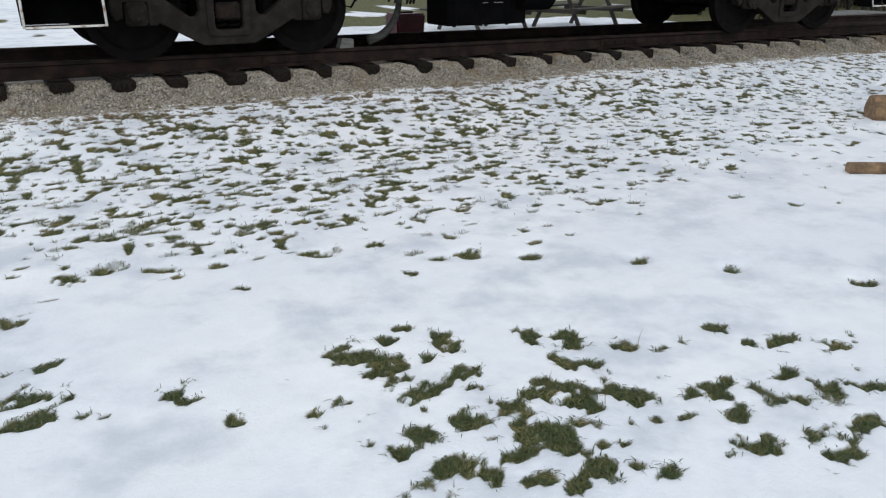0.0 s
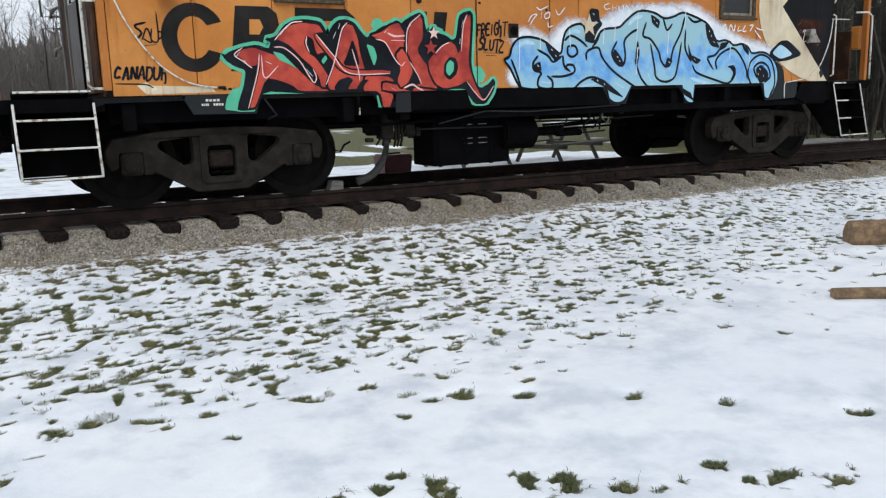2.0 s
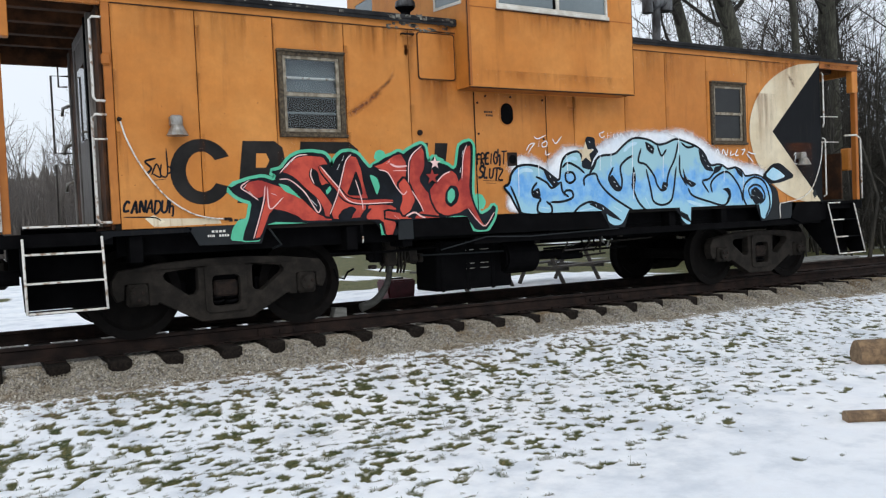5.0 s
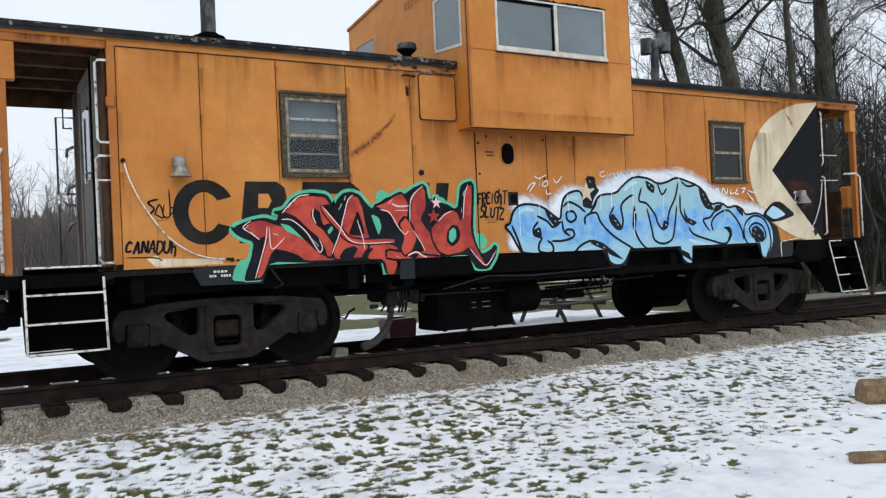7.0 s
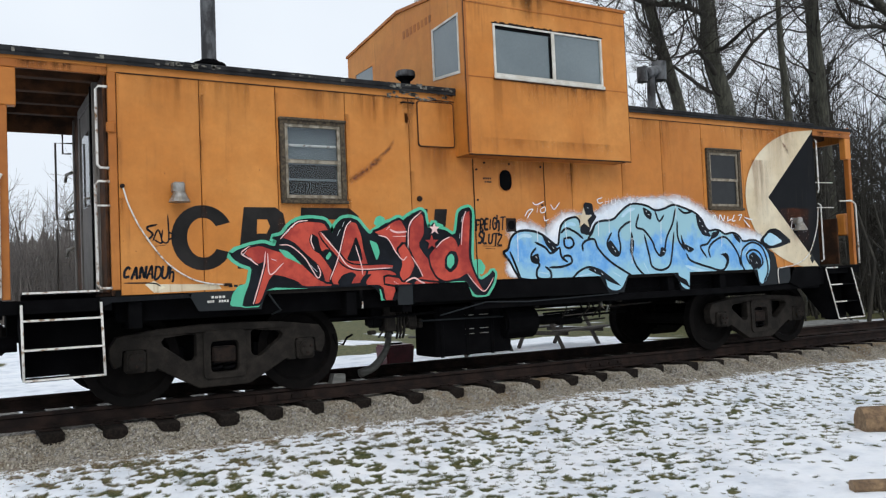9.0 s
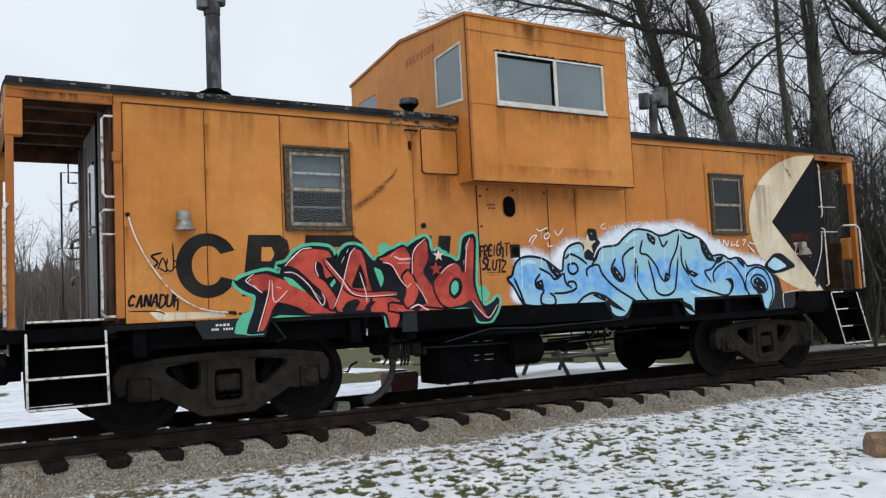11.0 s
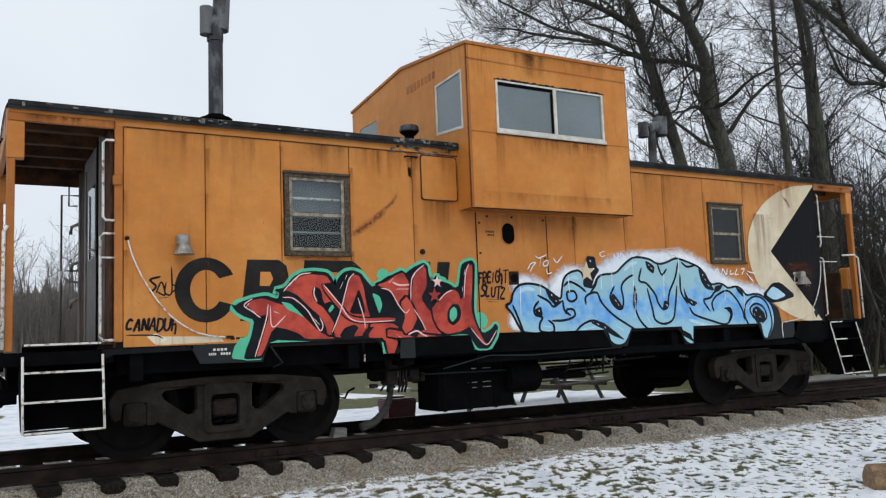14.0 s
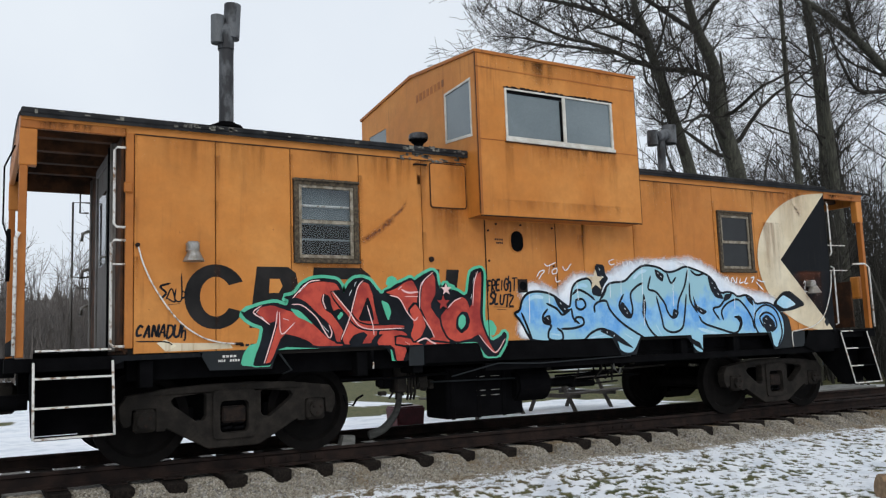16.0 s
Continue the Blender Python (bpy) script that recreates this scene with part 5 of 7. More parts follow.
for a, b, c, d, m in ((0.08, 1.57, 3.06, 2.5, GRIME), (1.58, 3.08, 3.06, 2.76, GRIME), (2.4, 3.18, 3.06, 2.3, GRIME), (6.2, 7.6, 3.06, 2.5, GRIME), (7.7, 9.9, 3.06, 2.72, GRIME), (3.18, 3.66, 2.53, 1.9, GRIME), (3.2, 3.64, 2.53, 2.2, RUST_RUN),
                      (1.62, 2.3, 1.88, 1.62, RUST_RUN), (3.68, 6.05, 2.42, 2.05, GRIME), (1.59, 1.66, 2.73, 1.75, GRIME), (2.28, 2.36, 2.73, 1.6, GRIME)):
    run_down(a, b, c, d, m)
for a, b, c, d, m in ((CW[0] - 0.04, CW[0] + 0.1, 3.3, 2.6, GRIME), (CW[1] - 0.12, CW[1] + 0.06, 3.3, 2.45, GRIME), (CW[0], CW[1], 3.3, 2.9, RUST_RUN), (CX0 + 0.04, CX1, 4.29, 4.0, GRIME), (4.4, 4.75, 4.29, 3.95, GRIME)):
    run_down(a, b, c, d, m, CY, cup)
for a, b, c, d in ((8.95, 9.75, 3.1, 2.2), (8.55, 9.1, 2.6, 1.3), (9.2, 10.0, 1.9, 1.1)):
    run_down(a, b, c, d, RUST_RUN, SIDE - 0.0092)

# soot and rust stains on the near fascia
for x, w in ((-0.66, 0.16), (-0.34, 0.24), (-0.08, 0.22), (-0.45, 0.7), (10.5, 0.6), (10.3, 0.2), (10.8, 0.2)):
    run_down(x - w / 2, x + w / 2, 3.099, 2.99, GRIME, SIDE - 0.0125)
    run_down(x - w / 2.5, x + w / 2.2, 3.099, 3.02, GRIME, SIDE - 0.0135)
stain = random.Random(31)
for x in (0.075, 0.82, 1.576, 2.33, 3.085, 5.335, 6.17, 6.89, 7.66, 8.48):
    for k in range(3):
        z = 3.05 - 0.55 * k - stain.uniform(0, 0.25)
        w = stain.uniform(0.03, 0.07)
        run_down(x - w * stain.uniform(0.2, 0.8), x + w, z, max(1.05, z - stain.uniform(0.3, 0.9)), GRIME if k % 2 else RUST_RUN, SIDE - 0.0003 * (k + 1))
for k in range(20):
    x, z = stain.uniform(0.1, 9.9), stain.choice((3.05, 3.05, 2.3))
    if z < 3 and not 3.9 < x < 6.0:
        continue
    run_down(x, x + stain.uniform(0.05, 0.16), z, z - stain.uniform(0.15, 0.7), GRIME if k % 3 else RUST_RUN, SIDE - 0.0014)
for k in range(16):
    x = stain.uniform(CW[0], CW[1])
    run_down(x, x + stain.uniform(0.04, 0.14), 3.3, 3.3 - stain.uniform(0.12, 0.5), RUST_RUN if k % 3 else GRIME, CY - 0.0012, cup)
for x, w, d in ((4.35, 0.12, 0.22), (4.55, 0.16, 0.34), (4.72, 0.1, 0.36), (5.05, 0.14, 0.2), (5.55, 0.22, 0.18), (5.9, 0.12, 0.24), (3.9, 0.1, 0.14)):
    run_down(x - w / 2, x + w / 2, 4.298, 4.298 - d, GRIME, CY - 0.0022, cup)
run_down(3.4, 3.675, 3.14, 2.35, GRIME, SIDE - 0.018)
run_down(CX0 + 0.05, CX1, 2.62, 2.435, RUST_RUN, CY - 0.0012, cup)
box("seam_rust", (0.08, SIDE - 0.0095, 3.053), (CX0, SIDE - 0.001, 3.064), DARK_BROWN, caboose, bevel=0.001)
box("seam_rust", (CX1, SIDE - 0.0095, 3.053), (9.2, SIDE - 0.001, 3.064), DARK_BROWN, caboose, bevel=0.001)
for k in range(70):
    x, w = stain.uniform(CW[0], CW[1]), stain.uniform(0.012, 0.07)
    box("rust_scale", (x, CY - 0.011, CW[3] + 0.004 + stain.uniform(0, 0.012)), (x + w, CY - 0.002, CW[3] + 0.018 + stain.uniform(0, 0.018)), RUST, cup, bevel=0.002)
# near-black strips paint the frame's shadow on the left pane, top and right
box("pane_shade", (CW[0] + 0.03, CY - 0.002, CW[3] - 0.05), ((CW[0] + CW[1]) / 2 + 0.025, CY + 0.008, CW[3] - 0.015), UNDERFRAME, cup, bevel=0)
box("pane_shade", ((CW[0] + CW[1]) / 2 - 0.005, CY - 0.002, CW[2] + 0.05), ((CW[0] + CW[1]) / 2 + 0.024, CY + 0.008, CW[3] - 0.062), UNDERFRAME, cup, bevel=0)

# more air pipes and brackets under the floor
for y, z, xa, xb, r in ((-1.2, 0.9, 2.3, 5.9, 0.012), (-1.15, 0.68, 2.2, 3.5, 0.014), (-1.0, 0.62, 5.0, 7.0, 0.012), (-1.25, 0.84, 5.0, 8.0, 0.01), (-0.95, 0.45, 5.0, 6.2, 0.012)):
    rod([(xa, y, z), ((xa + xb) / 2, y, z - 0.012), (xb, y, z + 0.01)], r, UNDERFRAME if z > 0.65 else CAST, "air_pipe")
clutter = random.Random(5)
for k in range(26):
    x, z = clutter.uniform(2.6, 3.4) if k < 14 else clutter.uniform(4.9, 6.4), clutter.uniform(0.48, 0.82)
    w = clutter.uniform(0.03, 0.09)
    y = clutter.uniform(-1.12, -0.85)
    box("brake_fitting", (x, y, z), (x + w, y + 0.08, z + clutter.uniform(0.03, 0.1)), CAST if k % 3 else UNDERFRAME, caboose, bevel=0.01)
for k in range(8):
    x = clutter.uniform(2.6, 3.3) if k < 4 else clutter.uniform(4.95, 6.3)
    rod([(x, -1.05, 0.8), (x + clutter.uniform(-0.05, 0.05), -1.08, 0.62), (x + clutter.uniform(-0.15, 0.15), -1.02, clutter.uniform(0.42, 0.5))], 0.011, CAST, "air_hose")

# ---- painted lettering and graffiti on the side ----


def spray(name, a, b, rough=0.6, alpha=False, scale=3.0, spec=0.25):
    """Spray paint in two tones that drift into each other."""
    m, n, l, bs = nodes_of(name)
    v = coords(n, l)
    big, fine, run = noise_of(n, l, v, scale, 4), noise_of(n, l, v, 40, 3), noise_of(n, l, coords(n, l, (10, 10, 0.8)), 1.4, 5)
    c = mixed(n, l, spread(n, l, big, 0.35, 0.68), a, b)
    c = mixed(n, l, 0.25, c, ramp_out(n, l, run, 0.72, 1.15), "MULTIPLY")
    c = mixed(n, l, 0.2, c, ramp_out(n, l, fine, 0.75, 1.15), "MULTIPLY")
    l.new(c, bs.inputs["Base Color"])
    bs.inputs["Roughness"].default_value = rough
    bs.inputs["Specular IOR Level"].default_value = spec
    if alpha:
        at = n.new("ShaderNodeAttribute")
        at.attribute_name = "edge"
        k = n.new("ShaderNodeMath")
        k.operation = "MULTIPLY_ADD"
        k.inputs[1].default_value = 0.7
        l.new(noise_of(n, l, v, 9, 6, 0.75), k.inputs[0])
        l.new(at.outputs["Fac"], k.inputs[2])
        l.new(spread(n, l, k.outputs[0], 0.4, 1.05), bs.inputs["Alpha"])
    return m


RED = spray("red_spray", (0.55, 0.075, 0.045), (0.3, 0.03, 0.024), scale=4.5)
PINK = spray("pink_spray", (0.85, 0.6, 0.57), (0.75, 0.42, 0.4))
GREEN = spray("mint_green_spray", (0.08, 0.45, 0.27), (0.12, 0.5, 0.33))
INK = spray("black_spray", (0.006, 0.007, 0.009), (0.014, 0.017, 0.023), spec=0.1)
BLUE = spray("blue_spray", (0.13, 0.36, 0.72), (0.27, 0.52, 0.74), scale=7.0)


def fade_bands(m, low, high):
    """The painter's fade: teal along the foot and the top, strong blue between."""
    n, l = m.node_tree.nodes, m.node_tree.links
    b = n["Principled BSDF"]
    was = b.inputs["Base Color"].links[0].from_socket
    sep = n.new("ShaderNodeSeparateXYZ")
    l.new(coords(n, l), sep.inputs[0])
    wob = n.new("ShaderNodeMath")
    wob.operation, wob.inputs[1].default_value = "MULTIPLY_ADD", 0.8
    l.new(noise_of(n, l, coords(n, l, (1, 1, 0.8)), 3.2, 4, 0.65), wob.inputs[0])
    l.new(sep.outputs["Z"], wob.inputs[2])
    c = mixed(n, l, spread(n, l, wob.outputs[0], 1.82, 2.0), was, high)
    c2 = mixed(n, l, spread(n, l, wob.outputs[0], 1.44, 1.64), low, c)
    l.new(c2, b.inputs["Base Color"])


fade_bands(BLUE, (0.3, 0.54, 0.66), (0.3, 0.51, 0.58))
PALE_BLUE = spray("pale_blue_spray", (0.35, 0.6, 0.75), (0.5, 0.68, 0.78))
OVERSPRAY = spray("white_overspray", (0.8, 0.82, 0.85), (0.65, 0.72, 0.8), alpha=True)
WHITE_SPRAY = spray("white_spray", (0.8, 0.82, 0.84), (0.7, 0.74, 0.78))
LETTER = spray("faded_black_lettering", (0.014, 0.0135, 0.013), (0.025, 0.023, 0.022), spec=0.08)


def ribbon_arrays(pts, width, y, smooth_line=True, taper=0.35):
    """A flat painted stroke in the plane of the side: vertices and faces."""
    line = np.array(smoothed(pts, 7) if smooth_line and len(pts) > 2 else pts, float)
    way = np.gradient(line, axis=0)
    way /= np.linalg.norm(way, axis=1)[:, None] + 1e-9
    n = np.stack([-way[:, 1], way[:, 0]], -1)
    w = np.full(len(line), width / 2)
    w[0] *= taper
    w[-1] *= taper
    if len(line) > 5:
        w[1] *= (1 + taper) / 1.6
        w[-2] *= (1 + taper) / 1.6
    first, last = line[0] - way[0] * width * 0.2, line[-1] + way[-1] * width * 0.2
    line = np.vstack([first[None], line[1:-1], last[None]])
    k = len(line)
    v = []
    for q in (line + n * w[:, None], line, line - n * w[:, None]):
        v += [(p[0], y, max(p[1], lowest(p[0]))) for p in q]
    f = [(i, i + 1, k + i + 1, k + i) for i in range(k - 1)] + [(k + i, k + i + 1, 2 * k + i + 1, 2 * k + i) for i in range(k - 1)]
    ends = np.clip(np.minimum(np.arange(k), np.arange(k)[::-1]) / max(1, min(5, k // 2)), 0, 1)
    return v, f, [0.0] * k + list(ends) + [0.0] * k


def lowest(x):
    """How far down the steel of the side reaches at x."""
    for a, b, z in ((0.7, 1.4, 0.86), (2.66, 2.86, 0.86), (3.75, 4.15, 0.84), (5.78, 6.14, 0.81), (7.08, 7.28, 0.79), (8.66, 9.4, 0.8)):
        if a <= x <= b:
            return z
    return 1.02


def strokes(name, rows, y, mat, label="", grow=0.0, shift=(0, 0), taper=0.35):
    """Strokes of one paint, each a hair in front of the last."""
    for i, (w, pts) in enumerate(rows):
        v, f, e = ribbon_arrays([(p[0] + shift[0], p[1] + shift[1]) for p in pts], w + grow, y - 0.00008 * i, taper=taper)
        me = bpy.data.meshes.new(name)
        me.from_pydata(v, [], f)
        me.attributes.new("edge", "FLOAT", "POINT").data.foreach_set("value", e)
        finish(name, me, mat, caboose, label)


def eased(pts, rounds=1, cut=0.16):
    """A closed outline with its corners cut a little, so that it looks drawn by hand."""
    for _ in range(rounds):
        out = []
        for a, b in zip(pts, pts[1:] + pts[:1]):
            out += [(a[0] + (b[0] - a[0]) * cut, a[1] + (b[1] - a[1]) * cut), (b[0] + (a[0] - b[0]) * cut, b[1] + (a[1] - b[1]) * cut)]
        pts = out
    return pts


def painted(name, pts, y, mat, label="", rounds=1):
    """A filled shape sprayed on the side."""
    return plate(name, [(a, max(b, lowest(a))) for a, b in eased(pts, rounds, 0.16 if rounds == 1 else 0.24)], [], y, 0.0002, mat, caboose, label)


def edge_line(name, pts, width, y, mat, label="", rounds=1):
    """The line round a shape."""
    line = eased(pts, rounds, 0.16 if rounds == 1 else 0.24)
    v, f, e = ribbon_arrays(line + line[:1], width, y, False, 1.0)
    me = bpy.data.meshes.new(name)
    me.from_pydata(v, [], f)
    return finish(name, me, mat, caboose, label)


# half disc and arrow of the railway's mark at the end of the side
arc = [(X1 - 0.004, 1.02)] + [(10.12 + 1.62 * math.cos(radians(a)), 2.05 + 1.06 * math.sin(radians(a))) for a in range(256, 104, -4)]
arc = [(min(a, X1 - 0.004), max(min(b, 3.11), 1.03)) for a, b in arc] + [(X1 - 0.004, 3.11)]
plate("cream_half_disc", arc[::-1], [], SIDE - 0.0095, 0.001, CREAM, caboose, "weathered cream half disc painted on the side")
strokes_over = SIDE - 0.0105
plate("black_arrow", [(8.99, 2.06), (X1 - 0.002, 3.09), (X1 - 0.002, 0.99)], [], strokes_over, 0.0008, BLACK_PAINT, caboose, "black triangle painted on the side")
plate("patch_diamond", [(0.36, 1.15), (0.46, 1.09), (0.36, 1.04), (0.28, 1.12)], [], SIDE - 0.0015, 0.001, CREAM, caboose)
plate("patch_stripe", [(0.36, 1.12), (0.95, 1.1), (0.98, 1.05), (0.38, 1.04)], [], SIDE - 0.0012, 0.001, CREAM, caboose)
plate("patch_diamond", [(9.92, 1.22), (9.97, 1.13), (9.91, 1.07), (9.86, 1.15)], [], SIDE - 0.0112, 0.0005, GREY_SILL, caboose)

# faded black lettering, kept as plain shapes
oval = lambda cx, cz, rx, rz, a0, a1, n=28: [(cx + rx * math.cos(radians(a0 + (a1 - a0) * k / n)), cz + rz * math.sin(radians(a0 + (a1 - a0) * k / n))) for k in range(n + 1)]
plate("painted_letter", oval(0.82, 1.545, 0.295, 0.31, 28, 332) + oval(0.82, 1.545, 0.15, 0.19, 325, 35), [], SIDE - 0.0015, 0.001, LETTER, caboose)
plate("painted_letter", [(1.14, 1.24), (1.29, 1.24), (1.32, 1.47), (1.5, 1.47), (1.6, 1.53), (1.64, 1.66), (1.62, 1.78), (1.54, 1.84), (1.22, 1.84)], [[(1.34, 1.58), (1.35, 1.72), (1.45, 1.72), (1.48, 1.65), (1.44, 1.58)]], SIDE - 0.0015, 0.001, LETTER, caboose)
plate("painted_letter", [(1.74, 1.24), (1.88, 1.24), (1.92, 1.45), (2.1, 1.45), (2.2, 1.24), (2.36, 1.24), (2.3, 1.48), (2.46, 1.6), (2.44, 1.76), (2.34, 1.84), (1.81, 1.84)], [[(1.94, 1.58), (1.95, 1.72), (2.2, 1.72), (2.26, 1.64), (2.2, 1.58)]], SIDE - 0.0015, 0.001, LETTER, caboose)
plate("painted_letter", [(3.12, 1.3), (3.2, 1.3), (3.28, 1.84), (3.2, 1.84)], [], SIDE - 0.0015, 0.001, LETTER, caboose)
plate("painted_letter", [(3.3, 1.3), (3.44, 1.3), (3.53, 1.84), (3.37, 1.84)], [], SIDE - 0.0015, 0.001, LETTER, caboose)

def star(name, x, z, r, y, mat, inner=0.42, turn=0.0):
    pts = [((r if k % 2 == 0 else r * inner), radians(90 + 36 * k) + turn) for k in range(10)]
    return plate(name, [(x + q * math.cos(a), z + q * math.sin(a)) for q, a in pts], [], y, 0.0004, mat, caboose)


# red piece: a black body with a mint edge, red letters over it
RED_TOP = [(1.07, 1.376), (1.14, 1.424), (1.26, 1.462), (1.4, 1.489), (1.52, 1.449), (1.54, 1.51), (1.48, 1.538), (1.6, 1.566), (1.68, 1.669), (1.78, 1.721), (1.91, 1.734), (2.06, 1.717), (2.11, 1.653), (2.13, 1.572), (2.18, 1.671), (2.25, 1.731), (2.34, 1.743), (2.43, 1.714), (2.5, 1.625), (2.56, 1.565), (2.62, 1.601), (2.73, 1.674), (2.83, 1.705), (2.91, 1.748), (2.96, 1.712), (3.02, 1.755), (3.12, 1.806), (3.19, 1.832), (3.24, 1.795), (3.25, 1.701), (3.28, 1.62), (3.35, 1.702), (3.39, 1.627), (3.5, 1.602), (3.58, 1.551), (3.63, 1.576), (3.67, 1.806), (3.73, 1.846), (3.82, 1.867), (3.86, 1.815)]
RED_LOW = [(3.84, 1.563), (3.82, 1.307), (3.85, 1.141), (3.93, 1.03), (4.05, 1.084), (4.1, 1.141), (4.14, 1.101), (4.1, 0.98), (4, 0.855), (3.85, 0.861), (3.76, 0.978), (3.67, 1.038), (3.4, 0.996), (2.88, 1.001), (2.89, 0.851), (2.7, 0.847), (2.66, 1.003), (1.88, 1.018), (1.44, 1.049), (1.36, 0.872), (1.17, 0.869), (1.19, 0.955), (1.25, 1.1), (1.28, 1.247), (1.17, 1.287), (1.11, 1.326)]
edge_line("graffiti_outline", RED_TOP + RED_LOW, 0.066, SIDE - 0.003, GREEN, "mint-green outline of a red graffiti piece")
painted("graffiti_shadow", RED_TOP + RED_LOW, SIDE - 0.0036, INK, "black body of a red graffiti piece")
painted("graffiti_blot", [(1.05, 0.885), (1.08, 0.997), (1.14, 1.076), (1.23, 1.095), (1.2, 0.976), (1.17, 0.869)], SIDE - 0.0026, GREEN)
painted("graffiti_blot", [(2.61, 1.673), (2.64, 1.746), (2.69, 1.765), (2.75, 1.735), (2.74, 1.668), (2.68, 1.637)], SIDE - 0.0026, GREEN)
painted("graffiti_blot", [(3.86, 1.274), (3.95, 1.267), (4.01, 1.175), (3.96, 1.087), (3.87, 1.127)], SIDE - 0.0026, GREEN)
painted("graffiti_blot", [(3.29, 1.658), (3.39, 1.69), (3.48, 1.659), (3.43, 1.589), (3.33, 1.614)], SIDE - 0.0026, GREEN)
painted("graffiti_fill", [(1.18, 1.391), (1.25, 1.451), (1.37, 1.472), (1.53, 1.415), (1.71, 1.362), (1.8, 1.275), (1.9, 1.176), (1.98, 1.106), (2.13, 1.061), (2.13, 1.027), (1.8, 1.032), (1.73, 1.09), (1.6, 1.139), (1.48, 1.165), (1.36, 0.893), (1.28, 0.881), (1.36, 1.113), (1.42, 1.299), (1.34, 1.268), (1.26, 1.33)], SIDE - 0.0044, RED, "red spray-painted graffiti letter")
edge_line("graffiti_line", [(1.18, 1.391), (1.25, 1.451), (1.37, 1.472), (1.53, 1.415), (1.71, 1.362), (1.8, 1.275), (1.9, 1.176), (1.98, 1.106), (2.13, 1.061), (2.13, 1.027), (1.8, 1.032), (1.73, 1.09), (1.6, 1.139), (1.48, 1.165), (1.36, 0.893), (1.28, 0.881), (1.36, 1.113), (1.42, 1.299), (1.34, 1.268), (1.26, 1.33)], 0.024, SIDE - 0.0046, INK)
painted("graffiti_fill", [(1.58, 1.527), (1.66, 1.612), (1.75, 1.686), (1.87, 1.71), (2.05, 1.694), (2.11, 1.601), (2.02, 1.595), (2, 1.56), (2.08, 1.473), (2.14, 1.356), (2.08, 1.409), (2.01, 1.381), (1.98, 1.45), (1.97, 1.531), (1.91, 1.566), (1.89, 1.503), (1.93, 1.416), (2, 1.375), (2.08, 1.27), (2.15, 1.159), (2.14, 1.061), (2.03, 1.07), (2.01, 1.162), (1.96, 1.255), (1.83, 1.366), (1.72, 1.475), (1.65, 1.51)], SIDE - 0.0047, RED, "red spray-painted graffiti letter")
edge_line("graffiti_line", [(1.58, 1.527), (1.66, 1.612), (1.75, 1.686), (1.87, 1.71), (2.05, 1.694), (2.11, 1.601), (2.02, 1.595), (2, 1.56), (2.08, 1.473), (2.14, 1.356), (2.08, 1.409), (2.01, 1.381), (1.98, 1.45), (1.97, 1.531), (1.91, 1.566), (1.89, 1.503), (1.93, 1.416), (2, 1.375), (2.08, 1.27), (2.15, 1.159), (2.14, 1.061), (2.03, 1.07), (2.01, 1.162), (1.96, 1.255), (1.83, 1.366), (1.72, 1.475), (1.65, 1.51)], 0.024, SIDE - 0.0049, INK)
painted("graffiti_fill", [(2.09, 1.102), (2.17, 1.274), (2.24, 1.477), (2.28, 1.636), (2.35, 1.708), (2.42, 1.69), (2.47, 1.565), (2.49, 1.416), (2.53, 1.267), (2.57, 1.148), (2.53, 1.049), (2.13, 1.032)], SIDE - 0.0050, RED, "red spray-painted graffiti letter")
edge_line("graffiti_line", [(2.09, 1.102), (2.17, 1.274), (2.24, 1.477), (2.28, 1.636), (2.35, 1.708), (2.42, 1.69), (2.47, 1.565), (2.49, 1.416), (2.53, 1.267), (2.57, 1.148), (2.53, 1.049), (2.13, 1.032)], 0.024, SIDE - 0.0052, INK)
painted("graffiti_fill", [(2.52, 1.208), (2.78, 1.19), (2.87, 1.14), (2.82, 1.057), (2.88, 0.875), (2.78, 0.844), (2.71, 0.847), (2.68, 1.014), (2.48, 1.021)], SIDE - 0.0053, RED, "red spray-painted graffiti letter")
edge_line("graffiti_line", [(2.52, 1.208), (2.78, 1.19), (2.87, 1.14), (2.82, 1.057), (2.88, 0.875), (2.78, 0.844), (2.71, 0.847), (2.68, 1.014), (2.48, 1.021)], 0.024, SIDE - 0.0054, INK)
painted("graffiti_fill", [(2.58, 1.589), (2.73, 1.637), (2.85, 1.711), (2.94, 1.73), (3.01, 1.614), (2.99, 1.442), (3, 1.32), (2.94, 1.284), (2.84, 1.382), (2.76, 1.516), (2.66, 1.553)], SIDE - 0.0056, RED, "red spray-painted graffiti letter")
edge_line("graffiti_line", [(2.58, 1.589), (2.73, 1.637), (2.85, 1.711), (2.94, 1.73), (3.01, 1.614), (2.99, 1.442), (3, 1.32), (2.94, 1.284), (2.84, 1.382), (2.76, 1.516), (2.66, 1.553)], 0.024, SIDE - 0.0057, INK)
painted("graffiti_fill", [(3.04, 1.688), (3.19, 1.807), (3.23, 1.751), (3.23, 1.564), (3.15, 1.441), (3.24, 1.316), (3.34, 1.252), (3.4, 1.127), (3.38, 1.022), (3.06, 1.007), (2.98, 1.077), (3.17, 1.12), (3.13, 1.195), (3.05, 1.319), (3.01, 1.423)], SIDE - 0.0059, RED, "red spray-painted graffiti letter")
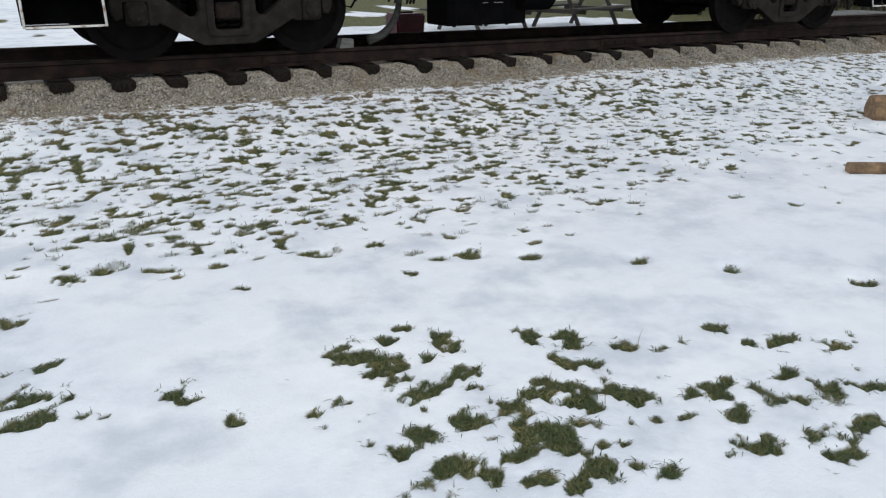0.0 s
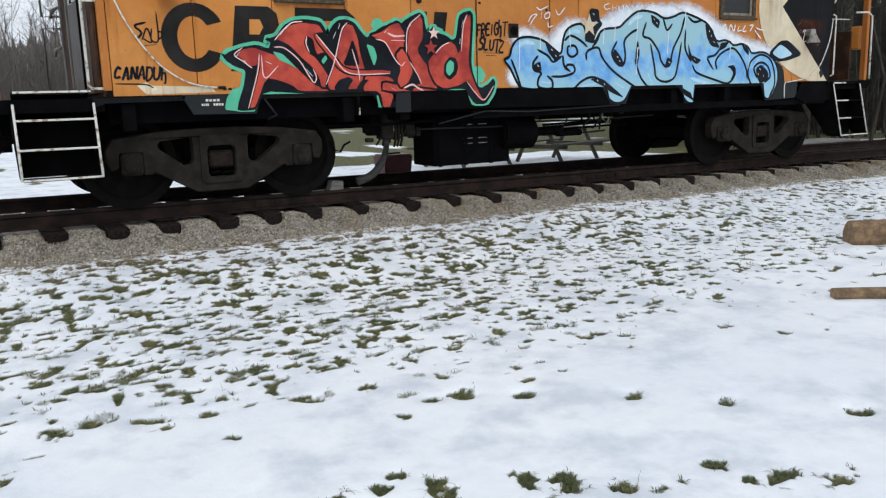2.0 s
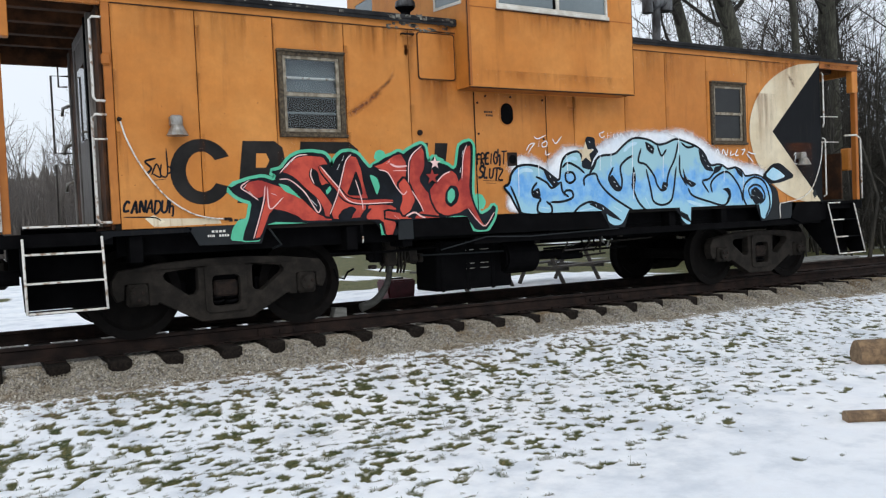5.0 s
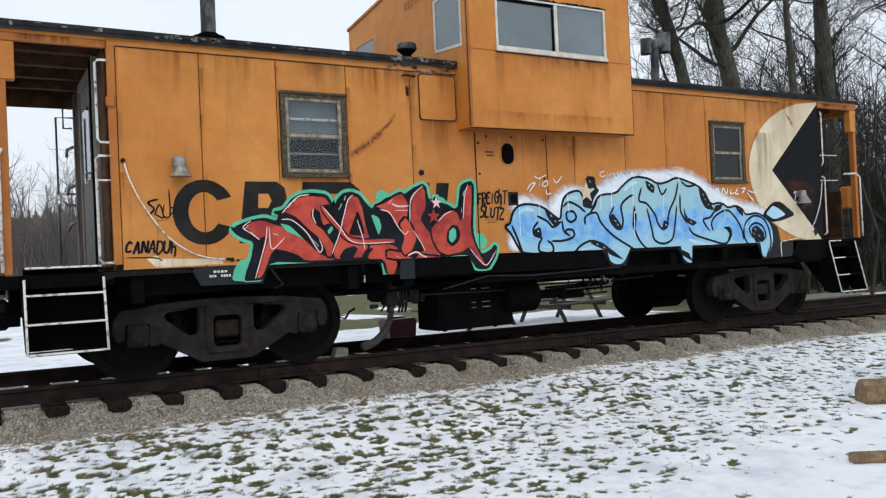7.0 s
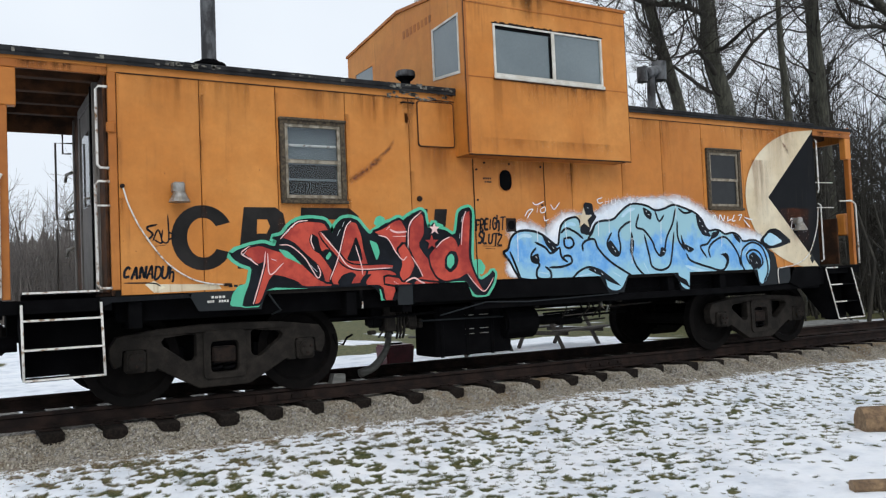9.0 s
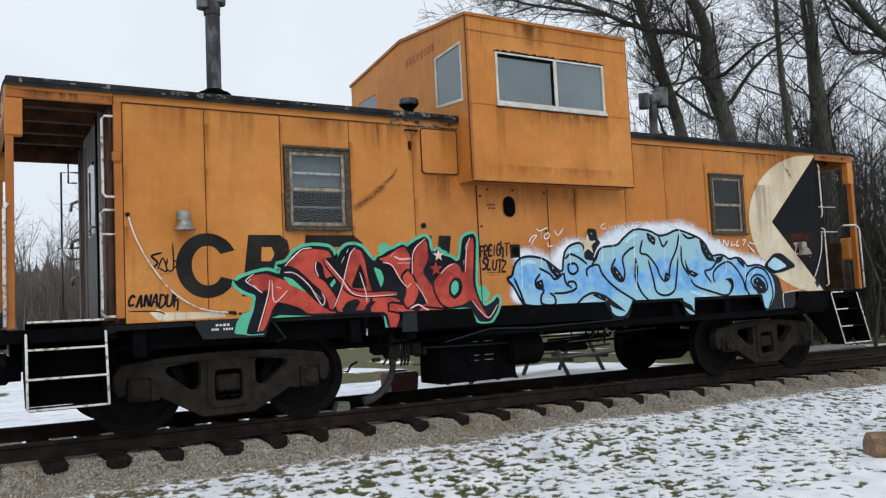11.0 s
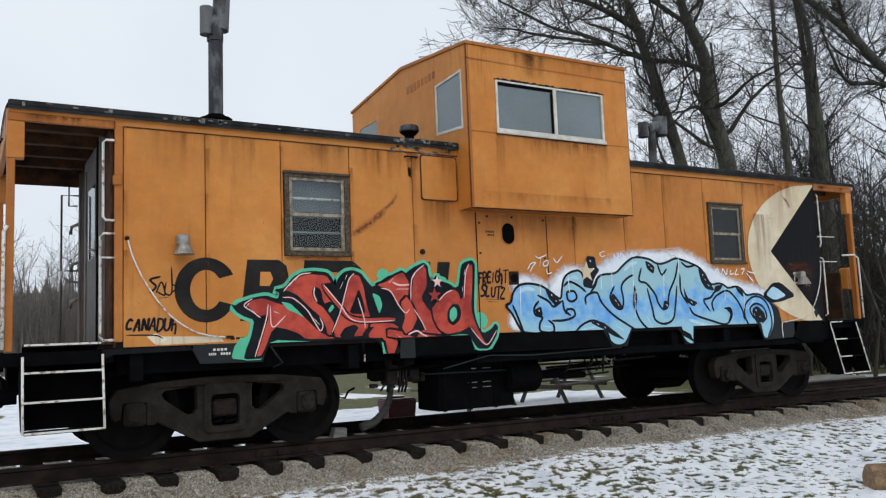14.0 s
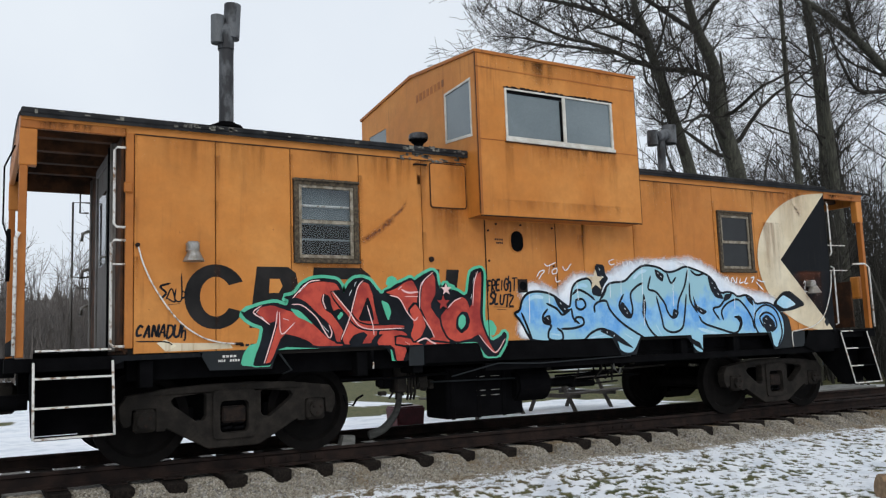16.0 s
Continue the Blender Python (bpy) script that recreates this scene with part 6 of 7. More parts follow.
edge_line("graffiti_line", [(3.04, 1.688), (3.19, 1.807), (3.23, 1.751), (3.23, 1.564), (3.15, 1.441), (3.24, 1.316), (3.34, 1.252), (3.4, 1.127), (3.38, 1.022), (3.06, 1.007), (2.98, 1.077), (3.17, 1.12), (3.13, 1.195), (3.05, 1.319), (3.01, 1.423)], 0.024, SIDE - 0.0060, INK)
painted("graffiti_fill", [(2.71, 1.132), (3.02, 1.076), (3.4, 1.027), (3.4, 0.99), (2.71, 1.013)], SIDE - 0.0062, RED, "red spray-painted graffiti letter")
edge_line("graffiti_line", [(2.71, 1.132), (3.02, 1.076), (3.4, 1.027), (3.4, 0.99), (2.71, 1.013)], 0.024, SIDE - 0.0063, INK)
painted("graffiti_fill", [(3.31, 1.389), (3.42, 1.488), (3.56, 1.551), (3.63, 1.5), (3.66, 1.405), (3.71, 1.691), (3.76, 1.808), (3.83, 1.834), (3.83, 1.692), (3.79, 1.307), (3.85, 1.128), (3.94, 0.96), (3.98, 0.914), (4.1, 1.07), (4.11, 1.018), (3.99, 0.875), (3.9, 0.91), (3.81, 1.053), (3.76, 1.105), (3.64, 1.051), (3.46, 1.025), (3.35, 1.078), (3.28, 1.204), (3.26, 1.328)], SIDE - 0.0065, RED, "red spray-painted graffiti letter")
edge_line("graffiti_line", [(3.31, 1.389), (3.42, 1.488), (3.56, 1.551), (3.63, 1.5), (3.66, 1.405), (3.71, 1.691), (3.76, 1.808), (3.83, 1.834), (3.83, 1.692), (3.79, 1.307), (3.85, 1.128), (3.94, 0.96), (3.98, 0.914), (4.1, 1.07), (4.11, 1.018), (3.99, 0.875), (3.9, 0.91), (3.81, 1.053), (3.76, 1.105), (3.64, 1.051), (3.46, 1.025), (3.35, 1.078), (3.28, 1.204), (3.26, 1.328)], 0.024, SIDE - 0.0066, INK)
painted("graffiti_shadow", [(2.28, 1.29), (2.34, 1.412), (2.4, 1.553), (2.45, 1.411), (2.47, 1.28)], SIDE - 0.0078, INK)
painted("graffiti_shadow", [(2.17, 1.066), (2.23, 1.145), (2.34, 1.177), (2.39, 1.141), (2.35, 1.095), (2.32, 1.032), (2.21, 1.03)], SIDE - 0.0078, INK)
painted("graffiti_shadow", [(2.42, 1.058), (2.48, 1.138), (2.57, 1.148), (2.51, 1.09), (2.48, 1.021)], SIDE - 0.0078, INK)
painted("graffiti_shadow", [(2.97, 1.041), (3.04, 1.136), (3.14, 1.158), (3.19, 1.107), (3.11, 1.073), (3.06, 1.001)], SIDE - 0.0078, INK)
painted("graffiti_shadow", [(3.47, 1.3), (3.54, 1.374), (3.62, 1.361), (3.65, 1.272), (3.62, 1.184), (3.53, 1.123), (3.46, 1.187)], SIDE - 0.0078, INK)
painted("graffiti_shadow", [(1.53, 1.052), (1.59, 1.117), (1.68, 1.103), (1.75, 1.039)], SIDE - 0.0078, INK)
painted("graffiti_blot", [(3.5, 1.299), (3.55, 1.343), (3.59, 1.311), (3.59, 1.229), (3.53, 1.167), (3.49, 1.212)], SIDE - 0.0083, GREEN)
painted("graffiti_blot", [(2.55, 1.505), (2.64, 1.469), (2.67, 1.373), (2.63, 1.277), (2.59, 1.385)], SIDE - 0.0083, GREEN)
painted("graffiti_blot", [(1.55, 1.426), (1.65, 1.402), (1.73, 1.327), (1.8, 1.253), (1.71, 1.305), (1.62, 1.341)], SIDE - 0.0083, GREEN)
painted("graffiti_blot", [(2.05, 1.334), (2.1, 1.391), (2.12, 1.356), (2.07, 1.299)], SIDE - 0.0083, GREEN)
painted("graffiti_fill", [(2.87, 1.394), (2.96, 1.479), (3.03, 1.393), (3.1, 1.226), (3.03, 1.094), (2.93, 1.042), (2.88, 1.128), (2.93, 1.248)], SIDE - 0.0065, RED, "red spray-painted graffiti letter")
edge_line("graffiti_line", [(2.87, 1.394), (2.96, 1.479), (3.03, 1.393), (3.1, 1.226), (3.03, 1.094), (2.93, 1.042), (2.88, 1.128), (2.93, 1.248)], 0.024, SIDE - 0.0066, INK)
strokes("graffiti_shadow", [(0.075, [(2, 1.583), (2.16, 1.39), (2.34, 1.23), (2.81, 1.22)])], SIDE - 0.0068, INK)
strokes("graffiti_fill", [(0.042, [(2, 1.583), (2.16, 1.39), (2.34, 1.23), (2.81, 1.22)])], SIDE - 0.0072, RED)
strokes("graffiti_highlight", [
    (0.0115, [(1.34, 1.268), (1.26, 1.33), (1.18, 1.391), (1.26, 1.456)]),
    (0.0115, [(1.42, 1.399), (1.4, 1.261), (1.35, 1.097), (1.28, 0.891)]),
    (0.0115, [(1.44, 1.388), (1.46, 1.176), (1.6, 1.285)]),
    (0.0115, [(1.58, 1.527), (1.66, 1.612), (1.76, 1.692), (1.87, 1.71)])], SIDE - 0.0088, PINK, "pale pink highlight lines")
strokes("graffiti_highlight", [
    (0.0115, [(1.57, 1.465), (1.68, 1.453), (1.82, 1.338), (1.9, 1.211), (1.96, 1.123), (1.99, 1.174), (1.96, 1.255)]),
    (0.0115, [(1.91, 1.566), (1.9, 1.497), (1.93, 1.416)]),
    (0.0115, [(2.09, 1.102), (2.18, 1.297), (2.24, 1.489), (2.29, 1.642), (2.35, 1.708)]),
    (0.0115, [(2.39, 1.447), (2.45, 1.239), (2.46, 1.139)])], SIDE - 0.0090, PINK, "")
strokes("graffiti_highlight", [
    (0.0115, [(2.01, 1.589), (2.18, 1.39), (2.35, 1.212), (2.81, 1.202)]),
    (0.0115, [(2.66, 1.553), (2.77, 1.516), (2.86, 1.37), (2.94, 1.284), (2.99, 1.32)]),
    (0.0115, [(3.01, 1.411), (3.04, 1.669), (3.19, 1.807)]),
    (0.02, [(2.8, 1.613), (2.88, 1.583), (3, 1.589)]),
    (0.02, [(2.84, 1.54), (2.99, 1.54)])], SIDE - 0.0092, PINK, "")
strokes("graffiti_highlight", [
    (0.0115, [(3.05, 1.319), (3.14, 1.182), (3.18, 1.096)]),
    (0.0115, [(3.36, 1.408), (3.45, 1.488), (3.54, 1.526)]),
    (0.0115, [(3.69, 1.436), (3.72, 1.692), (3.77, 1.821)]),
    (0.0115, [(3.76, 1.105), (3.87, 0.975), (3.98, 0.907), (4.11, 1.057)]),
    (0.018, [(2.97, 1.053), (3.07, 1.086), (3.14, 1.048), (3.2, 1.021)]),
    (0.014, [(2.82, 1.057), (2.88, 0.875)])], SIDE - 0.0094, PINK, "")
strokes("graffiti_glint", [
    (0.012, [(1.23, 1.413), (1.19, 1.369)]),
    (0.012, [(1.26, 1.346), (1.29, 1.312)]),
    (0.012, [(1.68, 1.623), (1.64, 1.578)]),
    (0.012, [(1.74, 1.68), (1.7, 1.635)]),
    (0.012, [(2.22, 1.613), (2.19, 1.554)]),
    (0.012, [(2.27, 1.695), (2.25, 1.648)]),
    (0.012, [(1.48, 1.326), (1.53, 1.308)]),
    (0.012, [(1.89, 1.251), (1.95, 1.187)]),
    (0.012, [(2.8, 1.65), (2.76, 1.613)]),
    (0.012, [(3.72, 1.756), (3.7, 1.691)]),
    (0.012, [(3.08, 1.719), (3.04, 1.657)]),
    (0.012, [(3.68, 1.564), (3.67, 1.513)])], SIDE - 0.0096, WHITE_SPRAY, "small white glints")
star("graffiti_star", 3.31, 1.47, 0.1, SIDE - 0.0098, INK, 0.5)
star("graffiti_star", 3.31, 1.47, 0.085, SIDE - 0.0101, RED)
star("graffiti_star", 3.35, 1.62, 0.07, SIDE - 0.0101, PINK)

# blue piece

BLUE_TOP = [(4.24, 1.346), (4.33, 1.365), (4.36, 1.49), (4.44, 1.576), (4.59, 1.602), (4.8, 1.569), (4.96, 1.46), (5.07, 1.39), (5.09, 1.548), (5.13, 1.672), (5.24, 1.742), (5.41, 1.764), (5.45, 1.575), (5.58, 1.533), (5.65, 1.66), (5.74, 1.71), (5.97, 1.718), (6.07, 1.806), (6.21, 1.902), (6.33, 1.941), (6.57, 1.915), (6.7, 1.842), (6.87, 1.867), (7.04, 1.938), (7.19, 1.902), (7.38, 1.85), (7.52, 1.79), (7.61, 1.667), (7.69, 1.566), (7.83, 1.597), (7.94, 1.573), (8.02, 1.518), (8.19, 1.557), (8.33, 1.493), (8.37, 1.413), (8.63, 1.452), (8.84, 1.353)]
BLUE_LOW = [(8.95, 1.213), (8.95, 0.985), (8.77, 0.765), (8.63, 0.865), (8.58, 0.915), (7.38, 0.949), (7.29, 0.764), (7.15, 0.792), (7.04, 0.922), (6.14, 0.935), (6.04, 0.811), (5.86, 0.818), (5.73, 0.962), (5.32, 0.988), (4.49, 1), (4.41, 1.114), (4.34, 1.247)]
strokes("graffiti_haze", [
    (0.42, [(4.38, 1.397), (4.55, 1.562), (4.92, 1.46), (5.19, 1.665), (5.64, 1.667), (6.12, 1.85), (6.62, 1.871), (7.14, 1.901), (7.55, 1.752), (8.09, 1.518), (8.67, 1.395), (9.01, 1.228)]),
    (0.3, [(4.29, 1.3), (4.44, 1.1), (4.81, 1.024)]),
    (0.25, [(7, 2.089), (7, 1.861)]),
    (0.24, [(6.23, 1.925), (6.68, 1.932), (7.14, 1.955)]),
    (0.24, [(5.72, 1.561), (6.05, 1.56), (6.49, 1.56), (7, 1.559)])], SIDE - 0.0100, OVERSPRAY, "white overspray round a blue graffiti piece")
painted("graffiti_fill", BLUE_TOP + BLUE_LOW, SIDE - 0.0116, BLUE, "blue and teal spray-painted graffiti piece", 2)
edge_line("graffiti_outline", BLUE_TOP + BLUE_LOW, 0.03, SIDE - 0.0121, INK, "black outline of a blue graffiti piece", 2)
strokes("graffiti_line", [
    (0.03, [(4.35, 1.345), (4.42, 1.193), (4.49, 1.013)]),
    (0.03, [(4.72, 1.454), (4.87, 1.386), (4.95, 1.317), (5.08, 1.384)]),
    (0.03, [(4.73, 1.387), (4.66, 1.308), (4.67, 1.227), (4.77, 1.192), (4.73, 1.119), (4.73, 1.039), (4.82, 1.01), (4.93, 1.02), (4.93, 1.101), (4.86, 1.157)]),
    (0.03, [(4.92, 1.148), (5.11, 1.151), (5.26, 1.196), (5.25, 1.272), (5.16, 1.28), (5.13, 1.226)]),
    (0.03, [(5.16, 1.493), (5.27, 1.499), (5.31, 1.423), (5.24, 1.375), (5.17, 1.403), (5.16, 1.493)])], SIDE - 0.0128, INK, "black lines of a blue graffiti piece")
strokes("graffiti_line", [
    (0.03, [(5.09, 1.39), (5.11, 1.274), (5.2, 1.204)]),
    (0.03, [(5.12, 1.562), (5.21, 1.617), (5.36, 1.561), (5.46, 1.491)]),
    (0.03, [(5.45, 1.338), (5.45, 1.421), (5.53, 1.47), (5.64, 1.476), (5.69, 1.377), (5.79, 1.27), (5.93, 1.169), (6.11, 1.072), (6.23, 1.011)]),
    (0.03, [(5.66, 1.66), (5.61, 1.561), (5.54, 1.491)]),
    (0.03, [(5.93, 1.56), (5.85, 1.418), (5.93, 1.296), (6.03, 1.273), (6.07, 1.38), (6.05, 1.56), (6.16, 1.662), (6.27, 1.706)])], SIDE - 0.0131, INK, "")
strokes("graffiti_line", [
    (0.03, [(6.41, 1.795), (6.36, 1.633), (6.49, 1.589), (6.63, 1.441), (6.67, 1.337), (6.75, 1.255), (6.83, 1.291), (6.89, 1.484), (7.01, 1.672), (7.08, 1.877)]),
    (0.03, [(6.49, 1.53), (6.56, 1.265), (6.6, 1.118), (6.75, 1.063), (6.91, 1.111), (6.97, 1.259), (7.03, 1.559)]),
    (0.03, [(6.23, 1.343), (6.33, 1.124), (6.49, 0.975)]),
    (0.03, [(6.7, 1.842), (6.77, 1.708), (6.86, 1.784)]),
    (0.03, [(7.14, 1.878), (7.25, 1.818), (7.41, 1.843)])], SIDE - 0.0134, INK, "")
strokes("graffiti_line", [
    (0.03, [(7.1, 1.71), (7.1, 1.483), (7.21, 1.316)]),
    (0.03, [(7.75, 1.48), (7.65, 1.395), (7.52, 1.358), (7.63, 1.211)]),
    (0.03, [(7.24, 1.27), (7.33, 1.17), (7.65, 1.08), (7.92, 1.027), (8.05, 1.125), (8.04, 1.235), (7.92, 1.245)]),
    (0.03, [(7.7, 1.21), (7.68, 1.326), (7.8, 1.433), (8, 1.487), (8.15, 1.391), (8.27, 1.232), (8.31, 1.08)])], SIDE - 0.0137, INK, "")
strokes("graffiti_line", [
    (0.03, [(8.4, 0.983), (8.32, 1.144), (8.37, 1.31), (8.56, 1.404), (8.76, 1.345), (8.86, 1.182), (8.88, 0.987), (8.78, 0.828)]),
    (0.03, [(8.5, 1.092), (8.44, 1.229), (8.57, 1.299), (8.72, 1.249), (8.78, 1.11), (8.67, 1.024)]),
    (0.03, [(5.83, 0.973), (5.76, 1.052), (5.56, 1.134), (5.38, 1.09), (5.25, 0.991)])], SIDE - 0.0140, INK, "")
painted("graffiti_shadow", [(4.82, 1.555), (4.96, 1.473), (5.07, 1.356), (4.98, 1.317), (4.88, 1.419)], SIDE - 0.0146, INK)
painted("graffiti_shadow", [(5.5, 1.941), (5.64, 1.929), (5.65, 1.809), (5.7, 1.759), (5.61, 1.667), (5.55, 1.526), (5.41, 1.561), (5.47, 1.772)], SIDE - 0.0146, INK)
painted("graffiti_shadow", [(5.9, 1.475), (5.99, 1.381), (6.05, 1.295), (5.98, 1.246), (5.91, 1.304), (5.85, 1.411)], SIDE - 0.0146, INK)
painted("graffiti_shadow", [(6.27, 1.596), (6.31, 1.429), (6.27, 1.255), (6.23, 1.372)], SIDE - 0.0146, INK)
painted("graffiti_shadow", [(6.48, 1.899), (6.65, 1.82), (6.62, 1.715), (6.51, 1.781)], SIDE - 0.0146, INK)
painted("graffiti_shadow", [(6.78, 1.373), (6.88, 1.335), (6.83, 1.247), (6.74, 1.248)], SIDE - 0.0146, INK)
painted("graffiti_shadow", [(7.45, 1.813), (7.58, 1.752), (7.67, 1.597), (7.75, 1.488), (7.58, 1.512), (7.49, 1.628)], SIDE - 0.0146, INK)
painted("graffiti_shadow", [(7.15, 1.559), (7.21, 1.407), (7.41, 1.329), (7.31, 1.277), (7.17, 1.362)], SIDE - 0.0146, INK)
painted("graffiti_shadow", [(8.16, 1.549), (8.32, 1.477), (8.32, 1.39), (8.22, 1.462)], SIDE - 0.0146, INK)
painted("graffiti_shadow", [(8.48, 1.22), (8.59, 1.275), (8.74, 1.168), (8.75, 1.055), (8.57, 1.011), (8.5, 1.108)], SIDE - 0.0146, INK)
painted("graffiti_shadow", [(6.92, 0.948), (7.21, 0.939), (7.28, 0.802), (7.16, 0.866)], SIDE - 0.0146, INK)
painted("graffiti_shadow", [(5.49, 1.115), (5.69, 1.124), (5.94, 0.963), (6.06, 0.874), (5.86, 0.937), (5.7, 1.026)], SIDE - 0.0146, INK)
painted("graffiti_shadow", [(4.66, 1.288), (4.76, 1.326), (4.78, 1.212), (4.69, 1.207)], SIDE - 0.0146, INK)
painted("graffiti_shadow", [(7.94, 1.244), (8.03, 1.274), (8.07, 1.133), (7.97, 1.057), (8.03, 1.165)], SIDE - 0.0146, INK)
painted("graffiti_shadow", [(7.76, 1.558), (7.92, 1.573), (7.86, 1.495), (7.72, 1.449)], SIDE - 0.0146, INK)
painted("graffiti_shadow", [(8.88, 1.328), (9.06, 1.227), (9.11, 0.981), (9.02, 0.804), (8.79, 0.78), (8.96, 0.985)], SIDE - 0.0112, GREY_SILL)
painted("graffiti_arrow", [(8.72, 1.419), (8.96, 1.597), (9.14, 1.606), (9.47, 1.405), (9.15, 1.325), (8.88, 1.303)], SIDE - 0.0150, INK, "black-edged spray-painted arrow tip")
painted("graffiti_arrow", [(8.8, 1.426), (8.96, 1.548), (9.1, 1.498), (9.25, 1.406), (8.98, 1.343)], SIDE - 0.0154, PALE_BLUE)
star("graffiti_star", 5.49, 1.737, 0.14, SIDE - 0.0152, CREAM, 0.4)
strokes("graffiti_drip", [
    (0.024, [(4.47, 1.562), (4.46, 1.231)]),
    (0.024, [(4.76, 1.596), (4.76, 1.461)]),
    (0.024, [(5.19, 1.7), (5.2, 1.492)]),
    (0.024, [(5.72, 1.703), (5.71, 1.525)]),
    (0.024, [(5.9, 1.74), (5.89, 1.56)]),
    (0.024, [(6.27, 1.91), (6.25, 1.56)]),
    (0.024, [(6.27, 1.487), (6.25, 1.162)]),
    (0.024, [(6.8, 1.709), (6.78, 1.41)]),
    (0.024, [(7.09, 1.938), (7.08, 1.748)]),
    (0.024, [(7.95, 1.518), (7.94, 1.362)]),
    (0.024, [(8.34, 1.437), (8.32, 1.239)])], SIDE - 0.0158, WHITE_SPRAY, "white highlight drips")
strokes("graffiti_dot", [
    (0.022, [(5.93, 1.382), (5.95, 1.367)]),
    (0.022, [(5.97, 1.331), (5.98, 1.317)]),
    (0.022, [(6.54, 1.84), (6.55, 1.826)]),
    (0.022, [(6.58, 1.796), (6.6, 1.782)]),
    (0.022, [(6.81, 1.314), (6.83, 1.299)]),
    (0.022, [(7.53, 1.713), (7.54, 1.697)]),
    (0.022, [(7.57, 1.651), (7.58, 1.636)]),
    (0.022, [(7.62, 1.574), (7.64, 1.558)]),
    (0.022, [(7.22, 1.407), (7.23, 1.392)]),
    (0.022, [(7.27, 1.346), (7.29, 1.33)]),
    (0.022, [(8.55, 1.219), (8.57, 1.203)]),
    (0.022, [(8.63, 1.121), (8.65, 1.105)]),
    (0.022, [(8.52, 1.156), (8.53, 1.139)]),
    (0.022, [(5.73, 1.053), (5.74, 1.039)]),
    (0.022, [(5.62, 1.098), (5.63, 1.084)]),
    (0.022, [(4.72, 1.28), (4.73, 1.266)]),
    (0.022, [(4.92, 1.46), (4.93, 1.446)]),
    (0.022, [(4.98, 1.391), (4.99, 1.378)]),
    (0.022, [(5.55, 1.878), (5.56, 1.864)]),
    (0.022, [(5.59, 1.787), (5.61, 1.773)]),
    (0.022, [(6.28, 1.487), (6.29, 1.473)]),
    (0.022, [(6.26, 1.379), (6.27, 1.364)])], SIDE - 0.0162, WHITE_SPRAY, "white spray dots")
strokes("graffiti_shine", [
    (0.045, [(4.46, 1.496), (4.55, 1.536), (4.67, 1.522)]),
    (0.045, [(5.17, 1.617), (5.26, 1.672), (5.35, 1.659)]),
    (0.045, [(6.12, 1.763), (6.22, 1.837), (6.34, 1.868)]),
    (0.045, [(7.22, 1.104), (7.48, 1.038), (7.75, 0.985)]),
    (0.045, [(8.41, 1.237), (8.52, 1.34)]),
    (0.045, [(5.37, 1.028), (5.59, 1.057)]),
    (0.045, [(5.92, 1.062), (6.04, 1.003)]),
    (0.045, [(4.77, 1.092), (4.89, 1.075)]),
    (0.045, [(6.46, 1.158), (6.54, 1.032)])], SIDE - 0.0125, PALE_BLUE, "pale blue streaks")
strokes("graffiti_scrawl", [
    (0.012, [(4.59, 1.764), (4.64, 1.831), (4.71, 1.846), (4.66, 1.791), (4.62, 1.737)]),
    (0.012, [(4.71, 1.927), (4.76, 1.901), (4.88, 1.944)]),
    (0.012, [(4.79, 1.915), (4.77, 1.806)]),
    (0.012, [(4.82, 1.847), (4.89, 1.876), (4.89, 1.821), (4.83, 1.807), (4.82, 1.847)]),
    (0.012, [(4.87, 1.766), (4.88, 1.712), (4.94, 1.726)]),
    (0.012, [(4.98, 1.905), (5.03, 1.85), (5.12, 1.935)])], SIDE - 0.0166, WHITE_SPRAY, "thin white scrawl above the blue piece")
strokes("graffiti_scrawl", [
    (0.012, [(5.8, 2.004), (5.72, 1.974), (5.75, 1.931), (5.81, 1.947)]),
    (0.012, [(5.85, 1.99), (5.85, 1.918)]),
    (0.012, [(5.91, 1.992), (5.9, 1.919)]),
    (0.012, [(5.85, 1.954), (5.9, 1.955)]),
    (0.012, [(5.95, 1.978), (5.96, 1.92), (6.02, 1.936), (6.02, 1.987)]),
    (0.012, [(6.05, 1.922), (6.07, 1.98), (6.11, 1.959), (6.13, 1.923)]),
    (0.012, [(6.17, 1.989), (6.21, 1.939), (6.25, 1.984), (6.29, 1.94), (6.33, 2)])], SIDE - 0.0168, WHITE_SPRAY, "")
strokes("graffiti_scrawl", [
    (0.016, [(7.62, 1.807), (7.63, 1.713), (7.69, 1.792), (7.73, 1.714)]),
    (0.016, [(7.77, 1.714), (7.83, 1.793), (7.86, 1.715)]),
    (0.016, [(7.91, 1.715), (7.94, 1.794), (8, 1.715), (8.03, 1.795)]),
    (0.016, [(8.1, 1.779), (8.08, 1.716), (8.16, 1.732)]),
    (0.016, [(8.23, 1.797), (8.18, 1.716), (8.25, 1.717)]),
    (0.016, [(8.31, 1.789), (8.38, 1.798), (8.32, 1.717)]),
    (0.016, [(8.44, 1.766), (8.52, 1.742), (8.61, 1.735)]),
    (0.016, [(8.42, 1.734), (8.48, 1.678), (8.55, 1.621)])], SIDE - 0.0170, WHITE_SPRAY, "")


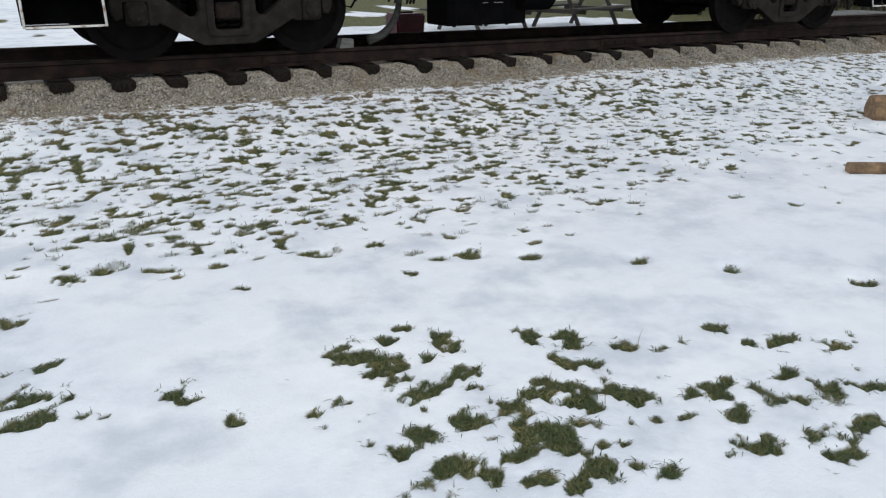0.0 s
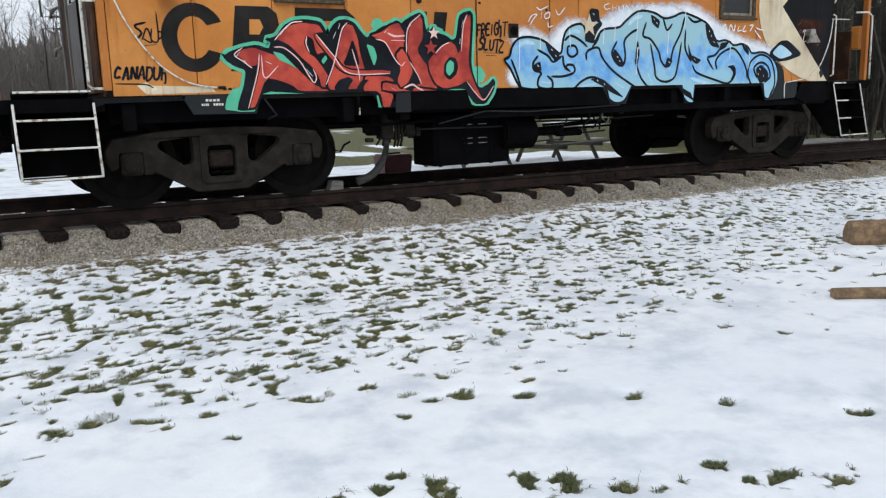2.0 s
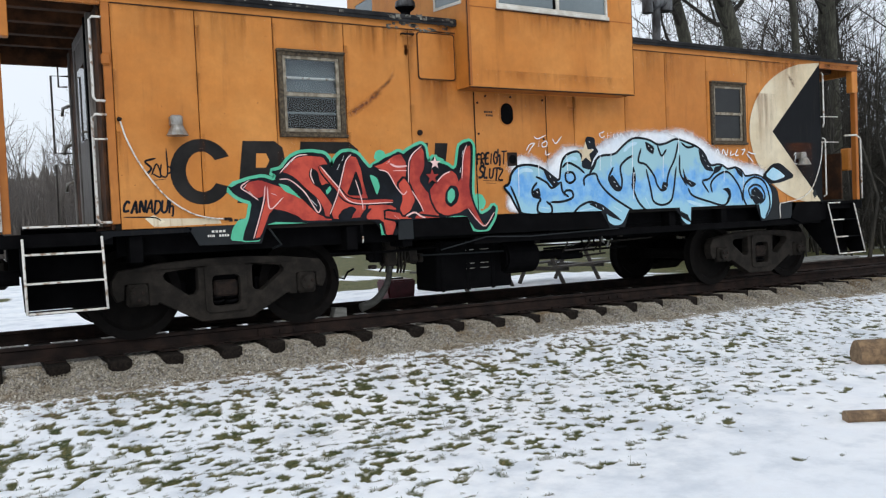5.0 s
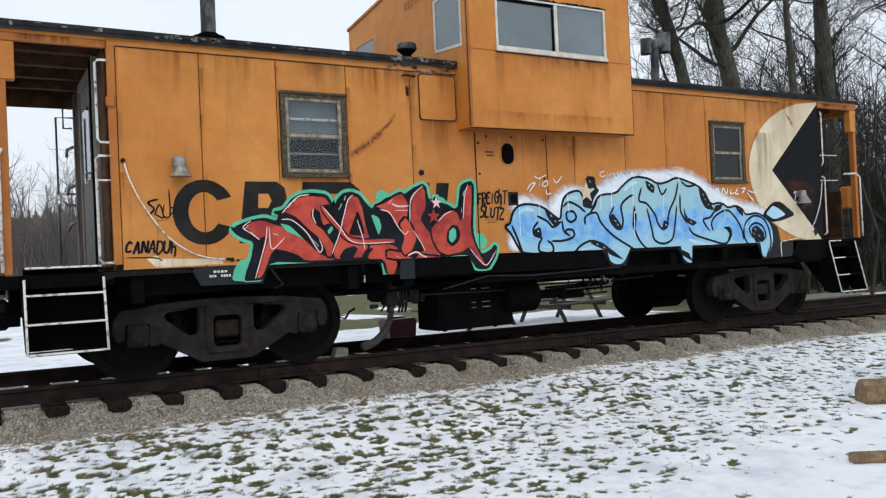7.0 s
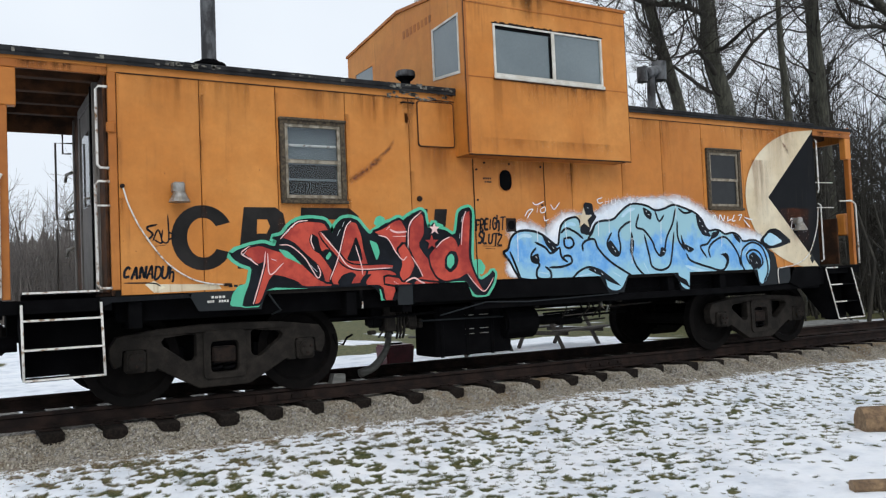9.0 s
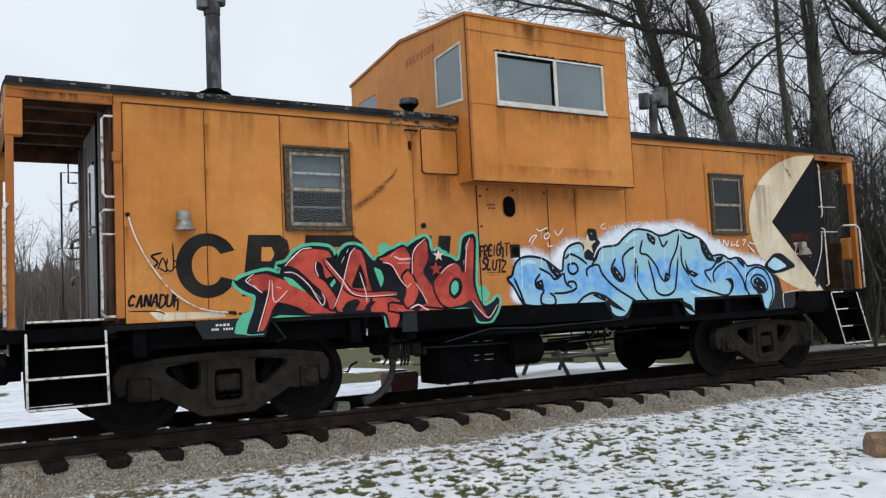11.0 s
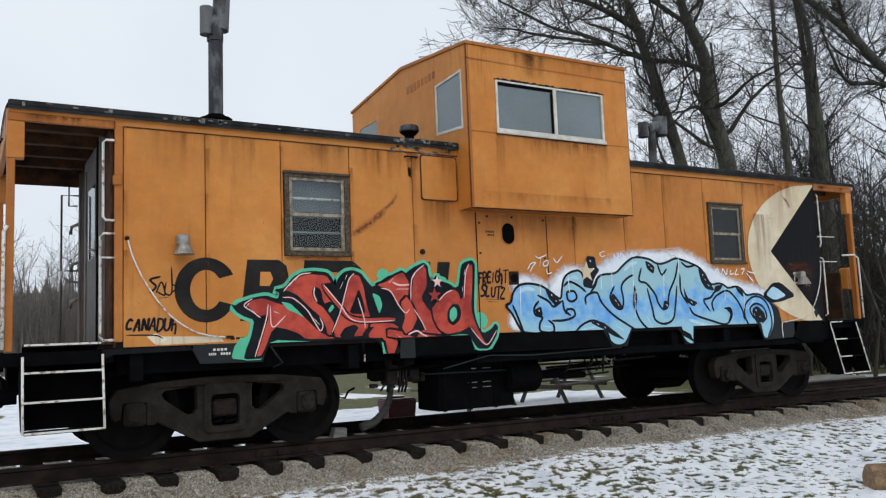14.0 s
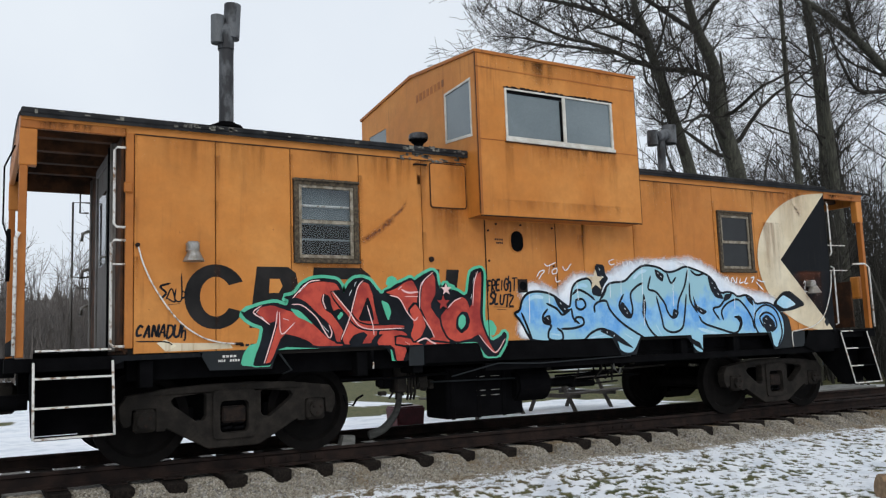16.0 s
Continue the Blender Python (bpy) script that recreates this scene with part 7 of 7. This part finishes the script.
def marker_letter(c):
    """The pen lines of a capital, in a unit box."""
    return {
        "C": [[(0.9, 0.85), (0.5, 1.0), (0.1, 0.6), (0.2, 0.1), (0.9, 0.15)]],
        "A": [[(0.0, 0.0), (0.45, 1.0), (0.6, 0.95), (0.9, 0.0)], [(0.15, 0.4), (0.85, 0.38)]],
        "N": [[(0.05, 0.0), (0.1, 0.95), (0.75, 0.05), (0.85, 1.0)]],
        "D": [[(0.1, 0.95), (0.15, 0.0), (0.7, 0.15), (0.9, 0.55), (0.6, 0.95), (0.0, 0.98)]],
        "U": [[(0.05, 1.0), (0.1, 0.2), (0.5, 0.0), (0.85, 0.25), (0.9, 1.0)]],
        "H": [[(0.1, 1.15), (0.1, 0.0)], [(0.1, 0.5), (0.6, 0.6), (0.75, -0.15), (0.6, -0.3)]],
        "F": [[(0.15, 0.0), (0.1, 1.0), (0.95, 1.05)], [(0.1, 0.55), (0.8, 0.6)]],
        "R": [[(0.1, 0.0), (0.1, 1.0), (0.8, 0.9), (0.7, 0.55), (0.15, 0.5), (0.9, -0.05)]],
        "E": [[(0.9, 1.0), (0.15, 0.9), (0.1, 0.05), (0.95, 0.0)], [(0.1, 0.5), (0.75, 0.52)]],
        "I": [[(0.5, 1.0), (0.45, 0.0)]],
        "G": [[(0.9, 0.9), (0.4, 1.0), (0.05, 0.5), (0.4, 0.0), (0.9, 0.1), (0.9, 0.5), (0.5, 0.5)]],
        "T": [[(-0.1, 1.0), (1.2, 1.05)], [(0.5, 1.0), (0.5, -0.1)]],
        "S": [[(0.9, 0.9), (0.4, 1.05), (0.1, 0.7), (0.75, 0.4), (0.6, 0.05), (0.0, 0.0)]],
        "L": [[(0.15, 1.0), (0.1, 0.05), (0.8, 0.0)]],
        "Z": [[(0.0, 1.0), (0.9, 0.95), (0.1, 0.05), (1.1, -0.05)]],
    }[c]


def marker_tag(words, x, z, wide, high, pen, lean, fall, y, mat, label):
    """Words written quickly with a fat marker: every letter a little off."""
    rng = random.Random(len(words) * 7)
    for k, c in enumerate(words):
        ox, oz = x + k * wide * 1.12 + rng.uniform(-0.1, 0.1) * wide, z + fall * k + rng.uniform(-0.08, 0.08) * high
        sz = rng.uniform(0.9, 1.15)
        strokes("tag_lettering", [(pen * rng.uniform(0.85, 1.2), [(ox + sz * (a * wide + lean * b * high), oz + sz * b * high) for a, b in line]) for line in marker_letter(c)], y - 0.0002 * k, mat, label, taper=0.8)


marker_tag("CANADUH", 0.1, 1.185, 0.058, 0.105, 0.02, 0.15, -0.004, SIDE - 0.003, INK, "black marker tag")
marker_tag("FREIGHT", 3.9, 1.6, 0.05, 0.12, 0.023, 0.1, 0.004, SIDE - 0.003, INK, "black marker tag")
marker_tag("SLUTZ", 3.92, 1.45, 0.06, 0.115, 0.023, 0.15, -0.006, SIDE - 0.003, INK, "black marker tag")
strokes("tag_underline", [(0.014, [(3.98, 1.42), (4.25, 1.41)]), (0.014, [(4.02, 1.39), (4.15, 1.385)]), (0.012, [(0.1, 1.14), (0.35, 1.13), (0.42, 1.1)])], SIDE - 0.003, INK)
strokes("tag_scrawl", [(0.02, [(0.4, 1.67), (0.31, 1.64), (0.36, 1.58), (0.31, 1.52)]), (0.014, [(0.36, 1.52), (0.41, 1.62), (0.44, 1.5), (0.37, 1.53)]), (0.014, [(0.45, 1.62), (0.44, 1.52), (0.5, 1.52), (0.5, 1.76)]), (0.014, [(0.5, 1.6), (0.55, 1.57), (0.5, 1.52)]), (0.012, [(0.38, 1.47), (0.48, 1.48)])], SIDE - 0.003, INK, "black scrawled tag")
strokes("tag_scrawl", [(0.012, [(9.45, 1.72), (9.5, 1.75), (9.47, 1.6), (9.54, 1.6)]), (0.012, [(9.58, 1.68), (9.56, 1.6), (9.62, 1.64), (9.58, 1.69)]), (0.012, [(9.66, 1.69), (9.65, 1.6), (9.7, 1.63)]), (0.012, [(9.75, 1.7), (9.74, 1.55)]), (0.012, [(9.8, 1.55), (9.81, 1.54)])], SIDE - 0.012, WHITE_SPRAY, "white scrawled tag")
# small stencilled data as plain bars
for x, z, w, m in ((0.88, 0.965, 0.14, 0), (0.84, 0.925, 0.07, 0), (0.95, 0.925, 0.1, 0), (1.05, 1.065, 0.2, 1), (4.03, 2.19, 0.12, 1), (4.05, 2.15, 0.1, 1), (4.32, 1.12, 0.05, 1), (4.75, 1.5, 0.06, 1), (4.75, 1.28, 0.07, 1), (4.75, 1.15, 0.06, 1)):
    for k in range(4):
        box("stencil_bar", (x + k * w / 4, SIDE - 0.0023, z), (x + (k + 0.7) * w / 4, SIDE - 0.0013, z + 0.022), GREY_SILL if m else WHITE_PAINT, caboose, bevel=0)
# road number on the cupola end as plain bars
for k in range(8):
    yy = -0.3 - 0.095 * k
    box("number_bar", (CX0 - 0.004, yy - 0.06, 4.1 + 0.002 * k), (CX0 - 0.002, yy, 4.2), ORANGE_OLD, cup, bevel=0)
strokes("scuff_mark", [(0.09, [(2.33, 2.1), (2.45, 2.18), (2.62, 2.3), (2.75, 2.4)]), (0.05, [(2.6, 2.32), (2.8, 2.46), (2.9, 2.6)]), (0.07, [(9.35, 2.9), (9.45, 2.8), (9.5, 2.72)])], SIDE - 0.0118, SCUFF, "rust-red scuff across the orange paint")

# ---- round the track ----


def frustum_thing(name, x, y, z0, z1, a0, a1, b0, b1, mat, label, category):
    bm = bmesh.new()
    add_box(bm, (-1, -1, 0), (1, 1, 1), 0)
    for v in bm.verts:
        t = v.co.z
        v.co = Vector((v.co.x * (a0 + (a1 - a0) * t), v.co.y * (b0 + (b1 - b0) * t), (z1 - z0) * t))
    bmesh.ops.bevel(bm, geom=bm.edges[:], offset=0.025, segments=2, affect="EDGES")
    ob = part(name, bm, mat)
    ob.location = (x, y, z0)
    return tagged(ob, label, category)


can = frustum_thing("bucket", 4.3, 1.5, -0.4, 0.15, 0.19, 0.23, 0.17, 0.2, MAROON, "maroon plastic bin standing beside the far rail", "bucket")
cylinder("handle", (-0.12, 0, 0.56), (0.12, 0, 0.56), 0.012, UNDERFRAME, can)

bm = bmesh.new()
for a in ((0, -0.06, 0), (0.16, -0.06, 0), (0.16, -0.06, 0.09), (0.03, -0.06, 0.1), (0, 0.06, 0), (0.16, 0.06, 0), (0.16, 0.06, 0.09), (0.03, 0.06, 0.1)):
    bm.verts.new(a)
bm.verts.ensure_lookup_table()
for q in ((0, 1, 2, 3), (7, 6, 5, 4), (0, 4, 5, 1), (1, 5, 6, 2), (2, 6, 7, 3), (3, 7, 4, 0)):
    bm.faces.new([bm.verts[i] for i in q])
chock = part("wheel_chock", bm, CONCRETE)
chock.location = (2.28, YC - 0.72, FALL * 2.28 - 0.002)
tagged(chock, "pale grey wheel chock on the rail against a wheel", "wheel chock")


def firewood(x, y, length, r, turn, label, seed):
    rng = random.Random(seed)
    sides, rings = 16, 7
    v, f = [], []
    for i in range(rings):
        t = i / (rings - 1)
        for k in range(sides):
            a = 2 * math.pi * k / sides
            q = r * (1 + 0.09 * math.sin(3 * a + seed) + rng.uniform(-0.05, 0.05))
            v.append((length * t, q * math.cos(a), q * math.sin(a) + r * 0.9))
    for i in range(rings - 1):
        f += [(i * sides + k, i * sides + (k + 1) % sides, (i + 1) * sides + (k + 1) % sides, (i + 1) * sides + k) for k in range(sides)]
    bark = bpy.data.meshes.new("log")
    bark.from_pydata(v, [], f)
    log = finish("log", bark, WOOD)
    log.matrix_basis = pose(x, y, float(ground_height(np.array([x]), np.array([y]))[0][0]) - 0.02, 0, 0, turn)
    tagged(log, label, "log")
    for i in (0, rings - 1):
        ring = v[i * sides:(i + 1) * sides]
        me = bpy.data.meshes.new("cut_end")
        me.from_pydata(ring, [], [tuple(range(sides))])
        finish("cut_end", me, CUT_WOOD, log, "sawn pale end grain")
    return log


CUT_WOOD = plain("sawn_end_grain", (0.32, 0.22, 0.13), (0.2, 0.13, 0.075), 0.85, 20)
firewood(6.5, -4.28, 1.2, 0.125, -30, "short sawn log lying in the snow", 3)
firewood(4.52, -5.47, 0.7, 0.05, -30, "thin split branch lying in the snow", 5)


def picnic_table(x, y, turn):
    """Seat planks, top planks and A-frame legs."""
    z = float(base_height(np.array([x]), np.array([y]))[0])
    t = empty("picnic_table", x, y, z, "weathered wooden picnic table on the far lawn", "picnic table", "picnic tables")
    for s in (-0.72, 0.72):
        for k in range(2):
            yy = s + (k - 0.5) * 0.15
            box("seat_plank", (-1.0, yy - 0.07, 0.42), (1.0, yy + 0.07, 0.46), PLANK, t)
    for k in range(5):
        yy = (k - 2) * 0.15
        box("top_plank", (-1.0, yy - 0.07, 0.72), (1.0, yy + 0.07, 0.76), PLANK, t)
    for xx in (-0.7, 0.7):
        box("seat_beam", (xx - 0.02, -0.8, 0.33), (xx + 0.02, 0.8, 0.42), PLANK, t)
        for s in (-1, 1):
            leg = box("leg", (-0.02, -0.045, -0.4), (0.02, 0.045, 0.42), PLANK, t)
            leg.location, leg.rotation_euler = (xx + 0.045, s * 0.45, 0.36), (radians(28 * s), 0, 0)
    t.rotation_euler = (0, 0, radians(turn))
    return t


picnic_table(10.7, 5.8, 16)
picnic_table(8.5, 6.2, 12)
block = empty("timber_platform", 14.4, 1.95, -0.58, "low platform of worn grey timbers beside the track end", "platform")
for k in range(3):
    box("timber", (-1.2, -0.45 + 0.3 * k, 0.2), (1.2, -0.17 + 0.3 * k, 0.4), CONCRETE, block, bevel=0.012)
for k in range(2):
    box("sleeper", (-1.0 + 1.8 * k, -0.45, 0.0), (-0.8 + 1.8 * k, 0.4, 0.2), CONCRETE, block, bevel=0.012)

# ---- bare trees ----


def grow(out, rng, p, d, length, r, depth, droop=0.0, twist=0.35, kids=(3, 6), sides=6, thin=0.004):
    """One limb and, from it, smaller ones."""
    n = max(3, int(length / 0.5) if depth > 1 else 4)
    n = min(n, 9)
    pts, rad = [np.array(p, float)], [r]
    d = np.array(d, float) / np.linalg.norm(d)
    for k in range(n):
        d = d + np.array([rng.gauss(0, 1), rng.gauss(0, 1), rng.gauss(0, 1)]) * twist * 0.35
        d[2] += 0.06 - droop
        d /= np.linalg.norm(d)
        pts.append(pts[-1] + d * length / n)
        rad.append(max(thin, r * (1 - 0.8 * (k + 1) / n)))
    out.append((pts, rad, sides if r > 0.03 else 3))
    if depth == 0:
        return
    for k in range(rng.randint(*kids)):
        t = rng.uniform(0.25, 1.0)
        i = min(len(pts) - 1, int(t * n))
        side = np.array([rng.gauss(0, 1), rng.gauss(0, 1), rng.gauss(0.25, 0.7)])
        way = d * 0.55 + side / np.linalg.norm(side) * 0.9
        grow(out, rng, pts[i], way, length * rng.uniform(0.35, 0.62), max(thin, rad[i] * rng.uniform(0.4, 0.65)), depth - 1, droop, twist * 1.1, kids, sides, thin)


def limbs_mesh(name, limbs, mat, parent=None, label=""):
    vs, fs, k = [], [], 0
    for pts, rad, sides in limbs:
        a, b = tube_arrays(pts, rad, sides)
        vs.append(a)
        fs.append(b + k)
        k += len(a)
    me = bpy.data.meshes.new(name)
    me.from_pydata(np.concatenate(vs).tolist(), [], np.concatenate(fs).tolist())
    return finish(name, me, mat, parent, label, True)


def tree(line, r, seed, label, limbs=(), count=16, reach=4.5, depth=3, start=0.25):
    """A bare tree: a trunk along a line, named limbs, and a crown of twigs."""
    rng = random.Random(seed)
    pts = smoothed(line, 5)
    rad = [r * (1.15 - 0.85 * k / (len(pts) - 1)) for k in range(len(pts))]
    base = line[0]
    t = empty("tree", *base, label, "tree", "bare trees behind the caboose")
    trunk = limbs_mesh("trunk", [(pts, rad, 12)], BARK)
    crown = []
    for q, rr in limbs:
        lp = smoothed(q, 5)
        lr = [rr * (1 - 0.75 * k / (len(lp) - 1)) for k in range(len(lp))]
        crown.append((lp, lr, 7))
        for k in range(int(len(lp) * 1.3)):
            i = rng.randrange(2, len(lp))
            way = (lp[i] - lp[i - 1]) / np.linalg.norm(lp[i] - lp[i - 1])
            grow(crown, rng, lp[i], way * 0.7 + np.array([rng.gauss(0, 0.5), rng.gauss(0, 0.5), rng.gauss(0.15, 0.55)]), reach * rng.uniform(0.25, 0.6), lr[i] * 0.45, 2, 0.0, 0.5, (4, 6), thin=0.0055)
    for k in range(count):
        i = rng.randrange(int(len(pts) * start), len(pts))
        a = rng.uniform(0, 2 * math.pi)
        up = rng.uniform(0.1, 1.0)
        grow(crown, rng, pts[i], (math.cos(a), math.sin(a), up), reach * rng.uniform(0.5, 1.1), rad[i] * rng.uniform(0.15, 0.34), depth, 0.0, 0.5, (3, 5), thin=0.0055)
    for k in range(70):
        i = rng.randrange(1, len(pts))
        a = rng.uniform(0, 2 * math.pi)
        grow(crown, rng, pts[i], (math.cos(a), math.sin(a), rng.uniform(0.2, 1.2)), rng.uniform(0.5, 1.4), 0.012, 1, 0.0, 0.6, (1, 3), thin=0.0055)
    top = limbs_mesh("crown", crown, TWIGS)
    into(t, trunk, top)
    return t


tree([(18.5, 8, -0.6), (18.0, 8, 3.0), (17.5, 8, 5.9), (16.73, 8, 8.1), (16.3, 8, 9.3), (15.95, 8, 10.3), (15.6, 8, 11.2), (15.0, 8, 15)], 0.2, 1, "tall bare tree with leaning grey-brown trunk",
     limbs=(([(16.1, 8, 9.9), (14.0, 7.5, 10.1), (12.0, 7.2, 10.0), (10.6, 7.0, 9.8)], 0.1), ([(17.3, 8, 6.4), (16.2, 7.5, 7.0), (15.4, 7.3, 7.2)], 0.09)), count=20)
tree([(20.4, 8, -0.6), (20.0, 8, 3.0), (19.56, 8, 6.0), (19.0, 8, 7.8), (18.85, 8, 9.4), (18.25, 8, 10.5), (17.9, 8, 11.5), (16.8, 8, 16)], 0.3, 2, "thick old bare tree with rough dark bark",
     limbs=(([(18.9, 8, 9.0), (17.2, 7.5, 8.9), (15.6, 7.3, 8.7), (13.4, 7.2, 9.0), (12.2, 7.2, 9.05), (10.4, 7.1, 9.45)], 0.1), ([(14.2, 7.2, 8.9), (11.7, 7.2, 8.78), (10.9, 7.2, 8.8), (10.0, 7.2, 8.7)], 0.05), ([(18.3, 8, 10.4), (15.0, 7.5, 11.0), (12.0, 7.2, 11.0), (10.2, 7.0, 10.6)], 0.08), ([(19.3, 8, 7.0), (18.0, 7.6, 7.6), (17.0, 7.4, 7.3)], 0.1)), count=22)
tree([(22.7, 8, -0.6), (22.55, 8, 6.0), (22.4, 8, 8.2), (22.38, 8, 10), (22.4, 8, 12.3), (22.2, 8, 17)], 0.13, 3, "slender bare tree with paler bark", count=20, reach=4)
tree([(24.7, 8, -0.6), (24.46, 8, 6.4), (24.38, 8, 8.4), (24.25, 8, 10.8), (23.85, 8, 12.6), (23.2, 8, 17)], 0.17, 4, "tall straight bare tree", count=24)
tree([(31.5, 8, -0.6), (31.0, 8, 5), (29.6, 8, 9.6), (28.17, 8, 10.6), (26.57, 8, 11.5), (24.75, 8, 12.2), (22.5, 8, 12.8)], 0.24, 5, "bare tree with a heavy limb reaching out",
     limbs=(([(29.3, 8, 9.7), (28.0, 8, 9.75), (26.3, 8, 9.6), (25.45, 8, 10.5), (24.9, 8, 11.7)], 0.1), ([(26.5, 8, 11.5), (26.3, 8, 12.3), (25.9, 8, 14)], 0.12)), count=22, reach=5)
tree([(21.5, 9, -0.6), (21.2, 9, 4), (20.6, 9, 7.5), (20.4, 9, 10.5)], 0.12, 6, "thin young bare tree", count=10, reach=3)
tree([(27.0, 10, -0.6), (26.8, 10, 5), (26.9, 10, 10), (26.4, 10, 15)], 0.22, 7, "tall straight bare tree", count=20)


def thicket(name, label, count, xr, yr, hr, rr, seed, mat, kids, depth=2):
    """Many thin stems with twigs, too many to count."""
    rng = random.Random(seed)
    limbs = []
    for _ in range(count):
        x, y, h = rng.uniform(*xr), rng.uniform(*yr), rng.uniform(*hr)
        p = np.array([x, y, -0.7])
        lean = np.array([rng.gauss(0, 0.1), rng.gauss(0, 0.1), 1.0])
        pts = [p + lean * h * t + np.array([rng.gauss(0, 0.02 * h), rng.gauss(0, 0.02 * h), 0]) * (t > 0) for t in (0, 0.3, 0.6, 1)]
        r = rng.uniform(*rr)
        limbs.append((pts, [r, r * 0.8, r * 0.5, r * 0.15], 4))
        for _k in range(kids):
            t = rng.uniform(0.12, 0.95)
            a = rng.uniform(0, 6.28)
            q = pts[0] + (pts[-1] - pts[0]) * t
            grow(limbs, rng, q, (math.cos(a), math.sin(a), rng.uniform(0.3, 1.3)), h * rng.uniform(0.14, 0.32), r * 0.4, depth, 0.0, 0.4, (2, 4), 3, r * 0.09)
    ob = limbs_mesh(name, limbs, mat)
    return tagged(ob, label, "woods", kind="stuff")


thicket("brush_thicket", "tangled bare brush and saplings behind the track end", 260, (16, 33), (3.0, 12), (1.5, 6.8), (0.022, 0.06), 21, TWIGS, 9)
thicket("brush_thicket", "tall dark tangle of bare saplings past the track end", 150, (24, 34), (7.5, 17), (5, 10.5), (0.03, 0.08), 25, TWIGS, 10)
thicket("bare_woods", "bare winter woods behind the caboose", 26, (27, 66), (14, 36), (8, 17), (0.06, 0.16), 22, TWIGS, 11)
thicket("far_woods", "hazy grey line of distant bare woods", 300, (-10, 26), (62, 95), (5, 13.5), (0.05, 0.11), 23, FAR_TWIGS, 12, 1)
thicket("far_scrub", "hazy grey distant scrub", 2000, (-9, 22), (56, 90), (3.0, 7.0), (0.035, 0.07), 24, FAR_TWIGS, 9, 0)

def ridge():
    """The closed mass of the distant woods behind the single stems, with a ragged top of twigs."""
    rng = np.random.default_rng(9)
    xs = np.arange(-60, 160, 0.25)
    slow = np.interp(xs, np.arange(-60, 161, 4.0), rng.uniform(-0.7, 0.7, 56))
    top = 6.6 + slow + rng.uniform(0, 1, len(xs)) ** 3 * 3.0 + 1.3 * (xs < 25)
    v = [(x, 98, -2.0) for x in xs] + [(x, 98, z) for x, z in zip(xs, top)] + [(x, 112, -2.0) for x in xs]
    n = len(xs)
    f = [(i, i + 1, n + i + 1, n + i) for i in range(n - 1)] + [(n + i, n + i + 1, 2 * n + i + 1, 2 * n + i) for i in range(n - 1)]
    me = bpy.data.meshes.new("backdrop")
    me.from_pydata(v, [], f)
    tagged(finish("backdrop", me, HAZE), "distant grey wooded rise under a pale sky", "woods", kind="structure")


ridge()

# grey house far behind the brush
house = empty("house", 38.5, 16.5, -0.7, "low blue-grey house behind bare brush", "house")
SIDING = plain("blue_grey_siding", (0.2, 0.25, 0.31), (0.15, 0.19, 0.24), 0.7, 3, stretch=(0.3, 0.3, 8))
SHINGLE = plain("dark_shingles", (0.08, 0.08, 0.085), (0.05, 0.05, 0.052), 0.9, 5)
box("wall", (-5, -3, 0), (5, 3, 3.0), SIDING, house)
plate("roof", [(-3.4, 2.9), (0, 4.6), (3.4, 2.9), (3.4, 3.05), (0, 4.8), (-3.4, 3.05)], [], -5.4, 10.8, SHINGLE, house, axis="x")
for x in (-3, 0.2, 3):
    w = box("window", (x - 0.5, -3.04, 1.0), (x + 0.5, -2.99, 2.2), WHITE_PAINT, house)
    box("pane", (x - 0.42, -3.05, 1.08), (x + 0.42, -3.041, 2.12), GLASS, w, bevel=0)
house.rotation_euler = (0, 0, radians(-35))
